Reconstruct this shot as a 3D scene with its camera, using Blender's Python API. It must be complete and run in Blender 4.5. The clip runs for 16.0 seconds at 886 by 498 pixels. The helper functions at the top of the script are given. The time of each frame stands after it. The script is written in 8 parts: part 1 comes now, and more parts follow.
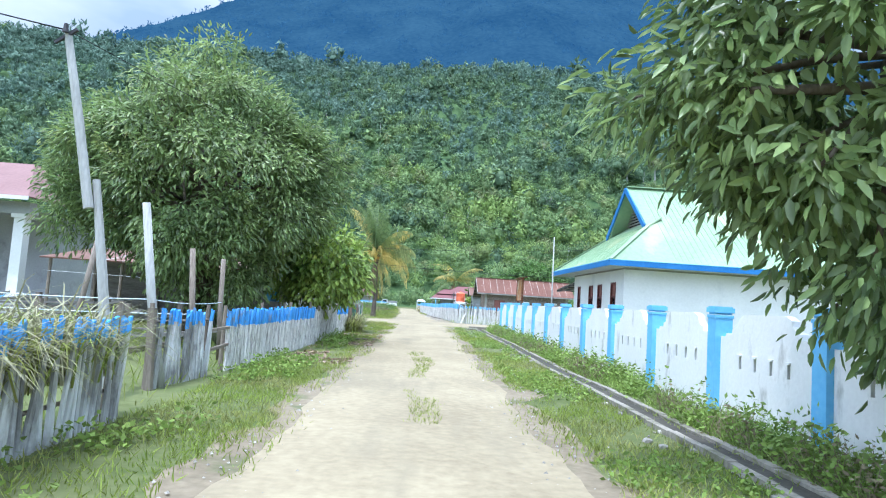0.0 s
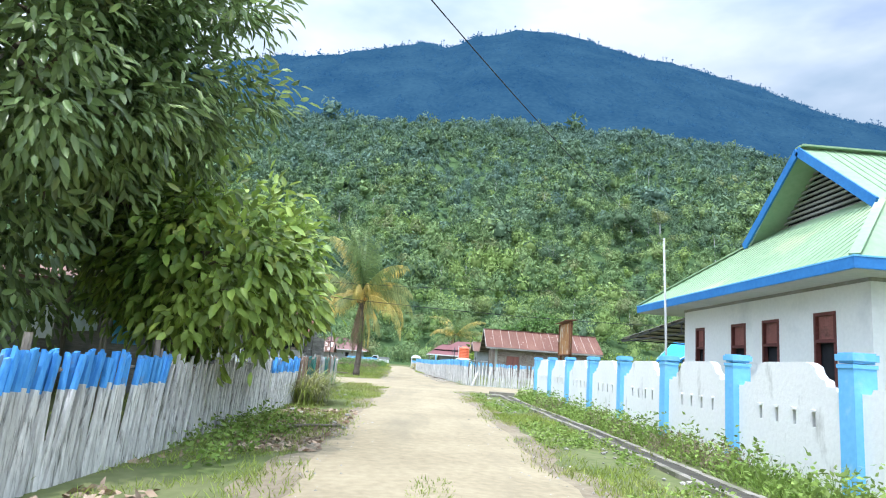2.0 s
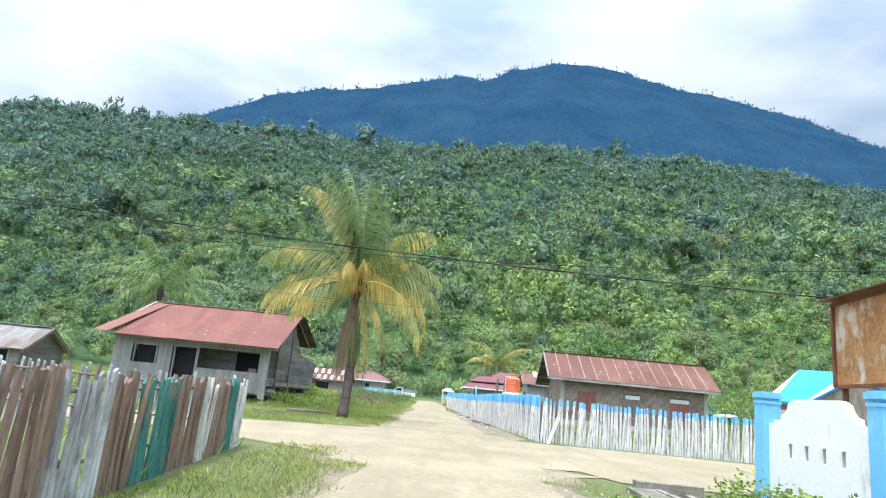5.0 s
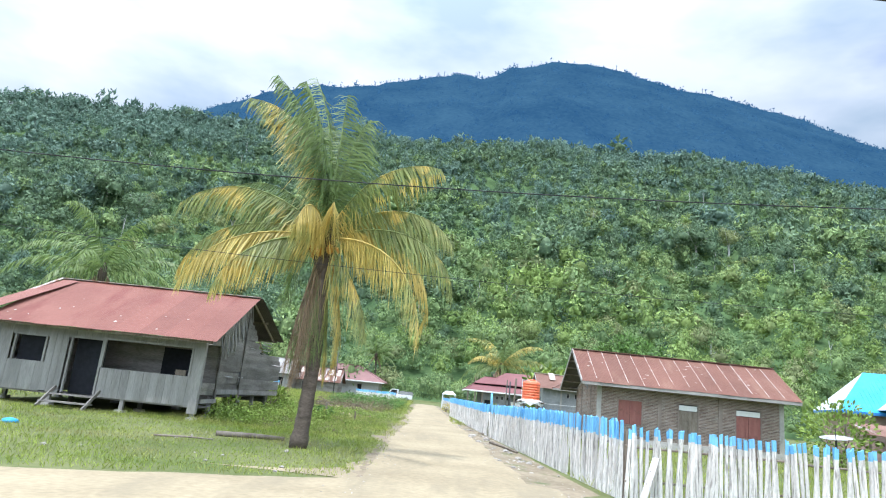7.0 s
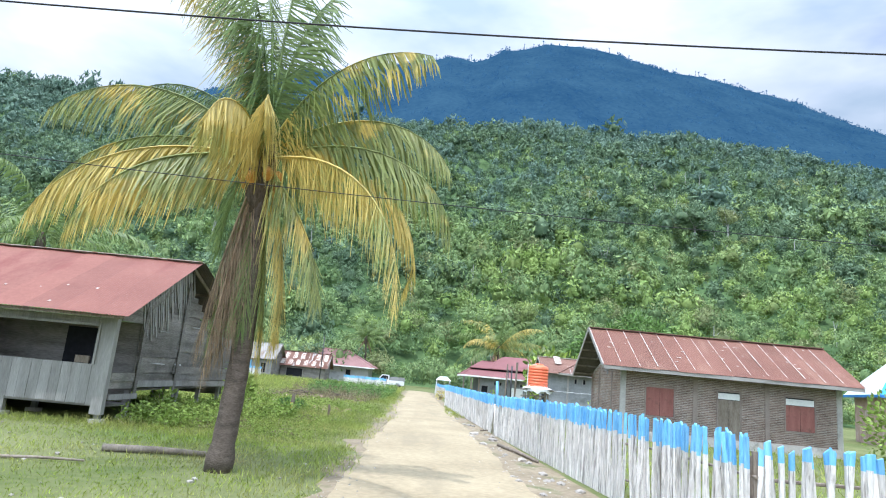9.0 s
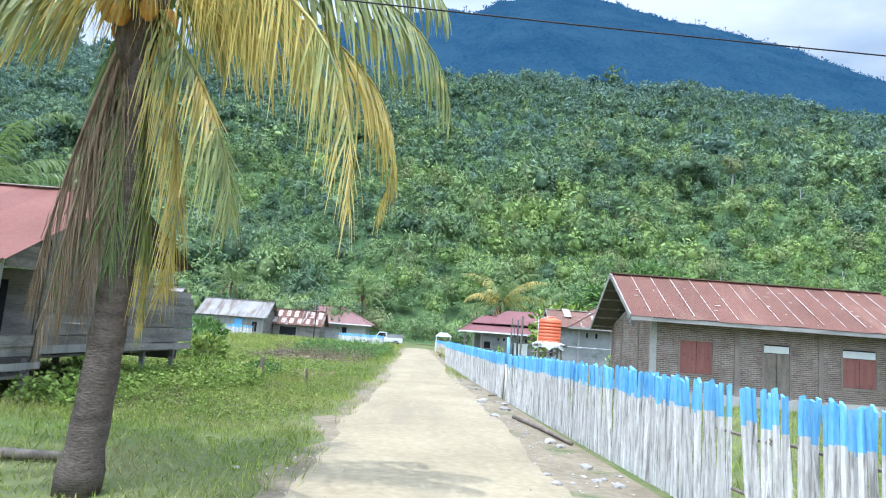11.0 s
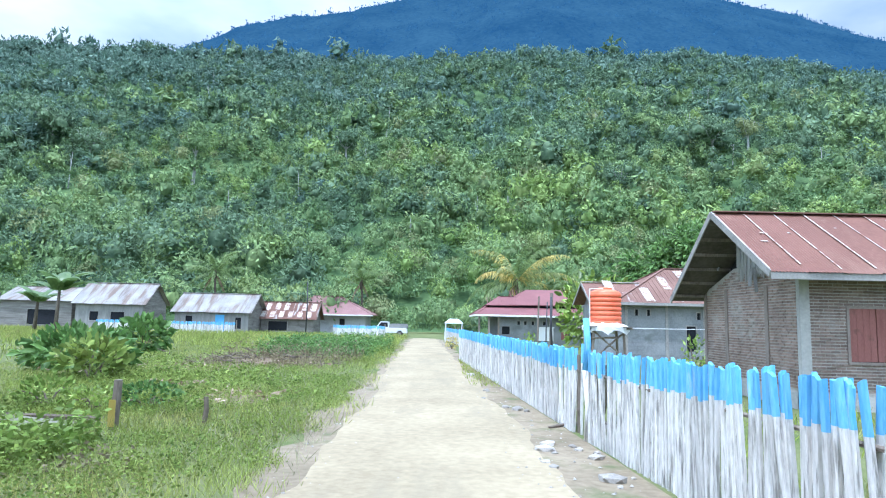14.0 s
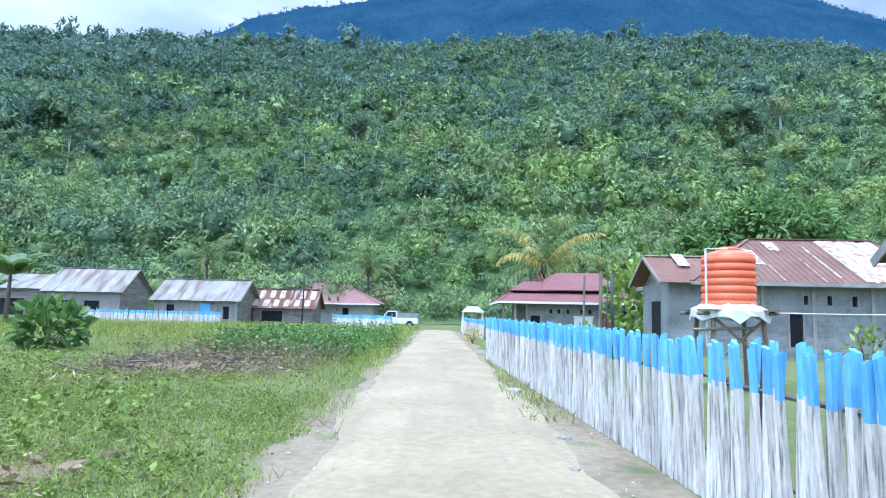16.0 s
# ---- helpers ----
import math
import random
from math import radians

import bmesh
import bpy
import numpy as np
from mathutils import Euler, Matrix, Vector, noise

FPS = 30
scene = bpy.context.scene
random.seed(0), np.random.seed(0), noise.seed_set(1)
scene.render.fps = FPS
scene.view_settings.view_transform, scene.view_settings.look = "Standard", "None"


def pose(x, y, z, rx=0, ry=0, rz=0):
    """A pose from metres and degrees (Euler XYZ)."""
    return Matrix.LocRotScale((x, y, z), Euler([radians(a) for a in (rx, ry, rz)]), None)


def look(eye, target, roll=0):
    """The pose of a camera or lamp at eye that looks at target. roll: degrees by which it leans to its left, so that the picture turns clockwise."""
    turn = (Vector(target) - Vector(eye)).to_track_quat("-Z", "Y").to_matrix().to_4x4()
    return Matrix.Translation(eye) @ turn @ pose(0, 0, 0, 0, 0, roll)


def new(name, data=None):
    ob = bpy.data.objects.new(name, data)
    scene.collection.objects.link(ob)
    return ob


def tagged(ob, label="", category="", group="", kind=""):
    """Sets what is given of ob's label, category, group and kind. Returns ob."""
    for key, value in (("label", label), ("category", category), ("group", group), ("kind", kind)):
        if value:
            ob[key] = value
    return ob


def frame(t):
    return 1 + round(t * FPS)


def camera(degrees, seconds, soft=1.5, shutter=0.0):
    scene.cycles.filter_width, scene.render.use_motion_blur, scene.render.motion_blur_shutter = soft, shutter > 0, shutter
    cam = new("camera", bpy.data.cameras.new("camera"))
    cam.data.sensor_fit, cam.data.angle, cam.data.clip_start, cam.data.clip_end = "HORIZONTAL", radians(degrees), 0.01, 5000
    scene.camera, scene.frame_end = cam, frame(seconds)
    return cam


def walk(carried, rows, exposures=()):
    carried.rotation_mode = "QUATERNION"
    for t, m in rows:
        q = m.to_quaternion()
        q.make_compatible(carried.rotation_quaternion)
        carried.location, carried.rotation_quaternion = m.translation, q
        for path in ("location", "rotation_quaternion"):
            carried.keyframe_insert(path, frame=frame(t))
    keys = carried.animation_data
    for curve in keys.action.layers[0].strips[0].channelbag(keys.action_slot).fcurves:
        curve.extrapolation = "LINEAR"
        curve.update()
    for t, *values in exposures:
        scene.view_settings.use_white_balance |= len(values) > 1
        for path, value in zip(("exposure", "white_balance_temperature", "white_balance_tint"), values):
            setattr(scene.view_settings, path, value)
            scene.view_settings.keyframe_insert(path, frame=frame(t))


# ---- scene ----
cam = camera(70.0, 16.0, soft=1.1)
PATH = [
    (0, (4.493, -1.554, 1.56), (4.545, 0.438, 1.728), 3.7),
    (0.5, (4.17, 1.458, 1.472), (4.088, 3.427, 1.817), 4.9),
    (1, (4.066, 4.358, 1.386), (4.039, 6.338, 1.664), 5.3),
    (1.5, (4.104, 7.3, 1.382), (4.155, 9.271, 1.717), 4.3),
    (2, (4.153, 10.215, 1.32), (4.21, 12.183, 1.668), 4.3),
    (2.5, (4.417, 13.372, 1.276), (4.529, 15.34, 1.615), 5.8),
    (3, (4.395, 16.255, 1.242), (4.519, 18.212, 1.637), 5.8),
    (3.5, (4.377, 19.102, 1.274), (4.452, 21.059, 1.679), 6.9),
    (4, (4.42, 22.038, 1.239), (4.38, 23.988, 1.682), 5.9),
    (6.5, (3.897, 34.457, 1.536), (3.831, 36.407, 1.975), 5.5),
    (7, (3.795, 36.261, 1.677), (3.742, 38.212, 2.116), 5.9),
    (7.5, (3.734, 37.774, 1.736), (3.694, 39.719, 2.202), 5.8),
    (8, (3.716, 39.213, 1.833), (3.689, 41.162, 2.283), 7.0),
    (8.5, (3.727, 40.538, 1.846), (3.68, 42.494, 2.262), 5.4),
    (9, (3.739, 41.662, 1.807), (3.713, 43.623, 2.202), 5.4),
    (9.5, (3.702, 42.776, 1.758), (3.689, 44.752, 2.064), 6.4),
    (12, (3.809, 48.09, 1.869), (3.81, 50.073, 2.129), 2.9),
    (12.5, (3.797, 49.457, 1.887), (3.806, 51.431, 2.208), 2.8),
    (13, (3.78, 51.082, 1.898), (3.776, 53.061, 2.185), 1.8),
    (13.5, (3.684, 52.814, 1.843), (3.706, 54.802, 2.065), 1.9),
    (14, (3.684, 54.825, 1.763), (3.663, 56.813, 1.985), 1.3),
    (14.5, (3.606, 56.673, 1.641), (3.584, 58.665, 1.815), 1.2),
    (15, (3.508, 58.68, 1.605), (3.495, 60.673, 1.782), 1.3),
    (15.5, (3.468, 60.881, 1.51), (3.435, 62.872, 1.691), 2.4),
    (16, (3.413, 63.078, 1.517), (3.35, 65.068, 1.712), 1.2),
]
walk(cam, [(t, look(eye, target, roll)) for t, eye, target, roll in PATH],
     [(0.0, 0.70, 5300, 15), (2.0, 0.74, 5720, 15), (4.0, 0.68, 5830, 15), (9.5, 0.72, 5720, 17), (12.0, 0.73, 5260, 15), (13.0, 0.79, 5200, 15), (15.0, 0.71, 5060, 16), (16.0, 0.65, 4980, 16)])

# ---- light ----
SUN_DIR = Vector((-0.17, -0.26, 0.95)).normalized()
sun_data = bpy.data.lights.new("sun", "SUN")
sun_data.energy, sun_data.angle, sun_data.color = 2.2, radians(0.6), (1.0, 0.95, 0.86)
sun = new("sun", sun_data)
sun.matrix_basis = look(SUN_DIR * 60, (0, 0, 0))

world = bpy.data.worlds.new("sky")
scene.world = world
world.use_nodes = True
wn, wl = world.node_tree.nodes, world.node_tree.links
wn.clear()
w_out, w_mix = wn.new("ShaderNodeOutputWorld"), wn.new("ShaderNodeMixShader")
w_sky, w_b1, w_b2 = wn.new("ShaderNodeTexSky"), wn.new("ShaderNodeBackground"), wn.new("ShaderNodeBackground")
w_sky.sky_type, w_sky.sun_disc = "NISHITA", False
w_sky.sun_elevation = math.asin(SUN_DIR.z)
w_sky.sun_rotation = math.atan2(SUN_DIR.x, SUN_DIR.y)
w_b1.inputs[1].default_value = 0.13
w_tc, w_map, w_n1, w_n2 = wn.new("ShaderNodeTexCoord"), wn.new("ShaderNodeMapping"), wn.new("ShaderNodeTexNoise"), wn.new("ShaderNodeTexNoise")
w_map.inputs["Scale"].default_value = (1.0, 1.0, 2.6)
w_map.inputs["Location"].default_value = (0.6, 0.2, 0.1)
w_n1.inputs["Scale"].default_value, w_n1.inputs["Detail"].default_value, w_n1.inputs["Roughness"].default_value = 2.2, 6.0, 0.5
w_n2.inputs["Scale"].default_value, w_n2.inputs["Detail"].default_value = 3.4, 5.0
w_r1, w_r2 = wn.new("ShaderNodeValToRGB"), wn.new("ShaderNodeValToRGB")
w_r1.color_ramp.elements[0].position, w_r1.color_ramp.elements[1].position = 0.20, 0.44
w_r2.color_ramp.elements[0].position, w_r2.color_ramp.elements[1].position = 0.36, 0.62
w_r2.color_ramp.elements[0].color, w_r2.color_ramp.elements[1].color = (0.46, 0.575, 0.66, 1), (0.80, 0.86, 0.885, 1)
w_b2.inputs[1].default_value = 1.0
# the veil of cloud brightens towards the high sun
w_dot, w_sq, w_gr = wn.new("ShaderNodeVectorMath"), wn.new("ShaderNodeMath"), wn.new("ShaderNodeMath")
w_dot.operation = "DOT_PRODUCT"
w_dot.inputs[1].default_value = SUN_DIR
w_sq.operation, w_gr.operation = "POWER", "MULTIPLY_ADD"
w_sq.inputs[1].default_value, w_gr.inputs[1].default_value, w_gr.inputs[2].default_value = 2.0, 2.7, 0.66
w_max = wn.new("ShaderNodeMath")
w_max.operation = "MAXIMUM"
w_max.inputs[1].default_value = 0.0
wl.new(w_tc.outputs["Generated"], w_dot.inputs[0]), wl.new(w_dot.outputs["Value"], w_max.inputs[0]), wl.new(w_max.outputs[0], w_sq.inputs[0])
wl.new(w_sq.outputs[0], w_gr.inputs[0]), wl.new(w_gr.outputs[0], w_b2.inputs[1])
wl.new(w_tc.outputs["Generated"], w_map.inputs[0])
wl.new(w_map.outputs[0], w_n1.inputs["Vector"]), wl.new(w_map.outputs[0], w_n2.inputs["Vector"])
wl.new(w_n1.outputs[0], w_r1.inputs[0]), wl.new(w_n2.outputs[0], w_r2.inputs[0])
wl.new(w_sky.outputs[0], w_b1.inputs[0]), wl.new(w_r2.outputs[0], w_b2.inputs[0])
wl.new(w_r1.outputs[0], w_mix.inputs[0]), wl.new(w_b1.outputs[0], w_mix.inputs[1]), wl.new(w_b2.outputs[0], w_mix.inputs[2])
wl.new(w_mix.outputs[0], w_out.inputs[0])


# ---- materials ----
def rgba(c):
    return (c[0], c[1], c[2], 1.0)


def mat(name, c1, c2, rough=0.8, scale=1.5, fine=18.0, bump=0.25, metal=0.0, stretch=(1, 1, 1), rand=0.0,
        stain=None, stain_at=(0.55, 0.7), stain_scale=1.2, stain_stretch=(1, 1, 1), leafy=0.0, island=0.0, spec=0.3, depth=0.02):
    """A surface of two colours mixed by broad and fine noise, with stains, relief and piece-to-piece variation."""
    m = bpy.data.materials.new(name)
    m.use_nodes = True
    n, l = m.node_tree.nodes, m.node_tree.links
    bsdf = n["Principled BSDF"]
    geo, mp = n.new("ShaderNodeNewGeometry"), n.new("ShaderNodeMapping")
    mp.inputs["Scale"].default_value = stretch
    l.new(geo.outputs["Position"], mp.inputs[0])
    n1, n2 = n.new("ShaderNodeTexNoise"), n.new("ShaderNodeTexNoise")
    n1.inputs["Scale"].default_value, n1.inputs["Detail"].default_value = scale, 4
    n2.inputs["Scale"].default_value, n2.inputs["Detail"].default_value = fine, 5
    l.new(mp.outputs[0], n1.inputs["Vector"]), l.new(mp.outputs[0], n2.inputs["Vector"])
    add = n.new("ShaderNodeMath")
    add.operation = "MULTIPLY_ADD"
    add.inputs[1].default_value = 0.45
    half = n.new("ShaderNodeMath")
    half.operation = "MULTIPLY"
    half.inputs[1].default_value = 0.55
    l.new(n1.outputs[0], half.inputs[0]), l.new(n2.outputs[0], add.inputs[0]), l.new(half.outputs[0], add.inputs[2])
    ramp = n.new("ShaderNodeValToRGB")
    ramp.color_ramp.elements[0].position, ramp.color_ramp.elements[1].position = 0.36, 0.64
    ramp.color_ramp.elements[0].color, ramp.color_ramp.elements[1].color = rgba(c1), rgba(c2)
    l.new(add.outputs[0], ramp.inputs[0])
    colour = ramp.outputs[0]
    if stain:
        sm, sn, sr, mx = n.new("ShaderNodeMapping"), n.new("ShaderNodeTexNoise"), n.new("ShaderNodeValToRGB"), n.new("ShaderNodeMixRGB")
        sm.inputs["Scale"].default_value = stain_stretch
        sm.inputs["Location"].default_value = (3.7, 1.3, 2.2)
        l.new(geo.outputs["Position"], sm.inputs[0]), l.new(sm.outputs[0], sn.inputs["Vector"])
        sn.inputs["Scale"].default_value, sn.inputs["Detail"].default_value, sn.inputs["Roughness"].default_value = stain_scale, 6, 0.6
        sr.color_ramp.elements[0].position, sr.color_ramp.elements[1].position = stain_at
        l.new(sn.outputs[0], sr.inputs[0]), l.new(sr.outputs[0], mx.inputs[0])
        l.new(colour, mx.inputs[1])
        mx.inputs[2].default_value = rgba(stain)
        colour = mx.outputs[0]
    for amount, node, socket in ((rand, "ShaderNodeObjectInfo", "Random"), (island, "ShaderNodeNewGeometry", "Random Per Island")):
        if amount:
            src, mr, hs = n.new(node), n.new("ShaderNodeMapRange"), n.new("ShaderNodeHueSaturation")
            mr.inputs["To Min"].default_value, mr.inputs["To Max"].default_value = 1 - amount, 1 + amount
            l.new(src.outputs[socket], mr.inputs[0]), l.new(mr.outputs[0], hs.inputs["Value"])
            l.new(colour, hs.inputs["Color"])
            colour = hs.outputs[0]
    l.new(colour, bsdf.inputs["Base Color"])
    bsdf.inputs["Roughness"].default_value, bsdf.inputs["Metallic"].default_value = rough, metal
    bsdf.inputs["Specular IOR Level"].default_value = spec
    if bump:
        bp = n.new("ShaderNodeBump")
        bp.inputs["Strength"].default_value, bp.inputs["Distance"].default_value = bump, depth
        l.new(n2.outputs[0], bp.inputs["Height"]), l.new(bp.outputs[0], bsdf.inputs["Normal"])
    if leafy:
        tr, mix = n.new("ShaderNodeBsdfTranslucent"), n.new("ShaderNodeMixShader")
        l.new(colour, tr.inputs[0])
        mix.inputs[0].default_value = leafy
        l.new(bsdf.outputs[0], mix.inputs[1]), l.new(tr.outputs[0], mix.inputs[2])
        l.new(mix.outputs[0], n["Material Output"].inputs[0])
    return m


M_GROUND = mat("ground_soil", (0.095, 0.12, 0.04), (0.18, 0.19, 0.085), 0.95, 0.35, 6, 0.5, stain=(0.10, 0.14, 0.04), stain_scale=0.5, spec=0.1)
M_ROAD = mat("road_sand", (0.262, 0.213, 0.133), (0.388, 0.322, 0.206), 0.95, 0.5, 9, 0.8, stain=(0.25, 0.21, 0.138), stain_scale=0.8, stain_at=(0.52, 0.74), stain_stretch=(1.6, 0.3, 1))
M_EDGE = mat("road_verge", (0.175, 0.14, 0.09), (0.30, 0.245, 0.165), 0.95, 0.8, 8, 0.7, stain=(0.11, 0.13, 0.05), stain_scale=1.3)
M_STONE = mat("stone", (0.26, 0.24, 0.21), (0.43, 0.40, 0.35), 0.9, 5, 40, 0.5, rand=0.3)
M_GRASS = mat("grass_blade", (0.195, 0.265, 0.042), (0.36, 0.42, 0.095), 0.8, 0.35, 2, 0, leafy=0.35, island=0.35, spec=0.12, stain=(0.38, 0.33, 0.155), stain_scale=0.45, stain_at=(0.48, 0.72))
M_FIELD = mat("field_grass_blade", (0.205, 0.262, 0.050), (0.37, 0.42, 0.115), 0.8, 0.3, 2, 0, leafy=0.35, island=0.45, spec=0.12, stain=(0.42, 0.39, 0.14), stain_scale=0.4, stain_at=(0.5, 0.7))
M_FIELDWEED = mat("field_weed_leaf", (0.13, 0.20, 0.042), (0.29, 0.35, 0.085), 0.7, 0.8, 5, 0, leafy=0.3, island=0.45, spec=0.15)
M_SHRUB = mat("shrub_leaf", (0.075, 0.155, 0.035), (0.19, 0.31, 0.085), 0.45, 0.8, 5, 0, leafy=0.3, island=0.45, spec=0.3)
M_WEED = mat("weed_leaf", (0.16, 0.25, 0.045), (0.31, 0.40, 0.10), 0.5, 0.8, 5, 0, leafy=0.3, island=0.4, spec=0.2)
M_DRY = mat("dry_blade", (0.24, 0.235, 0.125), (0.41, 0.39, 0.24), 0.8, 1.5, 8, 0, leafy=0.2, island=0.3)
M_DRYWEED = mat("dry_weed", (0.17, 0.145, 0.085), (0.30, 0.25, 0.15), 0.8, 1.5, 8, 0, leafy=0.2, island=0.3)
M_HILL = mat("forest_floor", (0.045, 0.085, 0.035), (0.10, 0.16, 0.06), 0.95, 0.15, 1.2, 0.6, spec=0.1)
M_FOREST = mat("forest_leaf", (0.087, 0.153, 0.061), (0.288, 0.387, 0.158), 0.7, 0.10, 0.8, 0.5, leafy=0.25, island=0.30, spec=0.15, stain=(0.310, 0.368, 0.126), stain_scale=0.05, stain_at=(0.56, 0.76), depth=0.5)
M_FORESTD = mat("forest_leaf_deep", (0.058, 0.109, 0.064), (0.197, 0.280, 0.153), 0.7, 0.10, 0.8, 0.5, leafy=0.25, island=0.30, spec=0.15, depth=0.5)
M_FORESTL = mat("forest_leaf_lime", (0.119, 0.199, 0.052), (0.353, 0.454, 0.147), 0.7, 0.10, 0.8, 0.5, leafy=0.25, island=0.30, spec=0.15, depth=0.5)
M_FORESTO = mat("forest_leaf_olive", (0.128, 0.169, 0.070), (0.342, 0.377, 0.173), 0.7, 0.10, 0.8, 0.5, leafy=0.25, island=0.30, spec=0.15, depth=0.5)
# bluish leaf colour stands in for haze over the upper slope
M_FORESTB = mat("forest_leaf_haze_blue", (0.070, 0.129, 0.100), (0.204, 0.295, 0.215), 0.7, 0.10, 0.8, 0.5, leafy=0.25, island=0.25, spec=0.15, depth=0.5)
M_MANGO = mat("mango_leaf", (0.14, 0.215, 0.075), (0.31, 0.39, 0.14), 0.38, 0.7, 4, 0, leafy=0.40, island=0.5, spec=0.55, stain=(0.36, 0.38, 0.12), stain_scale=0.9, stain_at=(0.6, 0.72))
M_BROAD = mat("broad_leaf", (0.13, 0.22, 0.04), (0.42, 0.53, 0.11), 0.4, 0.9, 5, 0, leafy=0.30, island=0.5, spec=0.5, stain=(0.46, 0.50, 0.10), stain_scale=1.5, stain_at=(0.58, 0.7))
M_BARK = mat("bark", (0.09, 0.07, 0.05), (0.20, 0.165, 0.125), 0.95, 4, 25, 0.8, stretch=(1, 1, 0.3))
M_PALMBARK = mat("palm_bark", (0.06, 0.048, 0.038), (0.155, 0.125, 0.10), 0.95, 4, 22, 0.8, stretch=(1, 1, 2.5))
M_SHEATH = mat("palm_sheath", (0.045, 0.035, 0.028), (0.15, 0.12, 0.09), 0.95, 6, 30, 0.9, stretch=(3, 3, 0.5))
M_FROND = mat("palm_green", (0.11, 0.18, 0.05), (0.25, 0.33, 0.11), 0.5, 0.8, 4, 0, leafy=0.4, island=0.3, spec=0.5)
M_FRONDY = mat("palm_yellow", (0.48, 0.38, 0.08), (0.68, 0.57, 0.20), 0.5, 0.8, 4, 0, leafy=0.4, island=0.25, spec=0.5, stain=(0.30, 0.33, 0.10), stain_scale=0.9)
M_FRONDM = mat("palm_fading", (0.18, 0.23, 0.055), (0.34, 0.37, 0.13), 0.5, 0.8, 4, 0, leafy=0.4, island=0.3, spec=0.5, stain=(0.60, 0.47, 0.12), stain_scale=1.1, stain_at=(0.50, 0.60))
M_FRONDB = mat("palm_dead", (0.20, 0.14, 0.085), (0.34, 0.26, 0.17), 0.85, 1, 6, 0, leafy=0.2, island=0.3)
M_HUSK = mat("coconut_husk", (0.42, 0.19, 0.03), (0.55, 0.29, 0.06), 0.5, 5, 20, 0.2)
M_WHITE = mat("whitewash", (0.77, 0.76, 0.73), (0.85, 0.84, 0.81), 0.85, 0.8, 14, 0.2, stain=(0.40, 0.39, 0.35), stain_scale=2.2, stain_at=(0.59, 0.74), stain_stretch=(1, 1, 0.4))
M_PLASTER = mat("plaster", (0.75, 0.745, 0.72), (0.83, 0.825, 0.80), 0.85, 0.6, 14, 0.15, stain=(0.55, 0.57, 0.56), stain_scale=0.9, stain_at=(0.58, 0.9))
M_BLUE = mat("blue_paint", (0.16, 0.46, 0.80), (0.22, 0.55, 0.86), 0.6, 1.2, 12, 0.15, stain=(0.42, 0.62, 0.78), stain_scale=3, stain_at=(0.6, 0.85))
M_FASCIA = mat("fascia_blue", (0.03, 0.16, 0.44), (0.05, 0.22, 0.54), 0.5, 1.2, 12, 0.1)
M_GREENROOF = mat("green_zinc", (0.25, 0.37, 0.215), (0.33, 0.44, 0.275), 0.7, 0.5, 7, 0.1, spec=0.2, stain=(0.44, 0.49, 0.30), stain_scale=0.45, stain_at=(0.55, 0.66), stain_stretch=(1, 0.6, 0.6), metal=0.1)
M_SOFFIT = mat("soffit", (0.42, 0.43, 0.42), (0.52, 0.53, 0.52), 0.9, 1, 10, 0.1)
# near-black sheets for openings: the shade inside is put into the colour
M_DARK = mat("inside_shade", (0.012, 0.013, 0.016), (0.022, 0.024, 0.03), 0.9, 1, 8, 0)
M_MAROON = mat("shutter_maroon", (0.10, 0.03, 0.025), (0.16, 0.05, 0.045), 0.6, 2, 20, 0.2)
M_REDWOOD = mat("shutter_red", (0.23, 0.09, 0.075), (0.32, 0.135, 0.115), 0.75, 2, 25, 0.3, stretch=(3, 3, 0.6), stain=(0.16, 0.08, 0.06), stain_scale=3)
M_FRAME = mat("frame_grey", (0.24, 0.23, 0.21), (0.38, 0.36, 0.33), 0.8, 2, 20, 0.3)
M_CONC = mat("concrete", (0.36, 0.35, 0.32), (0.50, 0.48, 0.44), 0.92, 1.3, 15, 0.4, stain=(0.20, 0.20, 0.17), stain_scale=1.5)
M_BLOCK = mat("concrete_block", (0.20, 0.21, 0.215), (0.32, 0.33, 0.33), 0.95, 1.2, 16, 0.5, rand=0.12, stain=(0.18, 0.19, 0.18), stain_scale=1.1)
M_RENDER = mat("grey_render", (0.36, 0.37, 0.37), (0.46, 0.47, 0.46), 0.95, 0.8, 14, 0.3, stain=(0.27, 0.27, 0.26), stain_scale=1.0)
M_BRICK = mat("brick", (0.195, 0.135, 0.11), (0.33, 0.245, 0.20), 0.95, 2, 25, 0.5, rand=0.22, island=0.25, stain=(0.36, 0.33, 0.29), stain_scale=1.5, stain_at=(0.55, 0.75))
M_MORTAR = mat("mortar", (0.36, 0.325, 0.28), (0.50, 0.46, 0.41), 0.95, 2, 25, 0.5)
M_BROWNROOF = mat("brown_zinc", (0.155, 0.070, 0.048), (0.215, 0.102, 0.072), 0.7, 0.7, 9, 0.2, stain=(0.26, 0.15, 0.105), stain_scale=0.8, stain_stretch=(1, 0.35, 0.35), rand=0.1)
M_REDROOF = mat("red_zinc", (0.225, 0.092, 0.068), (0.285, 0.125, 0.094), 0.6, 0.7, 9, 0.15, stain=(0.20, 0.065, 0.05), stain_scale=0.8, stain_stretch=(1, 0.35, 0.35), rand=0.08, metal=0.05)
M_MAROONROOF = mat("maroon_zinc", (0.185, 0.072, 0.070), (0.24, 0.10, 0.098), 0.6, 0.7, 9, 0.15, rand=0.06)
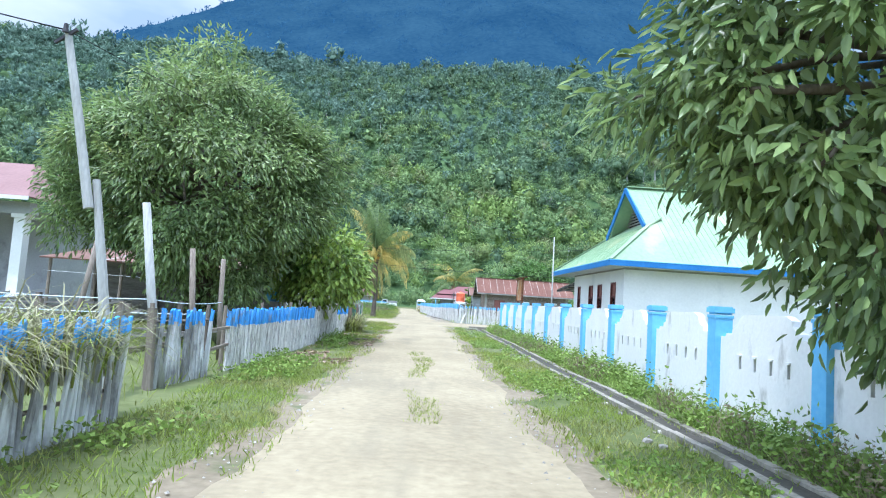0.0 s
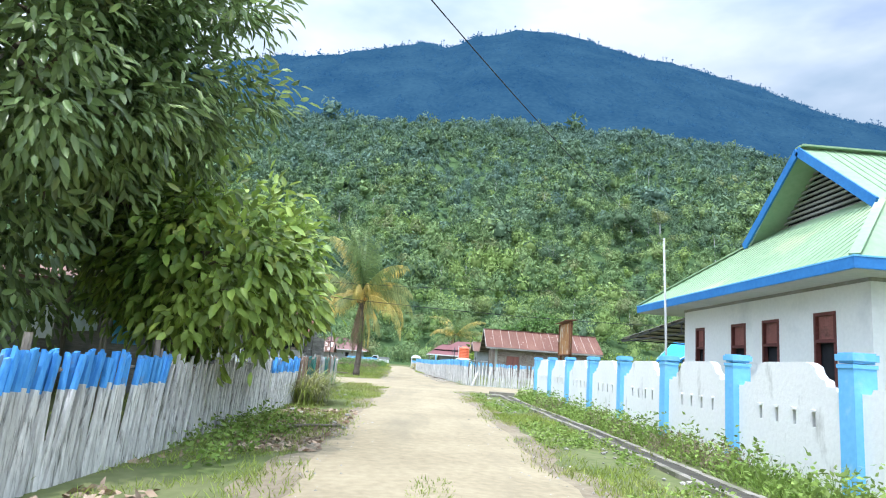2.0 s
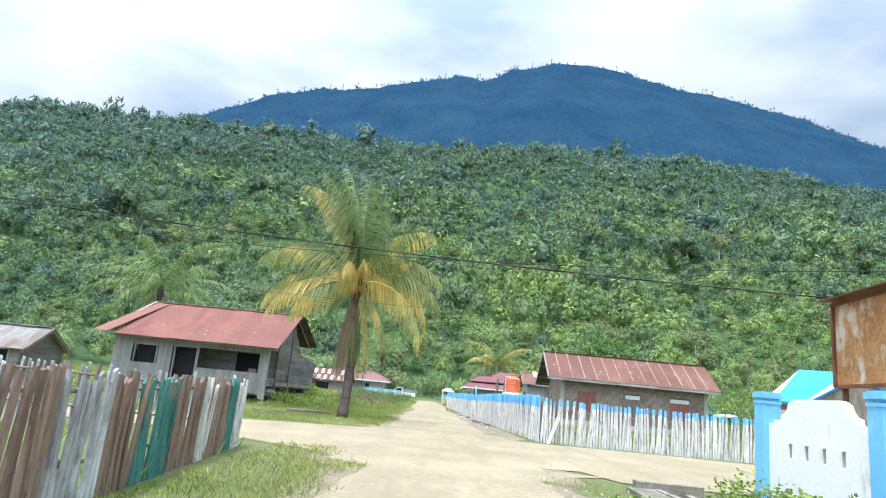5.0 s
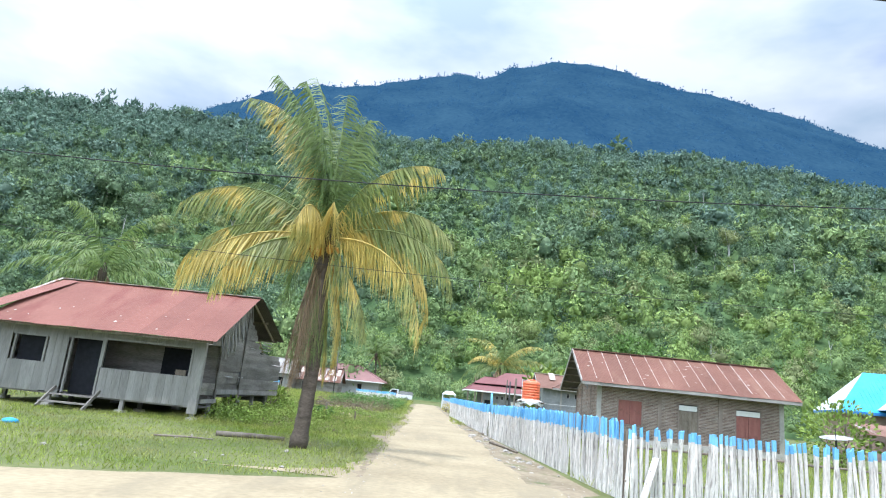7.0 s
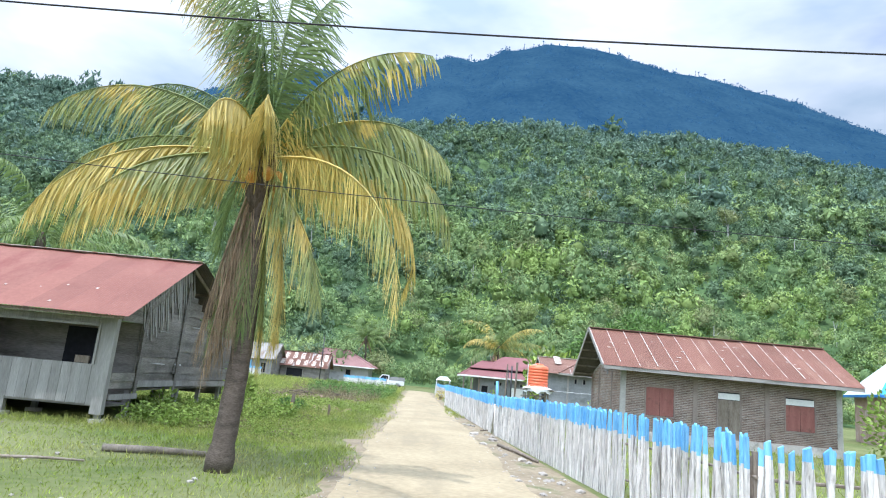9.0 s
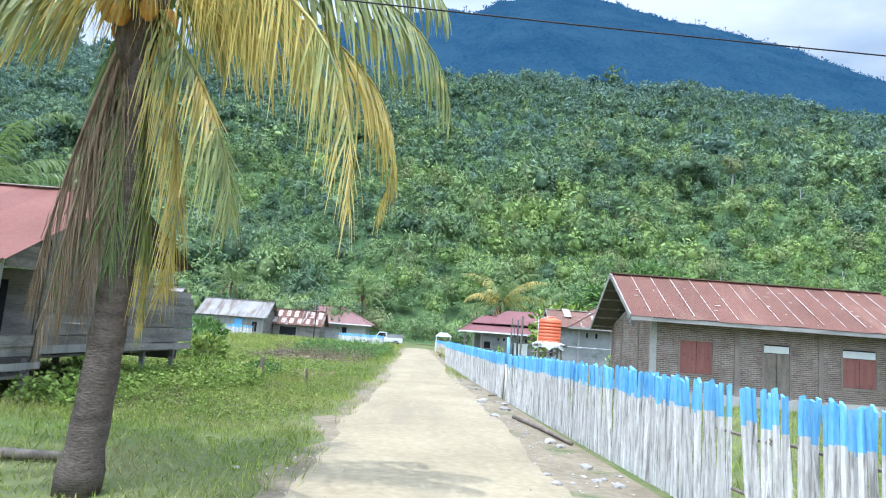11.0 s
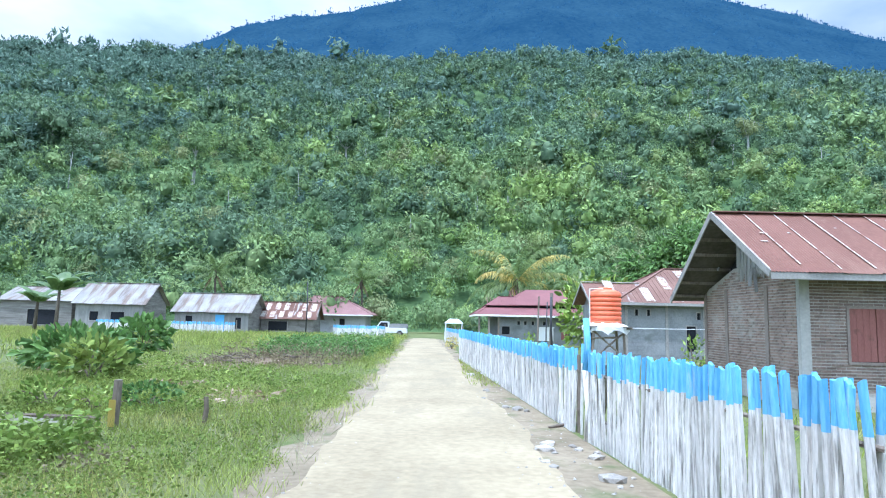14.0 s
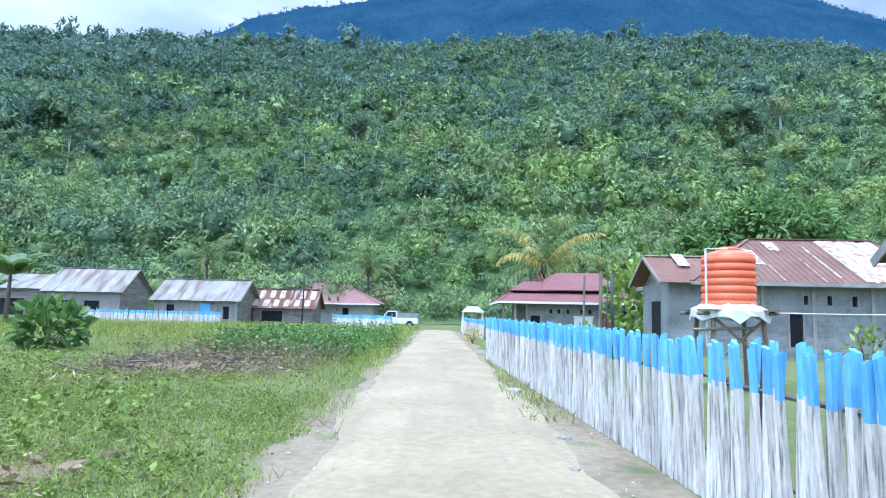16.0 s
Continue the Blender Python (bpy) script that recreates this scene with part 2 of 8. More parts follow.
M_RUST = mat("rusty_zinc", (0.17, 0.09, 0.066), (0.245, 0.14, 0.105), 0.75, 0.8, 10, 0.2, stain=(0.50, 0.49, 0.47), stain_scale=0.9, stain_at=(0.63, 0.69), stain_stretch=(1.3, 0.25, 0.25), rand=0.12)
M_GALV = mat("galvanised", (0.35, 0.335, 0.31), (0.48, 0.46, 0.43), 0.55, 0.9, 10, 0.15, stain=(0.27, 0.21, 0.17), stain_scale=1.1, stain_at=(0.47, 0.62), stain_stretch=(1.5, 0.25, 0.25), metal=0.25, rand=0.1)
M_GALVPLAIN = mat("bare_zinc_strip", (0.42, 0.37, 0.32), (0.58, 0.53, 0.47), 0.6, 3, 15, 0.1, metal=0.15, stain=(0.30, 0.16, 0.11), stain_scale=4.0, stain_at=(0.50, 0.62))
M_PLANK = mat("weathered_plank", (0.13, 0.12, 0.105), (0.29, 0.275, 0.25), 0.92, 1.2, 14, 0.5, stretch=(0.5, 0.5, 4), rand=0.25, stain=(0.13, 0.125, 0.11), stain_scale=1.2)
M_PLANKV = mat("weathered_board", (0.215, 0.21, 0.195), (0.34, 0.335, 0.31), 0.92, 1.0, 12, 0.4, stretch=(4, 4, 0.4), rand=0.12, stain=(0.20, 0.20, 0.185), stain_scale=0.8, stain_stretch=(1.5, 1.5, 0.4))
M_STICK = mat("stick_white", (0.50, 0.485, 0.45), (0.76, 0.74, 0.70), 0.9, 3, 14, 0.4, stretch=(3, 3, 0.7), rand=0.18, stain=(0.27, 0.26, 0.235), stain_scale=3, stain_at=(0.52, 0.64), stain_stretch=(9, 9, 0.7))
M_STICKB = mat("stick_blue", (0.13, 0.39, 0.68), (0.23, 0.53, 0.81), 0.8, 3, 14, 0.3, stretch=(3, 3, 0.7), rand=0.2, stain=(0.45, 0.56, 0.62), stain_scale=5, stain_at=(0.62, 0.76), stain_stretch=(2, 2, 0.35))
M_STICKG = mat("stick_grey", (0.20, 0.195, 0.19), (0.42, 0.42, 0.41), 0.92, 3, 14, 0.4, stretch=(3, 3, 0.7), rand=0.3, stain=(0.60, 0.61, 0.61), stain_scale=1.0, stain_at=(0.52, 0.62))
M_STICKBD = mat("stick_deep_blue", (0.06, 0.26, 0.64), (0.12, 0.38, 0.78), 0.8, 3, 14, 0.3, stretch=(3, 3, 0.7), rand=0.2, stain=(0.22, 0.24, 0.26), stain_scale=3)
M_TEAL = mat("plank_teal", (0.035, 0.14, 0.115), (0.07, 0.21, 0.18), 0.85, 2, 14, 0.4, stretch=(3, 3, 0.7), rand=0.2, stain=(0.22, 0.18, 0.14), stain_scale=2.5)
M_BROWNPL = mat("plank_brown", (0.17, 0.11, 0.08), (0.30, 0.22, 0.17), 0.9, 2, 14, 0.4, stretch=(3, 3, 0.7), rand=0.25)
M_WOOD = mat("old_wood", (0.15, 0.12, 0.095), (0.29, 0.25, 0.20), 0.92, 2, 18, 0.5, stretch=(2, 2, 0.5), rand=0.2)
M_POLE = mat("grey_pole", (0.34, 0.34, 0.32), (0.50, 0.50, 0.48), 0.9, 2, 16, 0.4, stretch=(2, 2, 0.4))
M_TANK = mat("orange_plastic", (0.84, 0.16, 0.065), (0.90, 0.20, 0.085), 0.4, 1.5, 12, 0.05, spec=0.5, stain=(0.70, 0.22, 0.10), stain_scale=2)
M_PLASTIC = mat("white_sheet", (0.66, 0.67, 0.66), (0.80, 0.81, 0.80), 0.45, 3, 15, 0.3)
M_PIPE = mat("white_pipe", (0.62, 0.63, 0.63), (0.74, 0.75, 0.75), 0.4, 3, 15, 0.05)
M_TARP = mat("blue_tarp", (0.03, 0.30, 0.66), (0.06, 0.40, 0.76), 0.4, 1.0, 8, 0.3)
M_TARPW = mat("pale_tarp", (0.62, 0.72, 0.76), (0.74, 0.82, 0.85), 0.45, 1.0, 8, 0.3)
M_SIGN = mat("rusted_sign", (0.30, 0.13, 0.045), (0.48, 0.26, 0.11), 0.85, 2.5, 14, 0.3, stain=(0.55, 0.47, 0.36), stain_scale=3, stain_at=(0.51, 0.62), stain_stretch=(1.5, 1, 0.6))
M_RUSTDARK = mat("rust_dark", (0.13, 0.05, 0.025), (0.22, 0.10, 0.05), 0.85, 3, 20, 0.3)
M_STEEL = mat("dark_steel", (0.05, 0.05, 0.055), (0.09, 0.09, 0.095), 0.6, 3, 20, 0.1, metal=0.4)
M_CABLE = mat("cable", (0.012, 0.012, 0.014), (0.025, 0.025, 0.028), 0.6, 3, 20, 0)
M_PINK = mat("pink_zinc", (0.215, 0.112, 0.102), (0.28, 0.158, 0.143), 0.6, 0.7, 9, 0.15)
M_BAMBOO = mat("split_bamboo", (0.24, 0.23, 0.21), (0.36, 0.35, 0.32), 0.9, 3, 16, 0.4, stretch=(3, 3, 0.6), island=0.25)
M_CARWHITE = mat("car_white", (0.72, 0.73, 0.74), (0.78, 0.79, 0.80), 0.25, 1, 8, 0, spec=0.6)
M_CARGREY = mat("cargo_grey", (0.20, 0.20, 0.20), (0.30, 0.30, 0.29), 0.7, 2, 10, 0.2)
M_TYRE = mat("tyre_rubber", (0.02, 0.02, 0.02), (0.035, 0.035, 0.035), 0.85, 5, 30, 0.3)
M_DOORBLUE = mat("door_blue", (0.12, 0.40, 0.72), (0.18, 0.48, 0.80), 0.6, 2, 14, 0.1)
M_LITTER = mat("leaf_litter", (0.30, 0.20, 0.13), (0.46, 0.36, 0.27), 0.9, 3, 12, 0, island=0.35)
M_SOIL = mat("soil", (0.15, 0.105, 0.068), (0.27, 0.20, 0.135), 0.95, 1.5, 10, 0.6)
M_PILASTER = mat("mud_render", (0.22, 0.175, 0.15), (0.31, 0.26, 0.225), 0.95, 2, 18, 0.4)
M_LIP = mat("drain_concrete", (0.20, 0.18, 0.145), (0.36, 0.325, 0.265), 0.95, 1.8, 16, 0.6, stain=(0.12, 0.12, 0.07), stain_scale=1.6, stain_at=(0.50, 0.66))
M_GRAVEL = mat("gravel_stone", (0.22, 0.20, 0.17), (0.50, 0.47, 0.42), 0.95, 9, 60, 0.2, island=0.4)
M_DARKZINC = mat("dark_zinc", (0.075, 0.065, 0.06), (0.14, 0.12, 0.11), 0.8, 1.2, 10, 0.2)
M_SAND = mat("grey_sand", (0.17, 0.165, 0.12), (0.27, 0.26, 0.20), 0.95, 1.5, 10, 0.5, stain=(0.14, 0.18, 0.06), stain_scale=2.0, stain_at=(0.48, 0.6))
M_BANANA = mat("banana_leaf", (0.085, 0.15, 0.05), (0.19, 0.28, 0.10), 0.4, 1.0, 6, 0.1, leafy=0.35, spec=0.5)
M_MUDSHADE = mat("drain_mud_slot_shade", (0.045, 0.04, 0.03), (0.09, 0.08, 0.06), 0.8, 2, 12, 0.4)


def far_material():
    """Distant forested mountain; the haze of kilometres of bluish air is put into its glow."""
    m = mat("distant_forest_haze", (0.004, 0.008, 0.007), (0.007, 0.012, 0.010), 1.0, 0.008, 0.09, 0, spec=0.0)
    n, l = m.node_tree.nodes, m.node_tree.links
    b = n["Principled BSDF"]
    # blue emission stands in for haze in front of the mountain
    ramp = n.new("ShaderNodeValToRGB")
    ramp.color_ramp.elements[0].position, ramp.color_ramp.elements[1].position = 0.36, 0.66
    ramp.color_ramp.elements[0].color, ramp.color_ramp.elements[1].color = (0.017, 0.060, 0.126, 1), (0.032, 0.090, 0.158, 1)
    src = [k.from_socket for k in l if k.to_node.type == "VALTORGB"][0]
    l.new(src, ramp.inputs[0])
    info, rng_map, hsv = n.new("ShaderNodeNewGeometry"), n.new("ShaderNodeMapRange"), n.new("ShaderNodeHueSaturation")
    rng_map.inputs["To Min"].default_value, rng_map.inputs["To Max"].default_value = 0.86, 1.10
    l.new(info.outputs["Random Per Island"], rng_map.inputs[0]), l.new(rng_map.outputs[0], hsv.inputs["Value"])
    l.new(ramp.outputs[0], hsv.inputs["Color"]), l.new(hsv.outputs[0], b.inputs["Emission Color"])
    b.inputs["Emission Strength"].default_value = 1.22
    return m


M_FAR = far_material()


# ---- helpers of this scene ----
rng = np.random.default_rng(7)


class Geo:
    """Collects corners and faces for one mesh."""

    def __init__(self):
        self.v, self.f, self.m = [], [], []

    def add(self, verts, faces, mi=0):
        o = len(self.v)
        self.v.extend(tuple(p) for p in verts)
        self.f.extend(tuple(i + o for i in f) for f in faces)
        self.m.extend([mi] * len(faces))
        return self

    def box(self, x0, x1, y0, y1, z0, z1, mi=0):
        v = [(x0, y0, z0), (x1, y0, z0), (x1, y1, z0), (x0, y1, z0), (x0, y0, z1), (x1, y0, z1), (x1, y1, z1), (x0, y1, z1)]
        return self.add(v, [(3, 2, 1, 0), (4, 5, 6, 7), (0, 1, 5, 4), (1, 2, 6, 5), (2, 3, 7, 6), (3, 0, 4, 7)], mi)

    def bar(self, a, b, w, h=None, mi=0, up=(0, 0, 1)):
        """A beam from a to b with a rectangular section."""
        a, b = Vector(a), Vector(b)
        d = (b - a).normalized()
        s = d.cross(Vector(up))
        s = s.normalized() if s.length > 1e-4 else d.cross(Vector((1, 0, 0))).normalized()
        u = s.cross(d).normalized()
        h = h or w
        v = [p + s * (i * w / 2) + u * (j * h / 2) for p in (a, b) for i, j in ((-1, -1), (1, -1), (1, 1), (-1, 1))]
        return self.add(v, [(3, 2, 1, 0), (4, 5, 6, 7), (0, 1, 5, 4), (1, 2, 6, 5), (2, 3, 7, 6), (3, 0, 4, 7)], mi)

    def tube(self, pts, radii, n=8, mi=0, caps=True):
        pts = [Vector(p) for p in pts]
        rings = []
        for i, p in enumerate(pts):
            d = (pts[min(i + 1, len(pts) - 1)] - pts[max(i - 1, 0)]).normalized()
            s = d.cross(Vector((0.3, 1, 0.1))).normalized()
            u = s.cross(d)
            r = radii[i] if hasattr(radii, "__len__") else radii
            rings.append([p + (s * math.cos(a) + u * math.sin(a)) * r for a in [2 * math.pi * k / n for k in range(n)]])
        f = [(i * n + k, i * n + (k + 1) % n, (i + 1) * n + (k + 1) % n, (i + 1) * n + k) for i in range(len(pts) - 1) for k in range(n)]
        if caps:
            f += [tuple(range(n - 1, -1, -1)), tuple(range((len(pts) - 1) * n, len(pts) * n))]
        return self.add([q for r in rings for q in r], f, mi)

    def slab(self, quad, thick, mi=0):
        """A plate from four corners, thickened downwards along its normal."""
        q = [Vector(p) for p in quad]
        nrm = (q[1] - q[0]).cross(q[-1] - q[0]).normalized()
        if nrm.z < 0:
            nrm = -nrm
        k = len(q)
        v = q + [p - nrm * thick for p in q]
        return self.add(v, [tuple(range(k)), tuple(range(2 * k - 1, k - 1, -1))] + [(i, i + k, (i + 1) % k + k, (i + 1) % k) for i in range(k)], mi)

    def prism(self, outline, axis, lo, hi, mi=0):
        """A flat outline pushed along an axis: 'x' takes (y, z), 'y' takes (x, z), 'z' takes (x, y)."""
        def at(p, t):
            return {"x": (t, p[0], p[1]), "y": (p[0], t, p[1]), "z": (p[0], p[1], t)}[axis]
        k = len(outline)
        v = [at(p, lo) for p in outline] + [at(p, hi) for p in outline]
        return self.add(v, [tuple(range(k)), tuple(range(2 * k - 1, k - 1, -1))] + [(i, i + k, (i + 1) % k + k, (i + 1) % k) for i in range(k)], mi)

    def corrugated(self, p0, across, down, wave=0.076, amp=0.011, mi=0):
        """A corrugated sheet from the corner p0, its waves counted across, running down."""
        p0, across, down = Vector(p0), Vector(across), Vector(down)
        nrm = across.cross(down).normalized()
        if nrm.z < 0:
            nrm = -nrm
        n = max(2, round(across.length / wave)) * 2
        v, f = [], []
        for i in range(n + 1):
            p = p0 + across * (i / n) + nrm * (amp * (1 if i % 2 else -1))
            v += [p, p + down]
        f = [(2 * i, 2 * i + 2, 2 * i + 3, 2 * i + 1) for i in range(n)]
        return self.add(v, f, mi)

    def mesh(self, name, mats, origin=(0, 0, 0), smooth=False):
        me = bpy.data.meshes.new(name)
        o = Vector(origin)
        me.from_pydata([tuple(Vector(p) - o) for p in self.v], [], self.f)
        for m in mats if isinstance(mats, (list, tuple)) else [mats]:
            me.materials.append(m)
        me.polygons.foreach_set("material_index", self.m)
        if smooth:
            me.polygons.foreach_set("use_smooth", [True] * len(me.polygons))
        bm = bmesh.new()
        bm.from_mesh(me)
        bmesh.ops.recalc_face_normals(bm, faces=bm.faces)
        bm.to_mesh(me)
        bm.free()
        return me


def thing(name, at, label, category, group="", kind=""):
    """An Empty at the base of a thing, which carries its tags."""
    ob = new(name)
    ob.empty_display_size = 0.2
    ob.location = at
    return tagged(ob, label, category, group, kind)


def base_of(ob):
    while ob.parent:
        ob = ob.parent
    return ob.location


def part(name, geo, mats, parent, label="", smooth=False):
    """Links what geo holds, given in world metres, as one mesh under parent."""
    ob = new(name, geo.mesh(name, mats, base_of(parent), smooth))
    ob.parent = parent
    return tagged(ob, label)


def solid(name, geo, mats, label, category, group="", kind="", smooth=False, origin=None):
    """A thing, or a piece of the setting, that is one mesh."""
    o = origin or (0, 0, 0)
    ob = new(name, geo.mesh(name, mats, o, smooth))
    ob.location = o
    return tagged(ob, label, category, group, kind)


def quick_mesh(name, verts, quads, material):
    """A mesh from arrays of corners and four-cornered faces."""
    me = bpy.data.meshes.new(name)
    nv, nf = len(verts), len(quads)
    me.vertices.add(nv)
    me.vertices.foreach_set("co", np.asarray(verts, np.float32).ravel())
    me.loops.add(nf * 4)
    me.loops.foreach_set("vertex_index", np.asarray(quads, np.int32).ravel())
    me.polygons.add(nf)
    me.polygons.foreach_set("loop_start", np.arange(0, nf * 4, 4, dtype=np.int32))
    me.materials.append(material)
    me.update(calc_edges=True)
    return me


def unit(a):
    return a / np.maximum(np.linalg.norm(a, axis=-1, keepdims=True), 1e-9)


def leaf_arrays(base, axis, length, width, fold=0.15, facing=None):
    """Diamond leaves: base points, directions, lengths and widths to corners and faces."""
    n = len(base)
    axis = unit(axis)
    ref = rng.normal(size=(n, 3)) if facing is None else facing
    side = unit(np.cross(axis, ref))
    nrm = np.cross(side, axis)
    length, width = np.broadcast_to(length, n)[:, None], np.broadcast_to(width, n)[:, None]
    mid = base + axis * length * 0.45
    v = np.stack([base, mid + side * width / 2 + nrm * width * fold, base + axis * length, mid - side * width / 2 + nrm * width * fold], 1)
    return v.reshape(-1, 3), np.arange(n * 4).reshape(-1, 4)


def oval_arrays(base, axis, length, width, fold=0.15, facing=None):
    """Oval leaves folded along the midrib and bent at the tip, two faces each."""
    n = len(base)
    axis = unit(axis)
    ref = rng.normal(size=(n, 3)) if facing is None else facing
    side = unit(np.cross(axis, ref))
    nrm = np.cross(side, axis)
    length, width = np.broadcast_to(length, n)[:, None], np.broadcast_to(width, n)[:, None]
    a, b, tip = base + axis * length * 0.28, base + axis * length * 0.68 - nrm * length * 0.05, base + axis * length - nrm * length * 0.16
    up = nrm * width * fold
    v = np.stack([base, a + side * width * 0.46 + up, b + side * width * 0.40 + up, tip, b - side * width * 0.40 + up, a - side * width * 0.46 + up], 1)
    o = np.arange(n)[:, None] * 6
    return v.reshape(-1, 3), np.concatenate([o + np.array([[0, 1, 2, 3]]), o + np.array([[0, 3, 4, 5]])])


def leaf_object(name, arrays, material, parent=None, label="", category="", kind=""):
    v, q = arrays
    o = np.array(base_of(parent)) if parent else 0
    ob = new(name, quick_mesh(name, v - o, q, material))
    if parent:
        ob.parent = parent
    return tagged(ob, label, category, "", kind)


def joined(list_of_arrays):
    vs, qs, o = [], [], 0
    for v, q in list_of_arrays:
        vs.append(v), qs.append(q + o)
        o += len(v)
    return np.concatenate(vs), np.concatenate(qs)


def wavy(x, seed=0.0):
    return math.sin(x * 0.9 + seed) * 0.5 + math.sin(x * 2.3 + seed * 1.7) * 0.3 + math.sin(x * 5.1 + seed * 0.6) * 0.2


# ---- ground, road, hills ----
g = Geo()
steps = [-4000, -1200, -300, -120, -60, -30, -12, 0, 12, 30, 60, 120, 300, 1200, 4000]
xs, ys = steps, [-4000, -800, -120, -40, 0, 20, 40, 60, 80, 100, 130, 180, 400, 1500, 4000]
g.add([(x, y, 0.0) for y in ys for x in xs],
      [(j * len(xs) + i, j * len(xs) + i + 1, (j + 1) * len(xs) + i + 1, (j + 1) * len(xs) + i) for j in range(len(ys) - 1) for i in range(len(xs) - 1)])
solid("ground", g, M_GROUND, "flat village ground of soil and low grass", "ground", kind="structure")


def road_left(y):
    if y < 38.5:
        return 3.0 + 0.12 * wavy(y * 1.3, 1.0)
    if y < 53:
        return 2.35 + 0.1 * wavy(y, 2.0)
    return 2.25 - 0.030 * (y - 53) + 0.16 * wavy(y, 2.0) + 0.24 * math.exp(-((y - 68.0) / 5.0) ** 2)


def road_right(y):
    if y < 38.5:
        return 6.0 + 0.14 * wavy(y * 1.1, 4.0)
    if y < 50:
        return 6.2
    return 5.65 - 0.048 * (y - 50) + 0.13 * wavy(y, 5.0)


def strip(name, left, right, y0, y1, step, z, material, label, category):
    g = Geo()
    rows = int((y1 - y0) / step) + 1
    v, f = [], []
    for j in range(rows):
        y = y0 + j * step
        a, b = left(y), right(y)
        for i in range(7):
            x = a + (b - a) * i / 6
            v.append((x, y, z + 0.02 * math.sin(i / 6 * math.pi) + 0.006 * wavy(x * 2 + y, 3)))
    for j in range(rows - 1):
        f += [(j * 7 + i, j * 7 + i + 1, (j + 1) * 7 + i + 1, (j + 1) * 7 + i) for i in range(6)]
    g.add(v, f)
    return solid(name, g, material, label, category, kind="structure", smooth=True)


strip("road_verge", lambda y: road_left(y) - (0.45 + 0.25 * wavy(y * 1.7, 7) if y < 49 else 0.34 + 0.28 * wavy(y * 1.7, 7) + 0.35 * math.exp(-((y - 66.5) / 5.0) ** 2)), lambda y: road_right(y) + 0.5 + 0.3 * wavy(y * 1.9, 9) if y < 49.5 or y > 84 else 6.9 - 0.083 * (y - 51), -12, 112, 0.5, 0.006, M_EDGE,
      "dusty gravel verge beside the sand road", "road verge")
strip("road", road_left, road_right, -12, 113, 0.4, 0.022, M_ROAD, "pale compacted sand and gravel village road", "road")


def cross_south(x):
    return 40.6 + 0.3 * wavy(x * 0.7, 2) + (0.9 if x < 0 else 0.0) - (1.2 if x > 7 else 0.0)


def cross_north(x):
    edge = 45.2 + 0.52 * max(0.0, x + 3.5) if x < 2.4 else 48.4
    return edge + 0.25 * wavy(x * 0.9, 5)


g = Geo()
v, f = [], []
cols = np.arange(-70, 71, 0.5)
for x in cols:
    a, b = cross_south(x), cross_north(x)
    v += [(x, a + (b - a) * i / 5, 0.016 + 0.012 * math.sin(i / 5 * math.pi)) for i in range(6)]
f = [(j * 6 + i, (j + 1) * 6 + i, (j + 1) * 6 + i + 1, j * 6 + i + 1) for j in range(len(cols) - 1) for i in range(5)]
g.add(v, f)
solid("side_road", g, M_ROAD, "pale sand side road crossing the village road", "road", kind="structure", smooth=True)

# curved corners where the roads meet
g = Geo()
for cx, cy, sx, sy, r in ((3.0, 40.6, -1, -1, 3.2), (2.3, 48.2, -1, 1, 3.0), (6.0, 40.2, 1, -1, 2.2)):
    pts = [(cx, cy)]
    for k in range(9):
        a = k / 8 * math.pi / 2
        pts.append((cx + sx * r * (1 - math.sin(a)), cy + sy * r * (1 - math.cos(a))))
    g.add([(x, y, 0.012) for x, y in pts], [(0, i, i + 1) for i in range(1, len(pts) - 1)])
solid("road_corner", g, M_ROAD, "sandy rounded corner where the roads meet", "road", kind="structure")

RIDGE = [(-700, 175), (-400, 179), (-330, 185), (-270, 182), (-215, 181), (-181, 177), (-110, 173), (-45, 175), (10, 179), (80, 183), (160, 180), (215, 177), (290, 172), (400, 171), (700, 165)]
PEAK = [(-3000, 567), (-1900, 667), (-1300, 747), (-950, 852), (-860, 887), (-700, 957), (-530, 997), (-360, 1015), (-190, 1055), (-70, 1085), (30, 1083), (130, 1127), (260, 1167), (390, 1167), (520, 1153), (640, 1119), (770, 1097), (920, 1069), (1110, 1037), (1240, 992), (1310, 959), (1700, 907), (3000, 807)]


def lerp(table, x):
    return float(np.interp(x, [p[0] for p in table], [p[1] for p in table]))


def hill_z(x, y):
    """The wooded slope behind the village: foot at 135 m, crest at 480 m."""
    s = (y - 138 - 6 * wavy(x * 0.02, 1)) / 342
    bumps = noise.noise(Vector((x * 0.012, y * 0.012, 0.3))) * 16 + noise.noise(Vector((x * 0.035, y * 0.035, 1.3))) * 5
    if s <= 0:
        return -0.5 + 0.8 * s
    top = lerp(RIDGE, x)
    if s < 1:
        return top * s ** 1.12 + bumps * min(1, s * 3) * (1 - 0.6 * s)
    return top - (s - 1) * 220 + bumps * 0.4


g = Geo()
gx, gy = np.arange(-560, 561, 14), np.arange(132, 620, 10)
g.add([(x, y, hill_z(x, y)) for y in gy for x in gx],
      [(j * len(gx) + i, j * len(gx) + i + 1, (j + 1) * len(gx) + i + 1, (j + 1) * len(gx) + i) for j in range(len(gy) - 1) for i in range(len(gx) - 1)])
solid("hill", g, M_HILL, "steep hillside under dense rainforest behind the village", "hill", kind="structure", smooth=True)


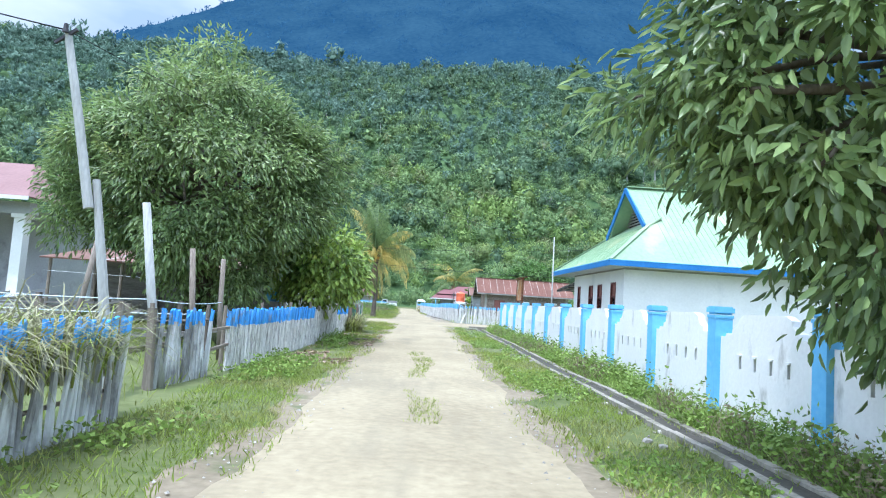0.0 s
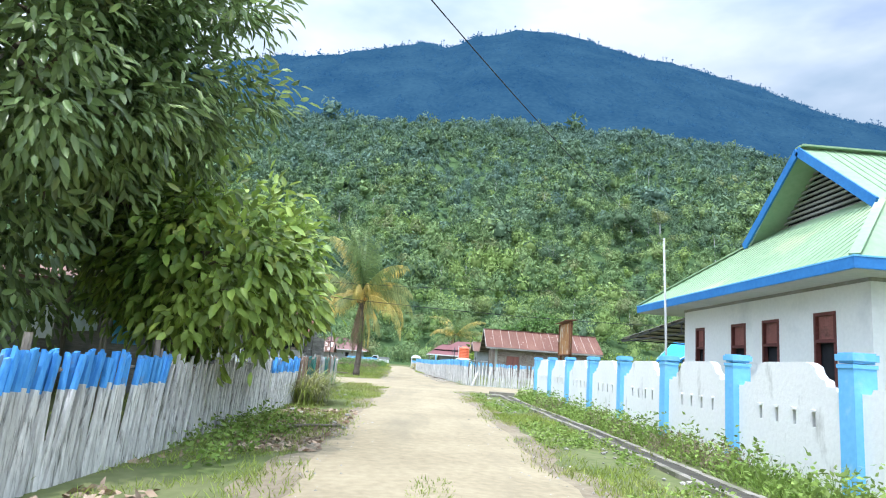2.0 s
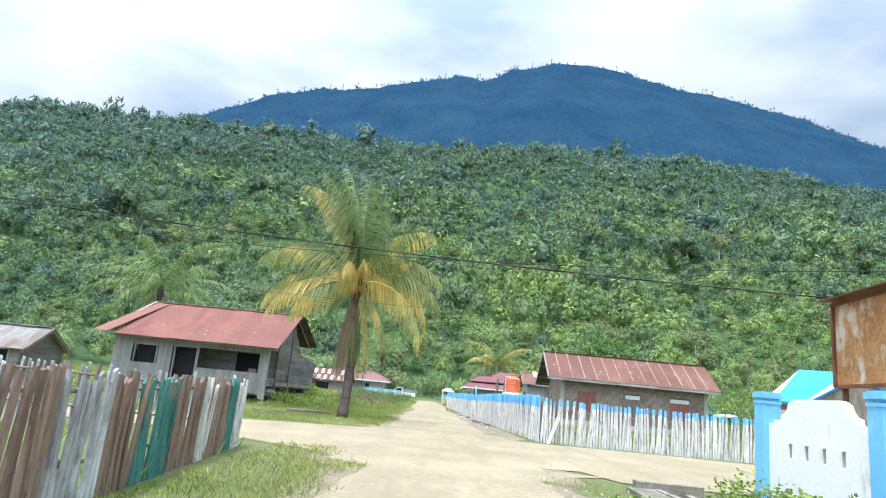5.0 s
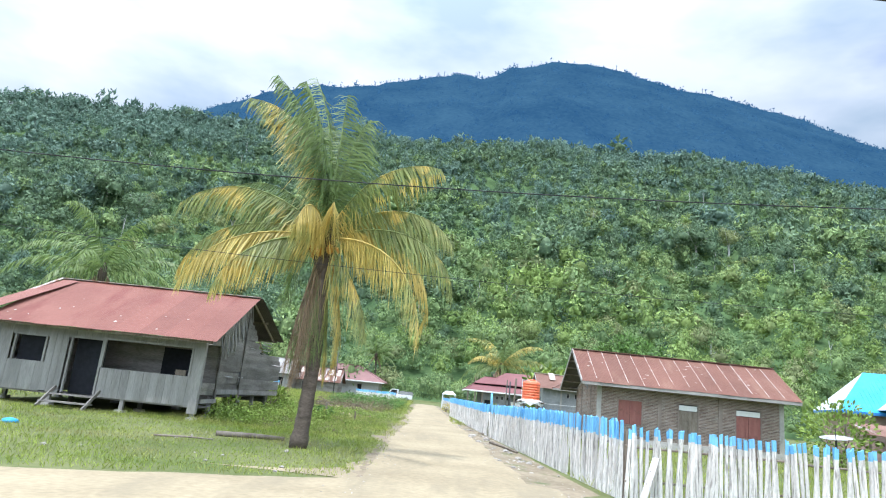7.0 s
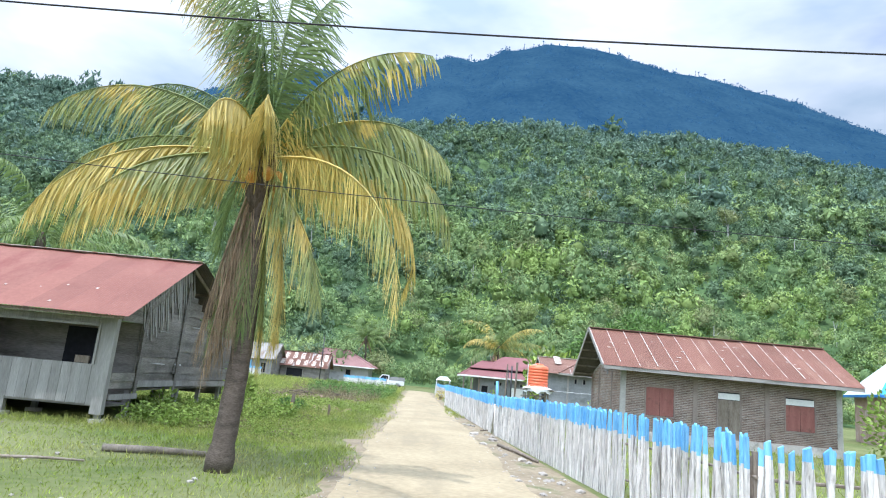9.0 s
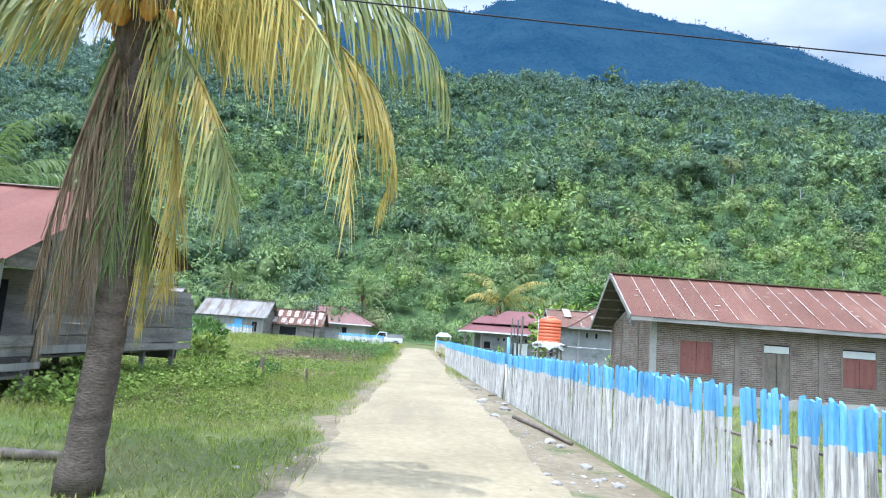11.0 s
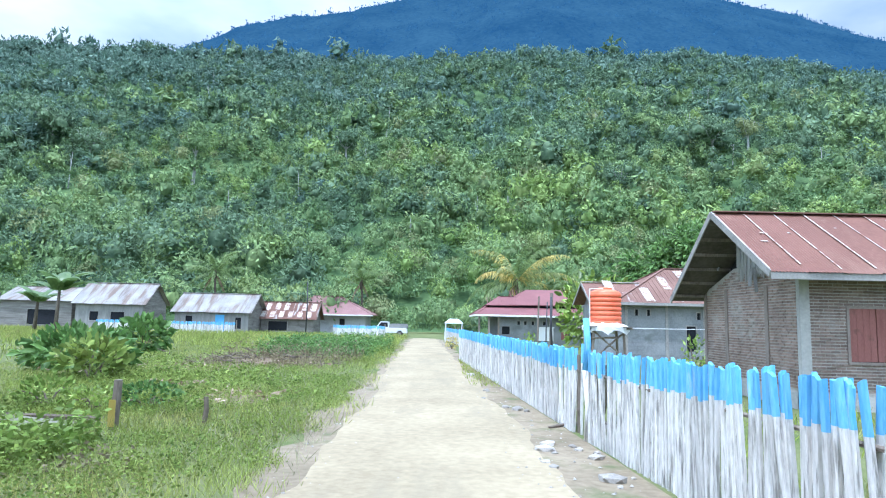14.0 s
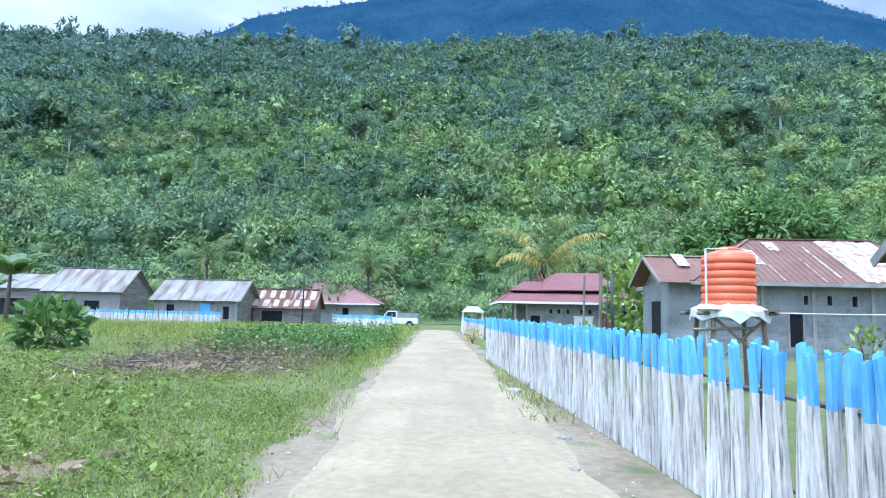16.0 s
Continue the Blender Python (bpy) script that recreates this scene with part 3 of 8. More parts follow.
def mountain_z(x, y):
    """The far mountain: foot at 1000 m, crest at 2060 m."""
    s = (y - 1000) / 1060
    top = lerp(PEAK, x) + noise.noise(Vector((x * 0.012, 0.0, 9.1))) * 10 + noise.noise(Vector((x * 0.035, 0.0, 5.1))) * 6
    bumps = noise.noise(Vector((x * 0.003, y * 0.003, 4.3))) * 76 + noise.noise(Vector((x * 0.010, y * 0.010, 2.3))) * 28
    if s < 1:
        return 120 + (top - 120) * max(0, s) ** 0.85 + bumps * max(0, min(1, s * 2)) * (1.12 - s)
    return top + 6 - (s - 1) * 500


g = Geo()
gx, gy = np.arange(-3000, 3001, 24), np.arange(1150, 2260, 20)
g.add([(x, y, mountain_z(x, y)) for y in gy for x in gx],
      [(j * len(gx) + i, j * len(gx) + i + 1, (j + 1) * len(gx) + i + 1, (j + 1) * len(gx) + i) for j in range(len(gy) - 1) for i in range(len(gx) - 1)])
solid("backdrop", g, M_FAR, "distant haze-blue forested mountain with an uneven crest", "mountain", kind="structure", smooth=True)
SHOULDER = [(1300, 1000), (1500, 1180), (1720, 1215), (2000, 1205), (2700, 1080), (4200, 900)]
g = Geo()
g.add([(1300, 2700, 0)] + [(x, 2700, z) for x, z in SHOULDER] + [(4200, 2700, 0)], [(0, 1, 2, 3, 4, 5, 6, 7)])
solid("backdrop", g, M_FAR, "farther haze-blue mountain shoulder", "mountain", kind="structure")


def crown_template(cols, rows, lumps, sprays, leaf):
    """A tree crown of unit radius: foliage over a cluster of rounded lumps, with ragged sprays standing off it."""
    c = unit(rng.normal(size=(lumps, 3)))
    c[:, 2] = np.abs(c[:, 2]) * 0.9 - 0.12
    c *= rng.uniform(0.36, 0.58, (lumps, 1))
    rho = rng.uniform(0.34, 0.48, lumps)

    def reach(d):
        cd = d @ c.T
        disc = rho ** 2 - (c ** 2).sum(1) + cd ** 2
        out = np.where((disc > 0) & (cd > 0), cd + np.sqrt(np.maximum(disc, 0)), 0.0).max(1)
        return np.maximum(out, 0.42)

    th, ph = np.meshgrid(np.linspace(0.06, 2.0, rows + 1), np.arange(cols) * 2 * math.pi / cols, indexing="ij")
    ph = ph + rng.uniform(-0.35, 0.35, ph.shape) * 2 * math.pi / cols
    d = np.stack([np.sin(th) * np.cos(ph), np.sin(th) * np.sin(ph), np.cos(th)], -1).reshape(-1, 3)
    v = d * (reach(d) * rng.uniform(0.40, 0.54, len(d)))[:, None]
    q = np.array([(j * cols + k, (j + 1) * cols + k, (j + 1) * cols + (k + 1) % cols, j * cols + (k + 1) % cols) for j in range(rows) for k in range(cols)])
    d = unit(rng.normal(size=(sprays, 3)) + (0, 0, 0.5))
    p = d * (reach(d) * rng.uniform(0.72, 1.06, sprays))[:, None]
    # each spray arches outwards and down from its place
    nrm = unit(d * 1.1 + (0, 0, 0.45) + rng.normal(size=(sprays, 3)) * 0.28)
    axis = unit(d * (1, 1, 0.2) * 0.6 + rng.normal(size=(sprays, 3)) * 0.6 - (0, 0, 0.35))
    return joined([(v, q), leaf_arrays(p - axis * leaf * 0.5, axis, leaf * rng.uniform(0.6, 1.45, sprays), leaf * rng.uniform(0.32, 0.62, sprays), -0.12, nrm)])


def forest(name, spots, radii, templates, material, label, category="forest", tall=(0.9, 1.4)):
    """One mesh of many crowns, each a turned and scaled template."""
    out = []
    for (x, y, z), r in zip(spots, radii):
        tv, tq = templates[rng.integers(len(templates))]
        a = rng.uniform(0, 6.28)
        ca, sa = math.cos(a), math.sin(a)
        q = tv * np.array([r * rng.uniform(0.85, 1.15), r, r * rng.uniform(*tall)])
        q = np.stack([q[:, 0] * ca - q[:, 1] * sa, q[:, 0] * sa + q[:, 1] * ca, q[:, 2]], 1) + (x, y, z)
        out.append((q, tq))
    v, q = joined(out)
    ob = leaf_object(name, (v, q), material, None, label, category, "stuff")
    ob.data.polygons.foreach_set("use_smooth", [True] * len(ob.data.polygons))
    return ob


far_t = [crown_template(5, 3, 7, 54, 0.40) for _ in range(12)]
mid_t = [crown_template(6, 3, 10, 140, 0.26) for _ in range(10)]
near_t = [crown_template(6, 3, 14, 290, 0.175) for _ in range(8)]
spots, radii, mspots, mradii, nspots, nradii = [], [], [], [], [], []
y = 128.0
while y < 492:
    west, east = 0.72 * (y - 22) + 30, 0.80 * (y - 16) + 8
    gap = 4.9 if y > 260 else 4.1
    for x in np.arange(-west, east, gap):
        px, py = x + rng.uniform(-2.9, 2.9), y + rng.uniform(-3.2, 3.2)
        # stands of tall old trees between stretches of low regrowth
        stand = noise.noise(Vector((px * 0.016, py * 0.016, 21.0))) + 0.4 * noise.noise(Vector((px * 0.05, py * 0.05, 11.0)))
        r = rng.uniform(1.9, 4.0) * (1.0 + 0.45 * max(-0.5, stand)) * (rng.uniform(1.4, 1.9) if y > 190 and rng.random() < 0.08 + 0.10 * max(0, stand) else 1.0)
        if y > 250:
            r *= 1.12
        if y > 455:
            r *= rng.uniform(0.9, 1.7)
        if y < 150:
            r *= 0.7
        if -12 < px < 14 and y < 131:
            continue
        z = max(hill_z(px, py), 0.0) + r * 0.45 + (rng.uniform(0, 5.0) if y > 150 else 0.8) + 3.0 * max(0, stand)
        if y < 180:
            nspots.append((px, py, z)), nradii.append(r)
        elif y < 265:
            mspots.append((px, py, z)), mradii.append(r)
        else:
            spots.append((px, py, z)), radii.append(r)
    y += gap * 0.92


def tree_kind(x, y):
    """Which foliage a tree has: stands of like trees, deeper and bluer up the slope and to the west, haze put into leaf
    colour.
    """
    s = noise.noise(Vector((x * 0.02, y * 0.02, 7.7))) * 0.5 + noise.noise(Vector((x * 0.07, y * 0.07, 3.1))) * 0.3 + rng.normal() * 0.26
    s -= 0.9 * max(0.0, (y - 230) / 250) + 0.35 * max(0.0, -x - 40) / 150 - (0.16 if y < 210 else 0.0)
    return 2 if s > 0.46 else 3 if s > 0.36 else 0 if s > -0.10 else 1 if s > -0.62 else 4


LEAVES = ((M_FOREST, "green"), (M_FORESTD, "dark green"), (M_FORESTL, "bright lime green"), (M_FORESTO, "olive green"), (M_FORESTB, "haze-blue green"))
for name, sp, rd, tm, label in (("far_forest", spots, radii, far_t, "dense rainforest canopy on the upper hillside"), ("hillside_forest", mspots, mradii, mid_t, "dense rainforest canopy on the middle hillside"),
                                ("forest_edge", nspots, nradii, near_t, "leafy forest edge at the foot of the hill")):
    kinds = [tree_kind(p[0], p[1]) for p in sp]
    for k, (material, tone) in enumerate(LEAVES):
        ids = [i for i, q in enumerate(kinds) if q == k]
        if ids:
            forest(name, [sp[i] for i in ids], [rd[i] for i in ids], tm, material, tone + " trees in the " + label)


def old_tree(x, y, height, r, material, label, trunk=True):
    """A tall forest tree that stands out of the canopy: a pale trunk and a crown of several masses."""
    z = hill_z(x, y)
    t = thing("forest_tree", (x, y, z), label, "tree", "tall forest trees")
    g = Geo()
    g.tube([(x, y, z - 0.3), (x + 0.3, y, z + height * 0.5), (x + 0.1, y, z + height)], [0.42, 0.32, 0.2], 8)
    for k in range(5):
        a = k * 1.26 + rng.uniform(-0.3, 0.3)
        g.tube([(x + 0.2, y, z + height * 0.7), (x + math.cos(a) * r * 0.55, y + math.sin(a) * r * 0.55, z + height * rng.uniform(0.9, 1.15))], [0.18, 0.06], 6)
    part("trunk", g, M_POLE, t, "pale bare trunk")
    out = []
    for k in range(7):
        a, u = k * 2.4, (k / 7) ** 0.5
        tv, tq = near_t[rng.integers(len(near_t))]
        rr = r * rng.uniform(0.55, 0.75)
        out.append((tv * (rr, rr, rr * rng.uniform(0.8, 1.1)) + (x + math.cos(a) * r * 0.62 * u, y + math.sin(a) * r * 0.62 * u, z + height + r * rng.uniform(-0.55, 0.25)), tq))
    ob = leaf_object("crown", joined(out), material, t)
    ob.data.polygons.foreach_set("use_smooth", [True] * len(ob.data.polygons))


old_tree(78, 232, 11, 8.5, M_FORESTD, "large dark forest tree standing over the lower slope")
old_tree(90, 236, 12, 4.0, M_FORESTO, "tall forest tree with a long pale trunk")
old_tree(-66, 222, 12, 4.2, M_FOREST, "tall forest tree with a long pale trunk")
old_tree(-112, 232, 12, 9.0, M_FORESTD, "large dark forest tree at the hill's western side")
old_tree(-96, 224, 10, 6.5, M_FORESTD, "large dark forest tree at the hill's western side")
old_tree(-208, 474, 7, 9.0, M_FORESTD, "dark domed tree on the hill's crest")
old_tree(2, 476, 7, 6.0, M_FORESTO, "yellowish tree on the hill's crest")
old_tree(-330, 476, 7, 9.5, M_FOREST, "broad tree on the hill's western crest")
old_tree(44, 205, 9, 5.0, M_FORESTD, "dark forest tree over the lower slope")
old_tree(-30, 250, 10, 6.0, M_FORESTD, "dark forest tree over the lower slope")

# pale bare trunks that stand out of the canopy
g = Geo()
for k in range(70):
    ty = rng.uniform(150, 400)
    tx = rng.uniform(-0.7, 0.7) * ty
    tz = max(hill_z(tx, ty), 0)
    h = rng.uniform(5, 10)
    lean = rng.uniform(-0.7, 0.7)
    g.tube([(tx, ty, tz), (tx + lean * 0.5, ty, tz + h * 0.5), (tx + lean, ty, tz + h)], [0.16, 0.11, 0.05], 5)
    g.tube([(tx + lean * 0.6, ty, tz + h * 0.6), (tx + lean + rng.uniform(-1.5, 1.5), ty, tz + h * 0.9)], [0.07, 0.03], 5)
ob = solid("forest_trunks", g, M_POLE, "pale bare trunks standing in the forest", "tree trunks", kind="stuff")

# crest trees and canopy of the distant mountain
crest_t = [crown_template(6, 3, 5, 16, 0.5) for _ in range(8)]
cs, cr = [], []
for x in np.arange(-1500, 1800, 5.5):
    r = rng.uniform(5.0, 10.5) * (1.5 if rng.random() < 0.05 else 1)
    cs.append((x + rng.uniform(-4, 4), 2054, mountain_z(x, 2060) - 17 + r * rng.uniform(-0.1, 0.75)))
    cr.append(r)
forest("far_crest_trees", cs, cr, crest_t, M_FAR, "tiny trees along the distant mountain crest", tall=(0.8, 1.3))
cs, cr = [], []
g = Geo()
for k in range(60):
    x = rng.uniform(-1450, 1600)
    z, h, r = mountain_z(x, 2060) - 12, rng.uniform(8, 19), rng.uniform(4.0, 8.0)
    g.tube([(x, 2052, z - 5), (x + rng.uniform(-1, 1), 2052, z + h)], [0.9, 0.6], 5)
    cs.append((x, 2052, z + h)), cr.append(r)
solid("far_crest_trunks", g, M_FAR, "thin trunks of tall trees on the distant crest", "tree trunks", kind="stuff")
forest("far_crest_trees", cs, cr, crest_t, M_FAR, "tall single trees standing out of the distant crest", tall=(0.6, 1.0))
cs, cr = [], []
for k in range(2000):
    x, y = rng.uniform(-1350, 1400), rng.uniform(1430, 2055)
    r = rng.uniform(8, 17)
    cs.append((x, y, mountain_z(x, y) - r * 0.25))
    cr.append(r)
forest("far_canopy", cs, cr, crest_t, M_FAR, "haze-blue tree canopy over the distant mountain")
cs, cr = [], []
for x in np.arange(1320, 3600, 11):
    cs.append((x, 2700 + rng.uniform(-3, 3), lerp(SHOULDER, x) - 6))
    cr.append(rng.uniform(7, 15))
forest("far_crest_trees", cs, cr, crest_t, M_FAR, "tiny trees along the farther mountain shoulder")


# ---- wall with blue pillars ----
WALL_X, PITCH, Y_END = 9.55, 2.93, 38.4


def panel_mesh():
    """One wall panel between pillars: stepped and scalloped top, four slots with small hoods."""
    w, t = PITCH - 0.28, 0.12
    top = [(0, 1.30), (0.16, 1.30), (0.20, 1.36), (0.38, 1.36), (0.40, 1.44)]
    top += [(0.40 + 0.22 * math.sin(a), 1.44 + 0.22 * (1 - math.cos(a))) for a in (0.5, 0.95, 1.35)]
    top += [(0.72, 1.66), (0.80, 1.675)]
    outline = top + [(w - x, z) for x, z in reversed(top)]
    slots = [w / 2 + d for d in (-0.66, -0.22, 0.22, 0.66)]
    g = Geo()
    # columns of the panel between slots, over their heights
    edges = [0.0] + [e for s in slots for e in (s - 0.035, s + 0.035)] + [w]
    oy, oz = [p[0] for p in outline], [p[1] for p in outline]
    cuts = sorted(set(edges) | set(oy))
    for a, b in zip(cuts[:-1], cuts[1:]):
        mid = (a + b) / 2
        za, zb = float(np.interp(a, oy, oz)), float(np.interp(b, oy, oz))
        in_slot = any(abs(mid - s) < 0.036 for s in slots)
        for lo, hi_a, hi_b in (((0.0, 0.82, 0.82), (1.02, za, zb)) if in_slot else ((0.0, za, zb),)):
            g.prism([(a, lo), (b, lo), (b, hi_b), (a, hi_a)], "x", 0, t)
    for s in slots:
        g.box(-0.03, 0.0, s - 0.055, s + 0.055, 1.02, 1.05)
        # dark sheet backs the slot, the recess's shade put into its colour
        g.box(0.05, 0.06, s - 0.035, s + 0.035, 0.82, 1.02, 1)
    return g


def pillar_mesh():
    g = Geo()
    h = 0.145
    g.box(-h, h, -h, h, 0, 1.60)
    g.box(-h - 0.012, h + 0.012, -h - 0.012, h + 0.012, 1.60, 1.65)
    g.box(-h + 0.01, h - 0.01, -h + 0.01, h - 0.01, 1.66, 1.69)
    g.box(-h - 0.022, h + 0.022, -h - 0.022, h + 0.022, 1.69, 1.77)
    g.box(-h, h, -h, h, 1.77, 1.79)
    return g


wall = thing("boundary_wall", (WALL_X, 20, 0), "whitewashed masonry boundary wall with light blue pillars", "wall", kind="structure")
panel_me = panel_mesh().mesh("wall_panel", [M_WHITE, M_MUDSHADE])
pillar_me = pillar_mesh().mesh("pillar", [M_BLUE])
for k in range(16):
    y = Y_END - k * PITCH
    p = new("pillar", pillar_me)
    p.parent, p.location = wall, (0, y - 20 + 0.0, 0)
    tagged(p, "light blue painted pillar with a stepped cap")
    q = new("wall_panel", panel_me)
    q.parent, q.location = wall, (-0.05, y - PITCH + 0.14 - 20, 0)
    tagged(q, "whitewashed panel with a stepped top and four slots")

# ---- drain ----
g = Geo()
n = 56
for k in range(n):
    y0, y1 = -6 + k * 0.8, -6 + (k + 1) * 0.8 - 0.003
    dz = 0.03 * wavy(k * 0.35, 2)
    dx = 0.035 * wavy(k * 0.25, 5)
    g.box(7.80 + dx, 7.91 + dx, y0, y1, -0.1, 0.075 + dz)
    g.box(8.28 + dx, 8.40 + dx, y0, y1, -0.1, 0.035 + dz)
drain = thing("drain", (8.1, 15, 0), "concrete roadside drain with worn lips", "drain", kind="structure")
part("drain_lip", g, M_LIP, drain, "worn concrete lips of the drain")
g = Geo()
g.box(7.93, 8.28, -6, 38.6, 0.002, 0.008)
part("drain_bed", g, M_MUDSHADE, drain, "dark mud in the drain")
g = Geo()
g.box(7.5, 8.6, 38.6, 38.85, -0.1, 0.16).box(7.3, 7.75, 37.3, 38.5, -0.05, 0.07)
part("drain_end", g, M_LIP, drain)


# ---- roofs and openings ----
def sheet_roof(parent, corner, across, down, count, material, overhang=0.06, strips=None, name="roof_sheet", amp=0.011):
    """Lays count corrugated sheets side by side, lapped, from the corner at the ridge; strips lays a bare strip on each lap."""
    across, down, corner = Vector(across), Vector(down), Vector(corner)
    step = across / count
    nrm = across.cross(down).normalized()
    if nrm.z < 0:
        nrm = -nrm
    for k in range(count):
        g = Geo()
        g.corrugated(corner + step * k + nrm * (0.012 * (k % 2)), step * 1.06, down * rng.uniform(0.995, 1.01), amp=amp)
        part(name, g, material, parent)
        if strips:
            g = Geo()
            a = corner + step * k + nrm * 0.034
            u = step.normalized() * rng.uniform(0.012, 0.022)
            f0, f1 = rng.uniform(0, 0.06), rng.uniform(0.86, 1.0)
            g.slab([a + down * f0 - u, a + down * f0 + u, a + down * f1 + u, a + down * f1 - u], 0.008)
            part("lap_strip", g, strips, parent, "bare zinc strip")


def window_south(parent, x0, x1, z0, z1, y, panes, shutter=None, transom=False, name="window"):
    """A framed opening in a wall that faces south at y."""
    w = thing_part(name, parent)
    g = Geo()
    t = 0.06
    for a, b, c, d in ((x0 - t, x0, z0 - t, z1 + t), (x1, x1 + t, z0 - t, z1 + t), (x0, x1, z1, z1 + t), (x0, x1, z0 - t, z0)):
        g.box(a, b, y - 0.035, y + 0.05, c, d)
    part("window_frame", g, M_PILASTER, w)
    g = Geo()
    g.box(x0, x1, y + 0.03, y + 0.05, z0, z1)
    part("dark_opening", g, M_DARK, w)
    if shutter:
        wd = (x1 - x0) / panes
        for k in range(panes):
            g = Geo()
            a = x0 + k * wd + 0.01
            top = z1 - (0.32 if transom else 0.0)
            g.box(a, a + wd - 0.02, y - 0.02, y + 0.02, z0 + 0.01, top)
            for e in range(1, 4):
                g.box(a + e * wd / 4 - 0.006, a + e * wd / 4 + 0.002, y - 0.026, y - 0.02, z0 + 0.03, top - 0.02)
            part("shutter", g, shutter, w)
    if transom:
        g = Geo()
        g.box(x0 + 0.02, x1 - 0.02, y - 0.02, y + 0.02, z1 - 0.30, z1 - 0.05)
        part("transom", g, M_PLASTIC, w, "pale transom pane")
    return w


def thing_part(name, parent):
    """An Empty part that holds pieces of its own."""
    ob = new(name)
    ob.empty_display_size = 0.1
    ob.parent = parent
    return ob


# ---- white building with a green roof ----
def white_building():
    b = thing("white_building", (15, 23.6, 0), "white plastered village building with a green metal roof and blue fascia", "building")
    wx, wy0, wy1, ex = 11.35, 20.05, 27.2, 25.0
    wins = [(20.93, 21.55, 0.25, 2.68), (22.68, 23.30, 1.0, 2.65), (23.98, 24.62, 0.25, 2.64), (26.0, 26.5, 1.0, 2.64)]
    g = Geo()
    cuts = sorted({wy0, wy1} | {c for w in wins for c in w[:2]})
    for a, c in zip(cuts[:-1], cuts[1:]):
        w = [w for w in wins if w[0] - 1e-6 <= a and c <= w[1] + 1e-6]
        if w:
            g.box(wx, wx + 0.2, a, c, 0, w[0][2]).box(wx, wx + 0.2, a, c, w[0][3], 3.2)
        else:
            g.box(wx, wx + 0.2, a, c, 0, 3.2)
    g.box(wx + 0.2, ex, wy0, wy0 + 0.2, 0, 3.2)
    g.box(wx + 0.2, ex, wy1 - 0.2, wy1, 0, 3.2).box(ex - 0.2, ex, wy0 + 0.2, wy1 - 0.2, 0, 3.2)
    part("wall", g, M_PLASTER, b)
    for y0, y1, z0, z1 in wins:
        w = thing_part("window", b)
        g = Geo()
        g.box(wx + 0.10, wx + 0.12, y0, y1, z0, z1)
        part("dark_opening", g, M_DARK, w)
        g = Geo()
        g.box(wx + 0.05, wx + 0.09, y0 + 0.06, y1 - 0.06, z1 - 0.48, z1 - 0.06)
        for k in range(4):
            z = z1 - 0.16 - k * 0.085
            g.box(wx + 0.035, wx + 0.05, y0 + 0.13, y1 - 0.13, z, z + 0.035)
        part("fanlight", g, M_REDWOOD, w, "red carved wooden panel over the opening")
        g = Geo()
        g.box(wx - 0.015, wx + 0.08, y0, y0 + 0.06, z0, z1).box(wx - 0.015, wx + 0.08, y1 - 0.06, y1, z0, z1)
        g.box(wx - 0.015, wx + 0.08, y0 + 0.06, y1 - 0.06, z1 - 0.06, z1).box(wx - 0.015, wx + 0.08, y0 + 0.06, y1 - 0.06, z1 - 0.54, z1 - 0.48)
        part("window_frame", g, M_MAROON, w)
    # roof: eaves rectangle, gablet at the west end
    x0, xe, s, n_ = 10.68, 25.8, 19.45, 29.0
    zs, zr, yr = 3.36, 6.68, 23.65
    gx, gs, gn, gz = 12.55, 21.32, 26.0, 4.84
    t = 0.05
    g = Geo()
    g.slab([(x0, s, zs), (xe, s, zs), (xe, gs, gz), (gx, gs, gz)], t)
    g.slab([(gx - 0.02, gs, gz), (xe, gs, gz), (xe, yr, zr), (gx - 0.1, yr, zr)], t)
    part("roof_south", g, M_GREENROOF, b)
    g = Geo()
    g.slab([(x0, s, zs), (gx, gs, gz), (gx, gn, gz), (x0, n_, zs)], t)
    g.slab([(gx, gs, gz), (gx + 0.62, gs + 0.3, gz + 0.42), (gx + 0.62, gn - 0.3, gz + 0.42), (gx, gn, gz)], t)
    part("roof_west", g, M_GREENROOF, b)
    g = Geo()
    g.slab([(gx - 0.1, yr, zr), (xe, yr, zr), (xe, gn, gz), (gx - 0.02, gn, gz)], t)
    g.slab([(gx, gn, gz), (xe, gn, gz), (xe, n_, zs), (x0, n_, zs)], t)
    part("roof_north", g, M_GREENROOF, b)
    g = Geo()
    for i in range(60):
        x = 13.0 + i * 0.21
        g.bar((x, gs + 0.0, gz + 0.012), (x, yr, zr + 0.012), 0.03, 0.018)
        g.bar((x, s + 0.02, zs + 0.012), (x, gs, gz + 0.012), 0.03, 0.018)
    for i in range(1, 44):
        y = s + (n_ - s) * i / 44
        u = min(1, (y - s) / (gs - s), (n_ - y) / (n_ - gn))
        g.bar((x0 + 0.02, y, zs + 0.012), (x0 + (gx - x0) * u, y, zs + (gz - zs) * u + 0.012), 0.03, 0.018)
    tagged(part("roof_ribs", g, M_GREENROOF, b), kind="stuff")
    g = Geo()
    g.bar((x0, s, zs + 0.03), (gx, gs, gz + 0.03), 0.16, 0.03).bar((x0, n_, zs + 0.03), (gx, gn, gz + 0.03), 0.16, 0.03)
    g.bar((gx - 0.1, yr, zr + 0.03), (xe, yr, zr + 0.03), 0.3, 0.04)
    part("ridge_cap", g, M_GREENROOF, b)
    g = Geo()
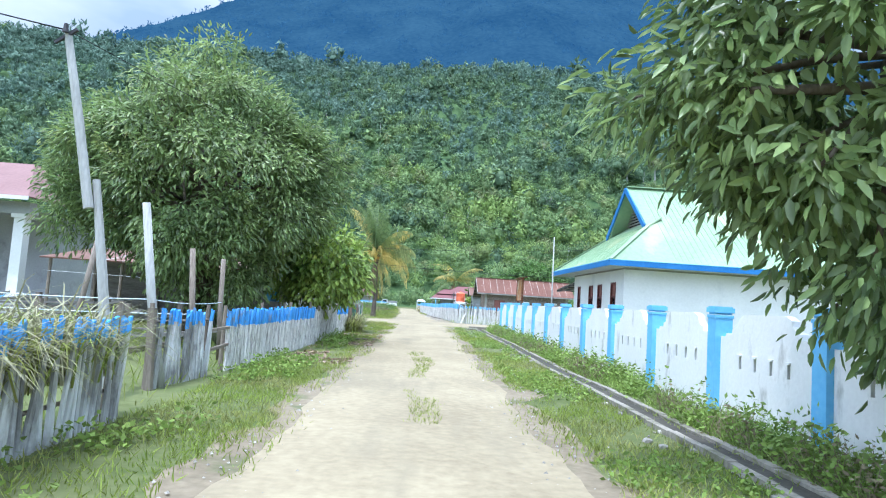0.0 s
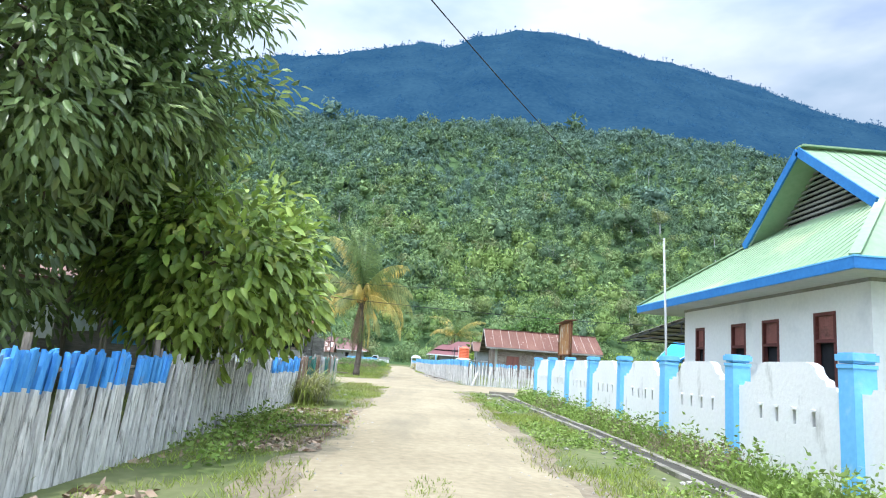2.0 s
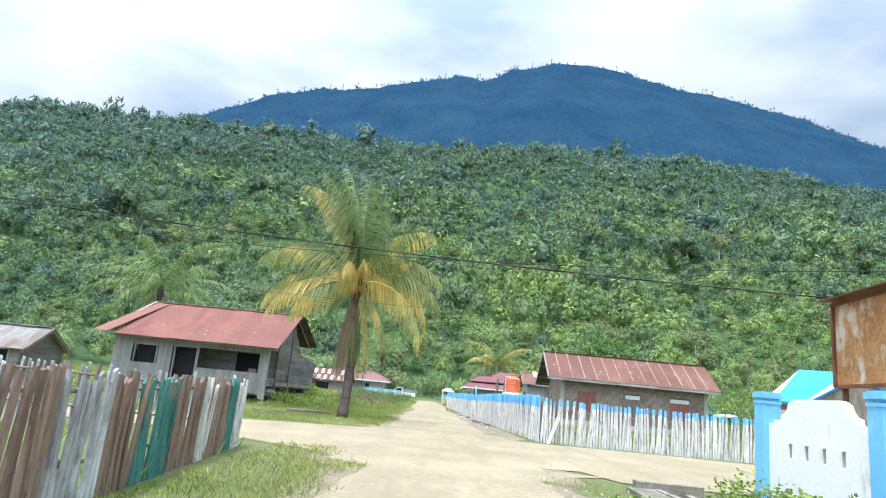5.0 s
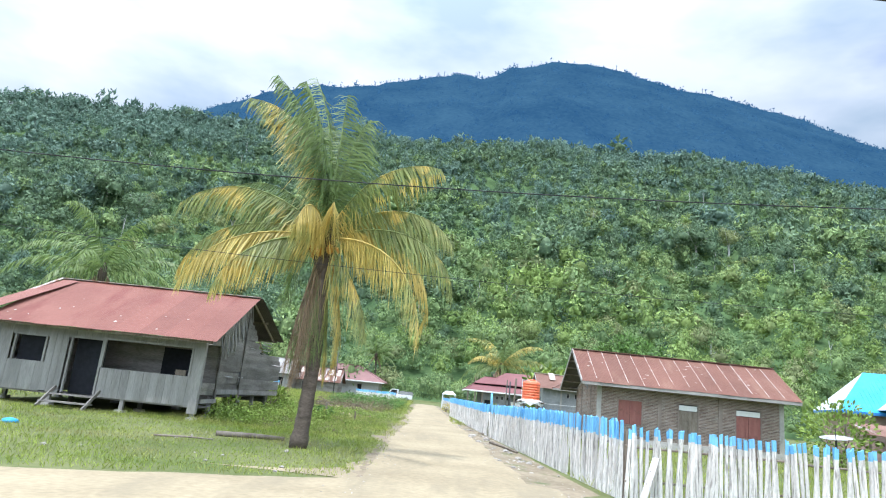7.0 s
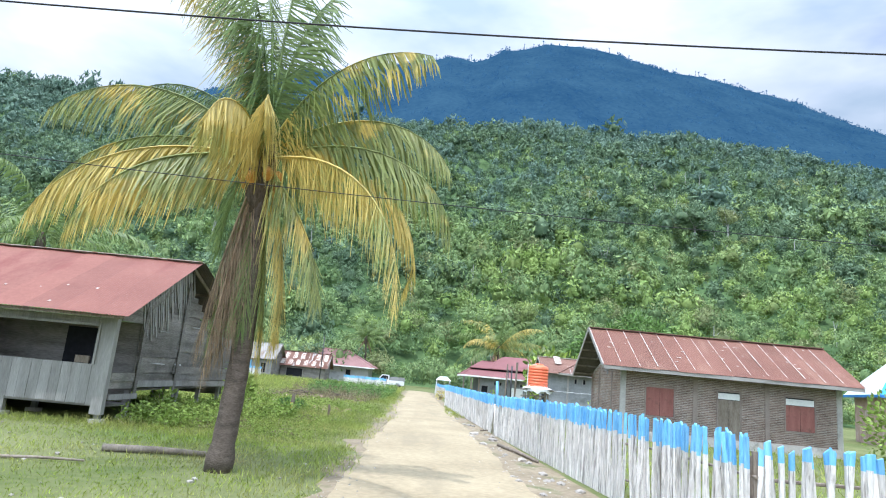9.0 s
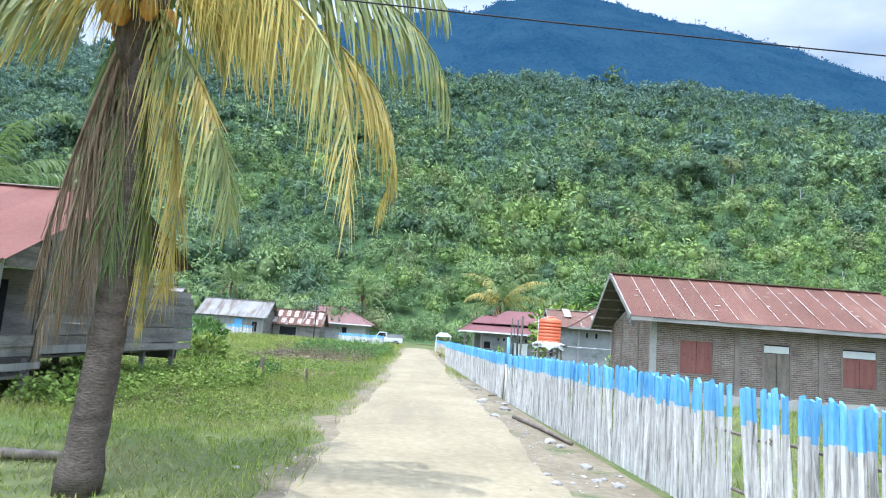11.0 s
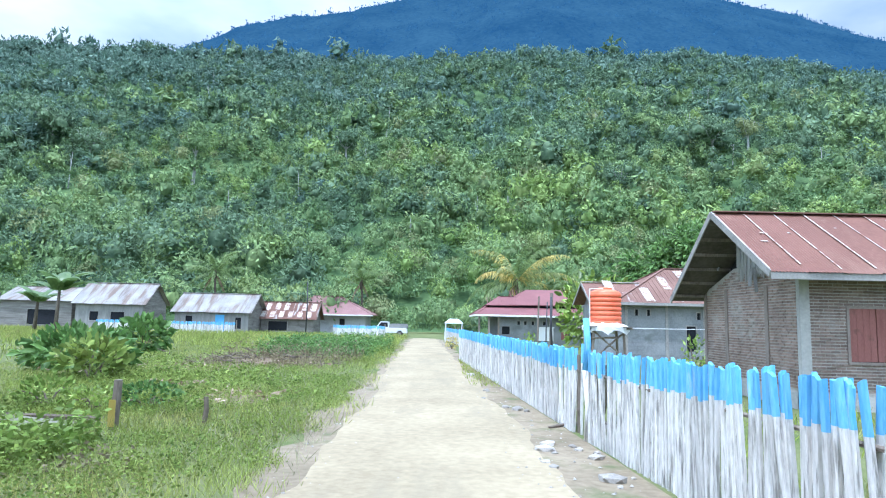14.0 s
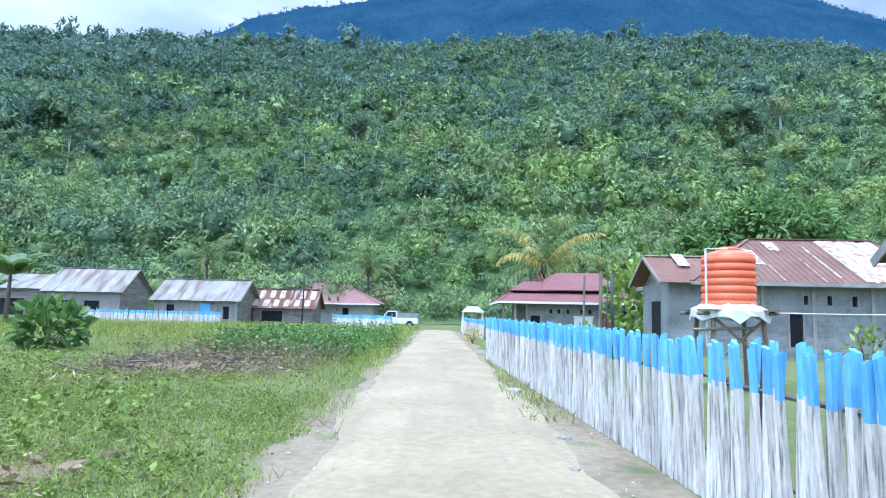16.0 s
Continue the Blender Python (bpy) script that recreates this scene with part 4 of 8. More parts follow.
    g.box(x0 - 0.03, x0, s - 0.03, n_, zs - 0.19, zs - 0.01).box(x0, xe, s - 0.03, s, zs - 0.19, zs - 0.01).box(x0, xe, n_, n_ + 0.03, zs - 0.19, zs - 0.01)
    part("fascia", g, M_FASCIA, b, "deep blue fascia board")
    g = Geo()
    g.box(x0 - 0.035, x0 + 0.02, s - 0.035, n_ + 0.03, zs - 0.01, zs + 0.015).box(x0, xe, s - 0.04, s + 0.02, zs - 0.01, zs + 0.015)
    part("eave_trim", g, M_BLUE, b)
    g = Geo()
    g.bar((gx - 0.14, gs - 0.05, gz - 0.04), (gx - 0.14, yr, zr - 0.09), 0.05, 0.20).bar((gx - 0.14, gn + 0.05, gz - 0.04), (gx - 0.14, yr, zr - 0.09), 0.05, 0.20)
    part("bargeboard", g, M_FASCIA, b, "deep blue bargeboard of the gablet")
    g = Geo()
    for i in range(14):
        z = gz + 0.08 + i * 0.12
        u = (z - gz) / (zr - gz)
        g.box(gx + 0.5, gx + 0.55, gs + (yr - gs) * u + 0.06, gn - (gn - yr) * u - 0.06, z, z + 0.05)
    part("gablet_slats", g, M_FRAME, b, "weathered slats in the gablet")
    # black triangle stands in for the shade behind the slats
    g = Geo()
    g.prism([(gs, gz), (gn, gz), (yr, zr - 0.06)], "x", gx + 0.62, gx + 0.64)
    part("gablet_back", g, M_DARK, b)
    g = Geo()
    g.box(x0, xe, s, n_, zs - 0.20, zs - 0.17)
    part("soffit", g, M_SOFFIT, b, "pale grey soffit boards")
    g = Geo()
    g.box(wx - 0.02, wx, wy0, wy1, 3.10, 3.17).box(wx, ex, wy0 - 0.02, wy0, 3.10, 3.17)
    part("cornice", g, M_FRAME, b)


white_building()


def canopy():
    """An open metal awning on a frame north of the white building."""
    c = thing("canopy", (15, 33, 0), "low open canopy of metal sheets on a thin dark steel frame", "canopy")
    x0, x1, y0, y1, zl, zh = 12.3, 24.0, 29.4, 35.6, 2.75, 3.2
    for k in range(9):
        g = Geo()
        a = x0 + (x1 - x0) * k / 9
        g.corrugated((a, y0, zh), ((x1 - x0) / 9 * 1.04, 0, 0), (0, y1 - y0, zl - zh))
        part("roof_sheet", g, M_GALV, c)
    for k in range(7):
        g = Geo()
        y = y0 + 0.1 + (y1 - y0 - 0.2) * k / 6
        z = zh + (zl - zh) * k / 6 - 0.05
        g.bar((x0, y, z), (x1, y, z), 0.05)
        part("purlin", g, M_STEEL, c)
    g = Geo()
    for k in range(5):
        x = x0 + 0.05 + (x1 - x0 - 0.1) * k / 4
        g.bar((x, y0, zh - 0.1), (x, y1, zl - 0.1), 0.05).bar((x, y0, zh - 0.5), (x, y1, zl - 0.12), 0.04)
        for j in range(4):
            y = y0 + (y1 - y0) * (j + 0.3) / 4.6
            g.bar((x, y, zh - 0.1 - (y - y0) * 0.07), (x, y, zh - 0.5 + (y - y0) * 0.0), 0.03)
    part("truss", g, M_STEEL, c)
    for x in (x0 + 2.6, x0 + 6.5, x1 - 0.1):
        for y in (y0 + 0.1, y1 - 1.2):
            g = Geo()
            g.tube([(x, y, 0), (x, y, 2.75)], 0.04, 8)
            part("post", g, M_POLE, c)


canopy()


# ---- brick house ----
def brick_field(x0, x1, z0, z1, holes, top=None):
    """Rows of bricks over a wall's outline, in a half bond, as boxes of along, height and depth; top gives the gable's height at a place."""
    out = []
    z, row = z0, 0
    while z < z1:
        a = x0 - (0.11 if row % 2 else 0)
        while a < x1:
            b0, b1 = max(a, x0), min(a + 0.205, x1)
            mid = (b0 + b1) / 2
            for h in holes:
                if h[2] < z + 0.055 and z < h[3]:
                    if b0 < h[0] < b1:
                        b1 = h[0]
                    elif b0 < h[1] < b1:
                        b0 = h[1]
            if b1 - b0 > 0.03 and not any(h[0] < b1 - 0.002 and b0 < h[1] - 0.002 and h[2] < z + 0.055 and z < h[3] for h in holes) and (top is None or z + 0.06 < top(mid)):
                out.append((b0, b1 - 0.005, z + rng.uniform(-0.003, 0.003), z + rng.uniform(0.044, 0.052), rng.uniform(0.004, 0.020)))
            a += 0.217
        z += 0.069
        row += 1
    return out


def brick_house():
    b = thing("brick_house", (16, 71, 0), "unplastered brown brick house with a red and bare zinc roof", "house")
    x0, x1, y0, y1, ze, zr, yr = 11.35, 20.55, 68.75, 73.9, 2.95, 4.66, 71.0
    wins = [(12.40, 13.56, 1.05, 2.20), (18.22, 19.42, 0.95, 2.30)]
    door = (15.40, 16.32, 0.05, 2.28)
    holes = [*wins, door]
    g = Geo()
    cuts = sorted({x0, x1} | {c for h in holes for c in h[:2]})
    for a, c in zip(cuts[:-1], cuts[1:]):
        h = [h for h in holes if h[0] - 1e-6 <= a and c <= h[1] + 1e-6]
        if h:
            g.box(a, c, y0, y0 + 0.12, 0, h[0][2]).box(a, c, y0, y0 + 0.12, h[0][3], ze)
        else:
            g.box(a, c, y0, y0 + 0.12, 0, ze)
    g.box(x1 - 0.12, x1, y0 + 0.12, y1, 0, ze).box(x0, x1, y1 - 0.12, y1, 0, 2.6)
    g.prism([(y0 + 0.12, 0), (y1 - 0.12, 0), (y1 - 0.12, 2.75), (yr + 0.9, 3.3), (yr - 0.9, 3.3), (y0 + 0.12, ze)], "x", x0, x0 + 0.12)
    part("wall", g, M_MORTAR, b)
    # bricks of the west wall one by one where the road passes nearest, the rest joined
    west = brick_field(y0 + 0.14, y1 - 0.1, 0.45, 3.3, [], lambda y: 3.25 - max(0, abs(y - yr) - 0.8) * 0.32)
    shapes = []
    for k in range(6):
        g = Geo()
        d = 0.006 + 0.003 * k
        g.box(-d, 0.02, 0, 0.205, 0, 0.049)
        shapes.append(g.mesh("brick", [M_BRICK]))
    near = [q for q in west if q[1] - q[0] > 0.18][:300]
    rest = [q for q in west if q not in near]
    wall_w = thing_part("west_wall", b)
    for a, c, z, zt, d in near:
        o = new("brick", shapes[rng.integers(6)])
        o.parent = wall_w
        o.location = Vector((x0, a, z)) - Vector(b.location)
    g = Geo()
    for a, c, z, zt, d in rest:
        g.box(x0 - d, x0 + 0.01, a, c, z, zt)
    tagged(part("bricks", g, M_BRICK, wall_w, "brown brick courses"), kind="stuff")
    g = Geo()
    for a, c, z, zt, d in brick_field(x0 + 0.2, x1 - 0.2, 0.4, ze - 0.1, [(h[0] - 0.02, h[1] + 0.02, h[2] - 0.02, h[3] + 0.02) for h in holes]):
        g.box(a, c, y0 - d, y0 + 0.01, z, zt)
    tagged(part("bricks", g, M_BRICK, b, "brown brick courses"), kind="stuff")
    for x, w in ((x0 - 0.02, 0.22), (14.35, 0.2), (17.35, 0.2), (x1 - 0.2, 0.22)):
        g = Geo()
        g.box(x, x + w, y0 - 0.035, y0 + 0.1, 0, ze - 0.01)
        part("pilaster", g, M_CONC if x < 12 or x > 20 else M_PILASTER, b, "grey concrete corner column" if x < 12 or x > 20 else "")
    for y in (y0 + 1.35, 72.3, y1 - 0.2):
        g = Geo()
        g.box(x0 - 0.03, x0 + 0.1, y, y + 0.16, 0, ze - 0.02 if y < 70 else 2.75)
        part("pilaster", g, M_PILASTER, b)
    g = Geo()
    g.box(x0 - 0.04, x1 + 0.04, y0 - 0.04, y0 + 0.14, 0.0, 0.36).box(x0 - 0.04, x0 + 0.14, y0, y1, 0.0, 0.36)
    part("plinth", g, M_CONC, b)
    window_south(b, *wins[0], y0, 2, M_REDWOOD)
    window_south(b, *wins[1], y0, 2, M_REDWOOD, True)
    w = window_south(b, *door, y0, 2, M_WOOD, True, "door")
    # roof
    rx0, rx1, ys, yn, zs, zn = 10.42, 21.15, 68.1, 74.05, 2.93, 2.52
    sheet_roof(b, (rx0, yr, zr), (rx1 - rx0, 0, 0), (0, ys - yr, zs - zr), 14, M_BROWNROOF, strips=M_GALVPLAIN)
    sheet_roof(b, (rx0, yr, zr), (rx1 - rx0, 0, 0), (0, yn - yr, zn - zr), 14, M_BROWNROOF)
    for k in range(26):
        u, x = rng.uniform(0.08, 0.95), rng.uniform(rx0 + 0.3, rx1 - 0.8)
        lx, ly, slope = rng.uniform(0.04, 0.42) * rng.random(), rng.uniform(0.01, 0.03), (zr - zs) / (yr - ys)
        y = yr + (ys - yr) * u
        g = Geo()
        g.slab([(x, y - ly, zr + (y - ly - yr) * slope + 0.03), (x + lx + 0.03, y - ly, zr + (y - ly - yr) * slope + 0.03), (x + lx, y + ly, zr + (y + ly - yr) * slope + 0.03), (x, y + ly, zr + (y + ly - yr) * slope + 0.03)], 0.006)
        part("bare_patch", g, M_GALVPLAIN, b, "bare zinc scratch")
    g = Geo()
    g.bar((rx0, yr, zr + 0.02), (rx1, yr, zr + 0.02), 0.30, 0.03)
    part("ridge_cap", g, M_RUST, b)
    g = Geo()
    g.bar((rx0 - 0.03, ys - 0.02, zs - 0.05), (rx0 - 0.03, yr, zr - 0.05), 0.03, 0.16)
    g.bar((rx0 - 0.03, yn, zn - 0.05), (rx0 - 0.03, yr, zr - 0.05), 0.03, 0.16)
    part("bargeboard", g, M_FRAME, b, "weathered grey bargeboard")
    g = Geo()
    g.box(rx0, rx1, ys, ys + 0.03, zs - 0.16, zs - 0.02)
    part("fascia", g, M_FRAME, b)
    for k in range(6):
        u = (k + 0.5) / 6
        for ye, zz in ((ys, zs), (yn, zn)):
            y, z = yr + (ye - yr) * u, zr + (zz - zr) * u - 0.07
            g = Geo()
            g.bar((rx0, y, z), (rx1, y, z), 0.06, 0.08)
            part("purlin", g, M_WOOD, b)
    # loose split-bamboo screen in the gable
    screen = thing_part("gable_screen", b)
    tagged(screen, "torn split-bamboo screen in the gable")
    k = 0
    y = yr - 2.0
    while y < yr + 2.1:
        roof = zr - 0.12 - (yr - y) * 0.58 if y < yr else zr - 0.12 - (y - yr) * 0.68
        low = 3.15 - rng.uniform(0, 0.28) if y < yr + 0.4 else 3.3
        if roof > low + 0.1 and not yr + 0.5 < y < yr + 1.6:
            g = Geo()
            g.bar((x0 - 0.1 + rng.uniform(-0.02, 0.02), y, low), (x0 - 0.08, y + rng.uniform(-0.03, 0.03), roof), 0.055, 0.02, up=(1, 0, 0))
            part("bamboo_slat", g, M_BAMBOO, screen)
        y += 0.062
        k += 1
    for a, c in (((x0 - 0.13, yr - 0.5, 3.2), (x0 - 0.2, yr - 0.75, 2.6)), ((x0 - 0.13, yr - 0.35, 3.2), (x0 - 0.22, yr - 0.45, 2.75))):
        g = Geo()
        g.bar(a, c, 0.08, 0.02)
        part("bamboo_slat", g, M_BAMBOO, screen)
    # added layer just below the sheets that makes their underside dark
    for ye, ze_ in ((ys, zs), (yn, zn)):
        g = Geo()
        g.slab([(rx0 + 0.02, yr, zr - 0.025), (rx1 - 0.02, yr, zr - 0.025), (rx1 - 0.02, ye, ze_ - 0.025), (rx0 + 0.02, ye, ze_ - 0.025)], 0.01)
        part("underlay", g, M_DARKZINC, b, "dark underside of the roof")
    # sheet inside the gable, its black colour in place of attic shade
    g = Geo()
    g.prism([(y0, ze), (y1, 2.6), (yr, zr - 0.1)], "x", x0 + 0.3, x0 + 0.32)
    part("attic_shade", g, M_DARK, b, "black sheet standing in for the attic's shade")
    g = Geo()
    g.tube([(14.55, y0 - 0.09, 2.84), (14.55, y0 - 0.09, 2.94)], [0.05, 0.02], 8)
    part("bulb", g, M_PLASTIC, b, "white lamp bulb under the eave")


brick_house()


# ---- wooden house on posts ----
def wooden_house():
    h = thing("wooden_house", (-7.6, 60, 0), "weathered grey board house on posts with a red zinc roof", "house")
    x0, x1, y0, y1, zf, ze, zr, yr = -11.35, -4.1, 57.0, 65.2, 0.45, 2.45, 4.45, 60.3
    porch = y0 + 1.3
    holes = [(-10.32, -9.35, 1.34, 2.14), (-8.46, -7.47, 0.45, 2.20), (-7.36, -4.52, 1.34, 2.24)]
    x = x0
    while x < x1 - 0.25:
        w = rng.uniform(0.2, 0.28)
        c = min(x + w, x1 - 0.25)
        segs = [(zf - rng.uniform(0, 0.06), ze)]
        for a, b_, lo, hi in holes:
            if x < b_ - 0.05 and c > a + 0.05:
                segs = [(zf - 0.03, lo), (hi, ze)] if lo > 0.5 else [(hi, ze)]
        for lo, hi in segs:
            g = Geo()
            g.box(x, c - 0.006, y0 - rng.uniform(0.0, 0.008), y0 + 0.025, lo, hi)
            part("board", g, M_PLANKV, h)
        x = c
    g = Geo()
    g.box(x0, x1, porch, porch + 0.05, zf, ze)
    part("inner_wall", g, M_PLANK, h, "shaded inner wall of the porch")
    for q in ((-6.0, -4.75, porch - 0.02, porch - 0.005, 1.0, 2.22), (-10.32, -9.35, y0 + 0.2, y0 + 0.22, 1.34, 2.14), (-8.46, -7.47, y0 + 0.3, y0 + 0.32, 0.45, 2.20)):
        g = Geo()
        g.box(*q)
        part("dark_opening", g, M_DARK, h)
    for a, b_, lo, hi in holes:
        g = Geo()
        g.box(a - 0.06, a, y0 - 0.03, y0 + 0.05, lo, hi).box(b_, b_ + 0.06, y0 - 0.03, y0 + 0.05, lo, hi).box(a - 0.06, b_ + 0.06, y0 - 0.03, y0 + 0.05, hi, hi + 0.06)
        part("window_frame" if lo > 0.5 else "door_frame", g, M_PLANKV, h)
    g = Geo()
    g.box(-4.95, -4.62, y0 - 0.01, y0 + 0.05, 1.35, 1.52)
    part("sill_block", g, M_WOOD, h, "brown box on the porch rail")
    # side of lapped planks: a low wall beside the porch, then the whole gable, warped outwards at the back
    z = 0.80
    while z < 4.15:
        hgt = rng.uniform(0.17, 0.25)
        lim0 = max(y0 + 0.12, 56.65 + max(0, z + hgt - 2.52) / 0.50)
        if 1.05 < z < 2.25:
            lim0 = porch
        lim1 = min(y1 - max(0, z - 1.9) * 0.55, yr + (4.25 - z - hgt) / 0.343, 63.3 - max(0, z - 2.3) * 1.7 + 9 * (z < 2.3))
        if lim1 - lim0 > 0.3:
            cuts = [lim0] + ([porch] if lim0 < porch - 0.2 else []) + [min(lim1 - 0.3, y0 + 3.7 + rng.uniform(-0.15, 0.15))] + [lim1]
            cuts = [c for i, c in enumerate(cuts) if i == 0 or c > cuts[i - 1] + 0.1]
            for a, c in zip(cuts[:-1], cuts[1:]):
                g = Geo()
                dx, tilt = rng.uniform(0, 0.035), rng.uniform(-0.035, 0.035)
                out = 0.32 * max(0, c - 63.2) / 2.0
                g.bar((x1 + dx + 0.32 * max(0, a - 63.2) / 2.0, a + 0.004, z + hgt / 2), (x1 + dx + out, c + rng.uniform(-0.03, 0.10), z + hgt / 2 + tilt), 0.024, hgt, up=(0, 0, 1))
                part("plank", g, M_PLANK, h)
        z += hgt * rng.uniform(0.95, 1.02)
    for a, c, w in (((x1 + 0.06, porch, 0.90), (x1 + 0.06, y1 - 1.9, 0.88), 0.16), ((x1 + 0.07, y0 + 0.1, 0.60), (x1 + 0.07, porch + 0.2, 0.60), 0.13)):
        g = Geo()
        g.bar(a, c, 0.04, w)
        part("skirting_plank", g, M_PLANKV, h, "pale skirting plank")
    for a, c, w in (((x1 + 0.07, porch + 0.05, 0.55), (x1 + 0.07, porch + 0.05, 2.9), 0.14), ((x1 + 0.08, y0 + 3.75, 0.5), (x1 + 0.08, y0 + 3.75, 3.9), 0.12)):
        g = Geo()
        g.bar(a, c, 0.14, 0.03)
        part("upright", g, M_PLANK, h)
    g = Geo()
    g.bar((x1 + 0.06, y0 + 1.5, 2.9), (x1 + 0.06, y0 + 2.6, 3.55), 0.025, 0.20)
    part("loose_plank", g, M_PLANK, h)
    for k in range(38):
        y = y0 + 1.1 + k * 0.075
        top = 2.52 + (y - 56.65) * 0.50
        g = Geo()
        g.bar((x1 + 0.06, y + 0.35 + rng.uniform(-0.1, 0.1), top - rng.uniform(0.8, 1.5)), (x1 + 0.07, y - 0.1, top - 0.08), 0.06, 0.012, up=(1, 0, 0))
        part("matting_strip", g, M_PLANKV, h, "grey woven strip of the gable matting")
    g = Geo()
    g.prism([(porch, 0.82), (64.9, 0.82), (64.9, 2.0), (63.0, 2.45), (61.4, 3.3), (yr + 0.1, zr - 0.15), (porch, 2.52 + (porch - 56.65) * 0.5 - 0.1)], "x", x1 - 0.05, x1 - 0.03)
    part("gable_lining", g, M_PLANK, h)
    # pale battens and torn strips nailed over the joints, and a small dark hole at the back
    for k in range(14):
        g = Geo()
        y, z = rng.uniform(porch + 0.3, 63.6), rng.uniform(1.0, 2.9)
        g.bar((x1 + 0.05, y, z), (x1 + 0.055, y + rng.uniform(0.3, 1.1), z + rng.uniform(-0.02, 0.02)), 0.012, rng.uniform(0.02, 0.06), up=(0, 0, 1))
        part("batten", g, M_STICKG, h, "pale weathered batten")
    g = Geo()
    g.box(x1 + 0.03, x1 + 0.045, 62.9, 63.15, 2.15, 2.5)
    part("hole", g, M_DARK, h)
    g = Geo()
    g.box(x0, x1, y1 - 0.03, y1, zf, 2.0).box(x0, x0 + 0.03, y0 + 0.03, y1 - 0.03, zf, 2.3).box(x0, x1 - 0.02, y0 + 0.03, porch + 0.05, zf - 0.08, zf - 0.03).box(x0, x1 - 0.02, porch + 0.05, y1 - 0.03, 0.72, 0.77)
    part("floor_and_back", g, M_PLANK, h)
    for x in (-11.2, -8.9, -6.5, -4.2):
        for y in (y0 + 0.08, y0 + 1.35, 61.4, 63.2, y1 - 0.1):
            g = Geo()
            g.box(x - 0.06, x + 0.06, y - 0.06, y + 0.06, 0, zf - 0.03 if y < porch else 0.73)
            p = part("post", g, M_PLANKV, h)
            g = Geo()
            g.box(x - 0.14, x + 0.14, y - 0.14, y + 0.14, 0, 0.09)
            part("footing", g, M_CONC, p)
    g = Geo()
    g.box(-4.35, -4.08, y0 - 0.05, y0 + 0.12, 0.2, ze)
    part("corner_post", g, M_PLANKV, h)
    g = Geo()
    for x in (-8.75, -7.3):
        g.bar((x, y0 - 0.75, 0.0), (x + 0.1, y0 - 0.08, 0.62), 0.05, 0.10)
    g.box(-8.8, -7.2, y0 - 0.62, y0 - 0.36, 0.16, 0.20).box(-8.7, -7.2, y0 - 0.35, y0 - 0.12, 0.38, 0.42)
    part("steps", g, M_PLANK, h, "rough plank steps")
    sheet_roof(h, (-11.3, yr, zr), (7.65, 0, 0), (0, 56.45 - yr, 2.52 - zr), 9, M_REDROOF)
    sheet_roof(h, (-11.3, yr, zr), (7.75, 0, 0), (0, 64.3 - yr, 3.08 - zr), 9, M_DARKZINC)
    for k in range(9):
        g = Geo()
        z = 2.0 + k * 0.11 + rng.uniform(-0.03, 0.03)
        g.bar((-4.0 + rng.uniform(-0.02, 0.05), 62.9, z + 0.05), (-4.0 + rng.uniform(-0.05, 0.15), 64.9 - k * 0.12 + rng.uniform(-0.35, 0.35), z + rng.uniform(-0.12, 0.08)), 0.03, rng.uniform(0.03, 0.09))
        part("loose_slat", g, M_PLANKV if k % 2 else M_PLANK, h)
    g = Geo()
    # slanting west edge of the roof, with a pale hip strip
    g.corrugated((-11.3, yr, zr), (-0.75, -4.0, -1.82), (0.75, -0.25, -0.06), amp=0.006)
    part("roof_sheet", g, M_REDROOF, h)
    g = Geo()
    g.bar((-11.35, yr, zr + 0.03), (-3.6, yr, zr + 0.03), 0.25, 0.02).bar((-11.3, yr - 0.1, zr + 0.02), (-12.0, 56.6, 2.60), 0.12, 0.02)
    part("ridge_cap", g, M_GALVPLAIN, h)
    for k in range(13):
        g = Geo()
        u, x = rng.uniform(0.25, 1.0) ** 0.7, rng.uniform(-11.0, -3.9)
        y, k0 = yr + (56.45 - yr) * u, (zr - 2.52) / (yr - 56.45)
        def on(dy):
            return zr + (y + dy - yr) * k0 + 0.022
        s = rng.uniform(0.018, 0.042)
        g.slab([(x - s, y - s, on(-s)), (x + s * 1.2, y - s * 1.3, on(-s * 1.3)), (x + s, y + s, on(s)), (x - s * 0.7, y + s * 1.2, on(s * 1.2))], 0.004)
        part("bare_patch", g, M_GALVPLAIN, h, "bare zinc patch")
    for y, z in ((yr, zr - 0.08), (58.4, 3.40), (56.6, 2.48), (62.3, 3.68), (64.1, 3.06)):
        g = Geo()
        g.bar((-11.3, y, z), (-3.75, y, z), 0.06, 0.08)
        part("purlin", g, M_WOOD, h)
    g = Geo()
    g.bar((-3.9, 56.6, 2.48), (-3.9, yr, zr - 0.1), 0.04, 0.1).bar((-3.9, 64.1, 3.04), (-3.9, yr, zr - 0.1), 0.04, 0.1)
    part("rafter", g, M_WOOD, h)
    return h


wooden_house()


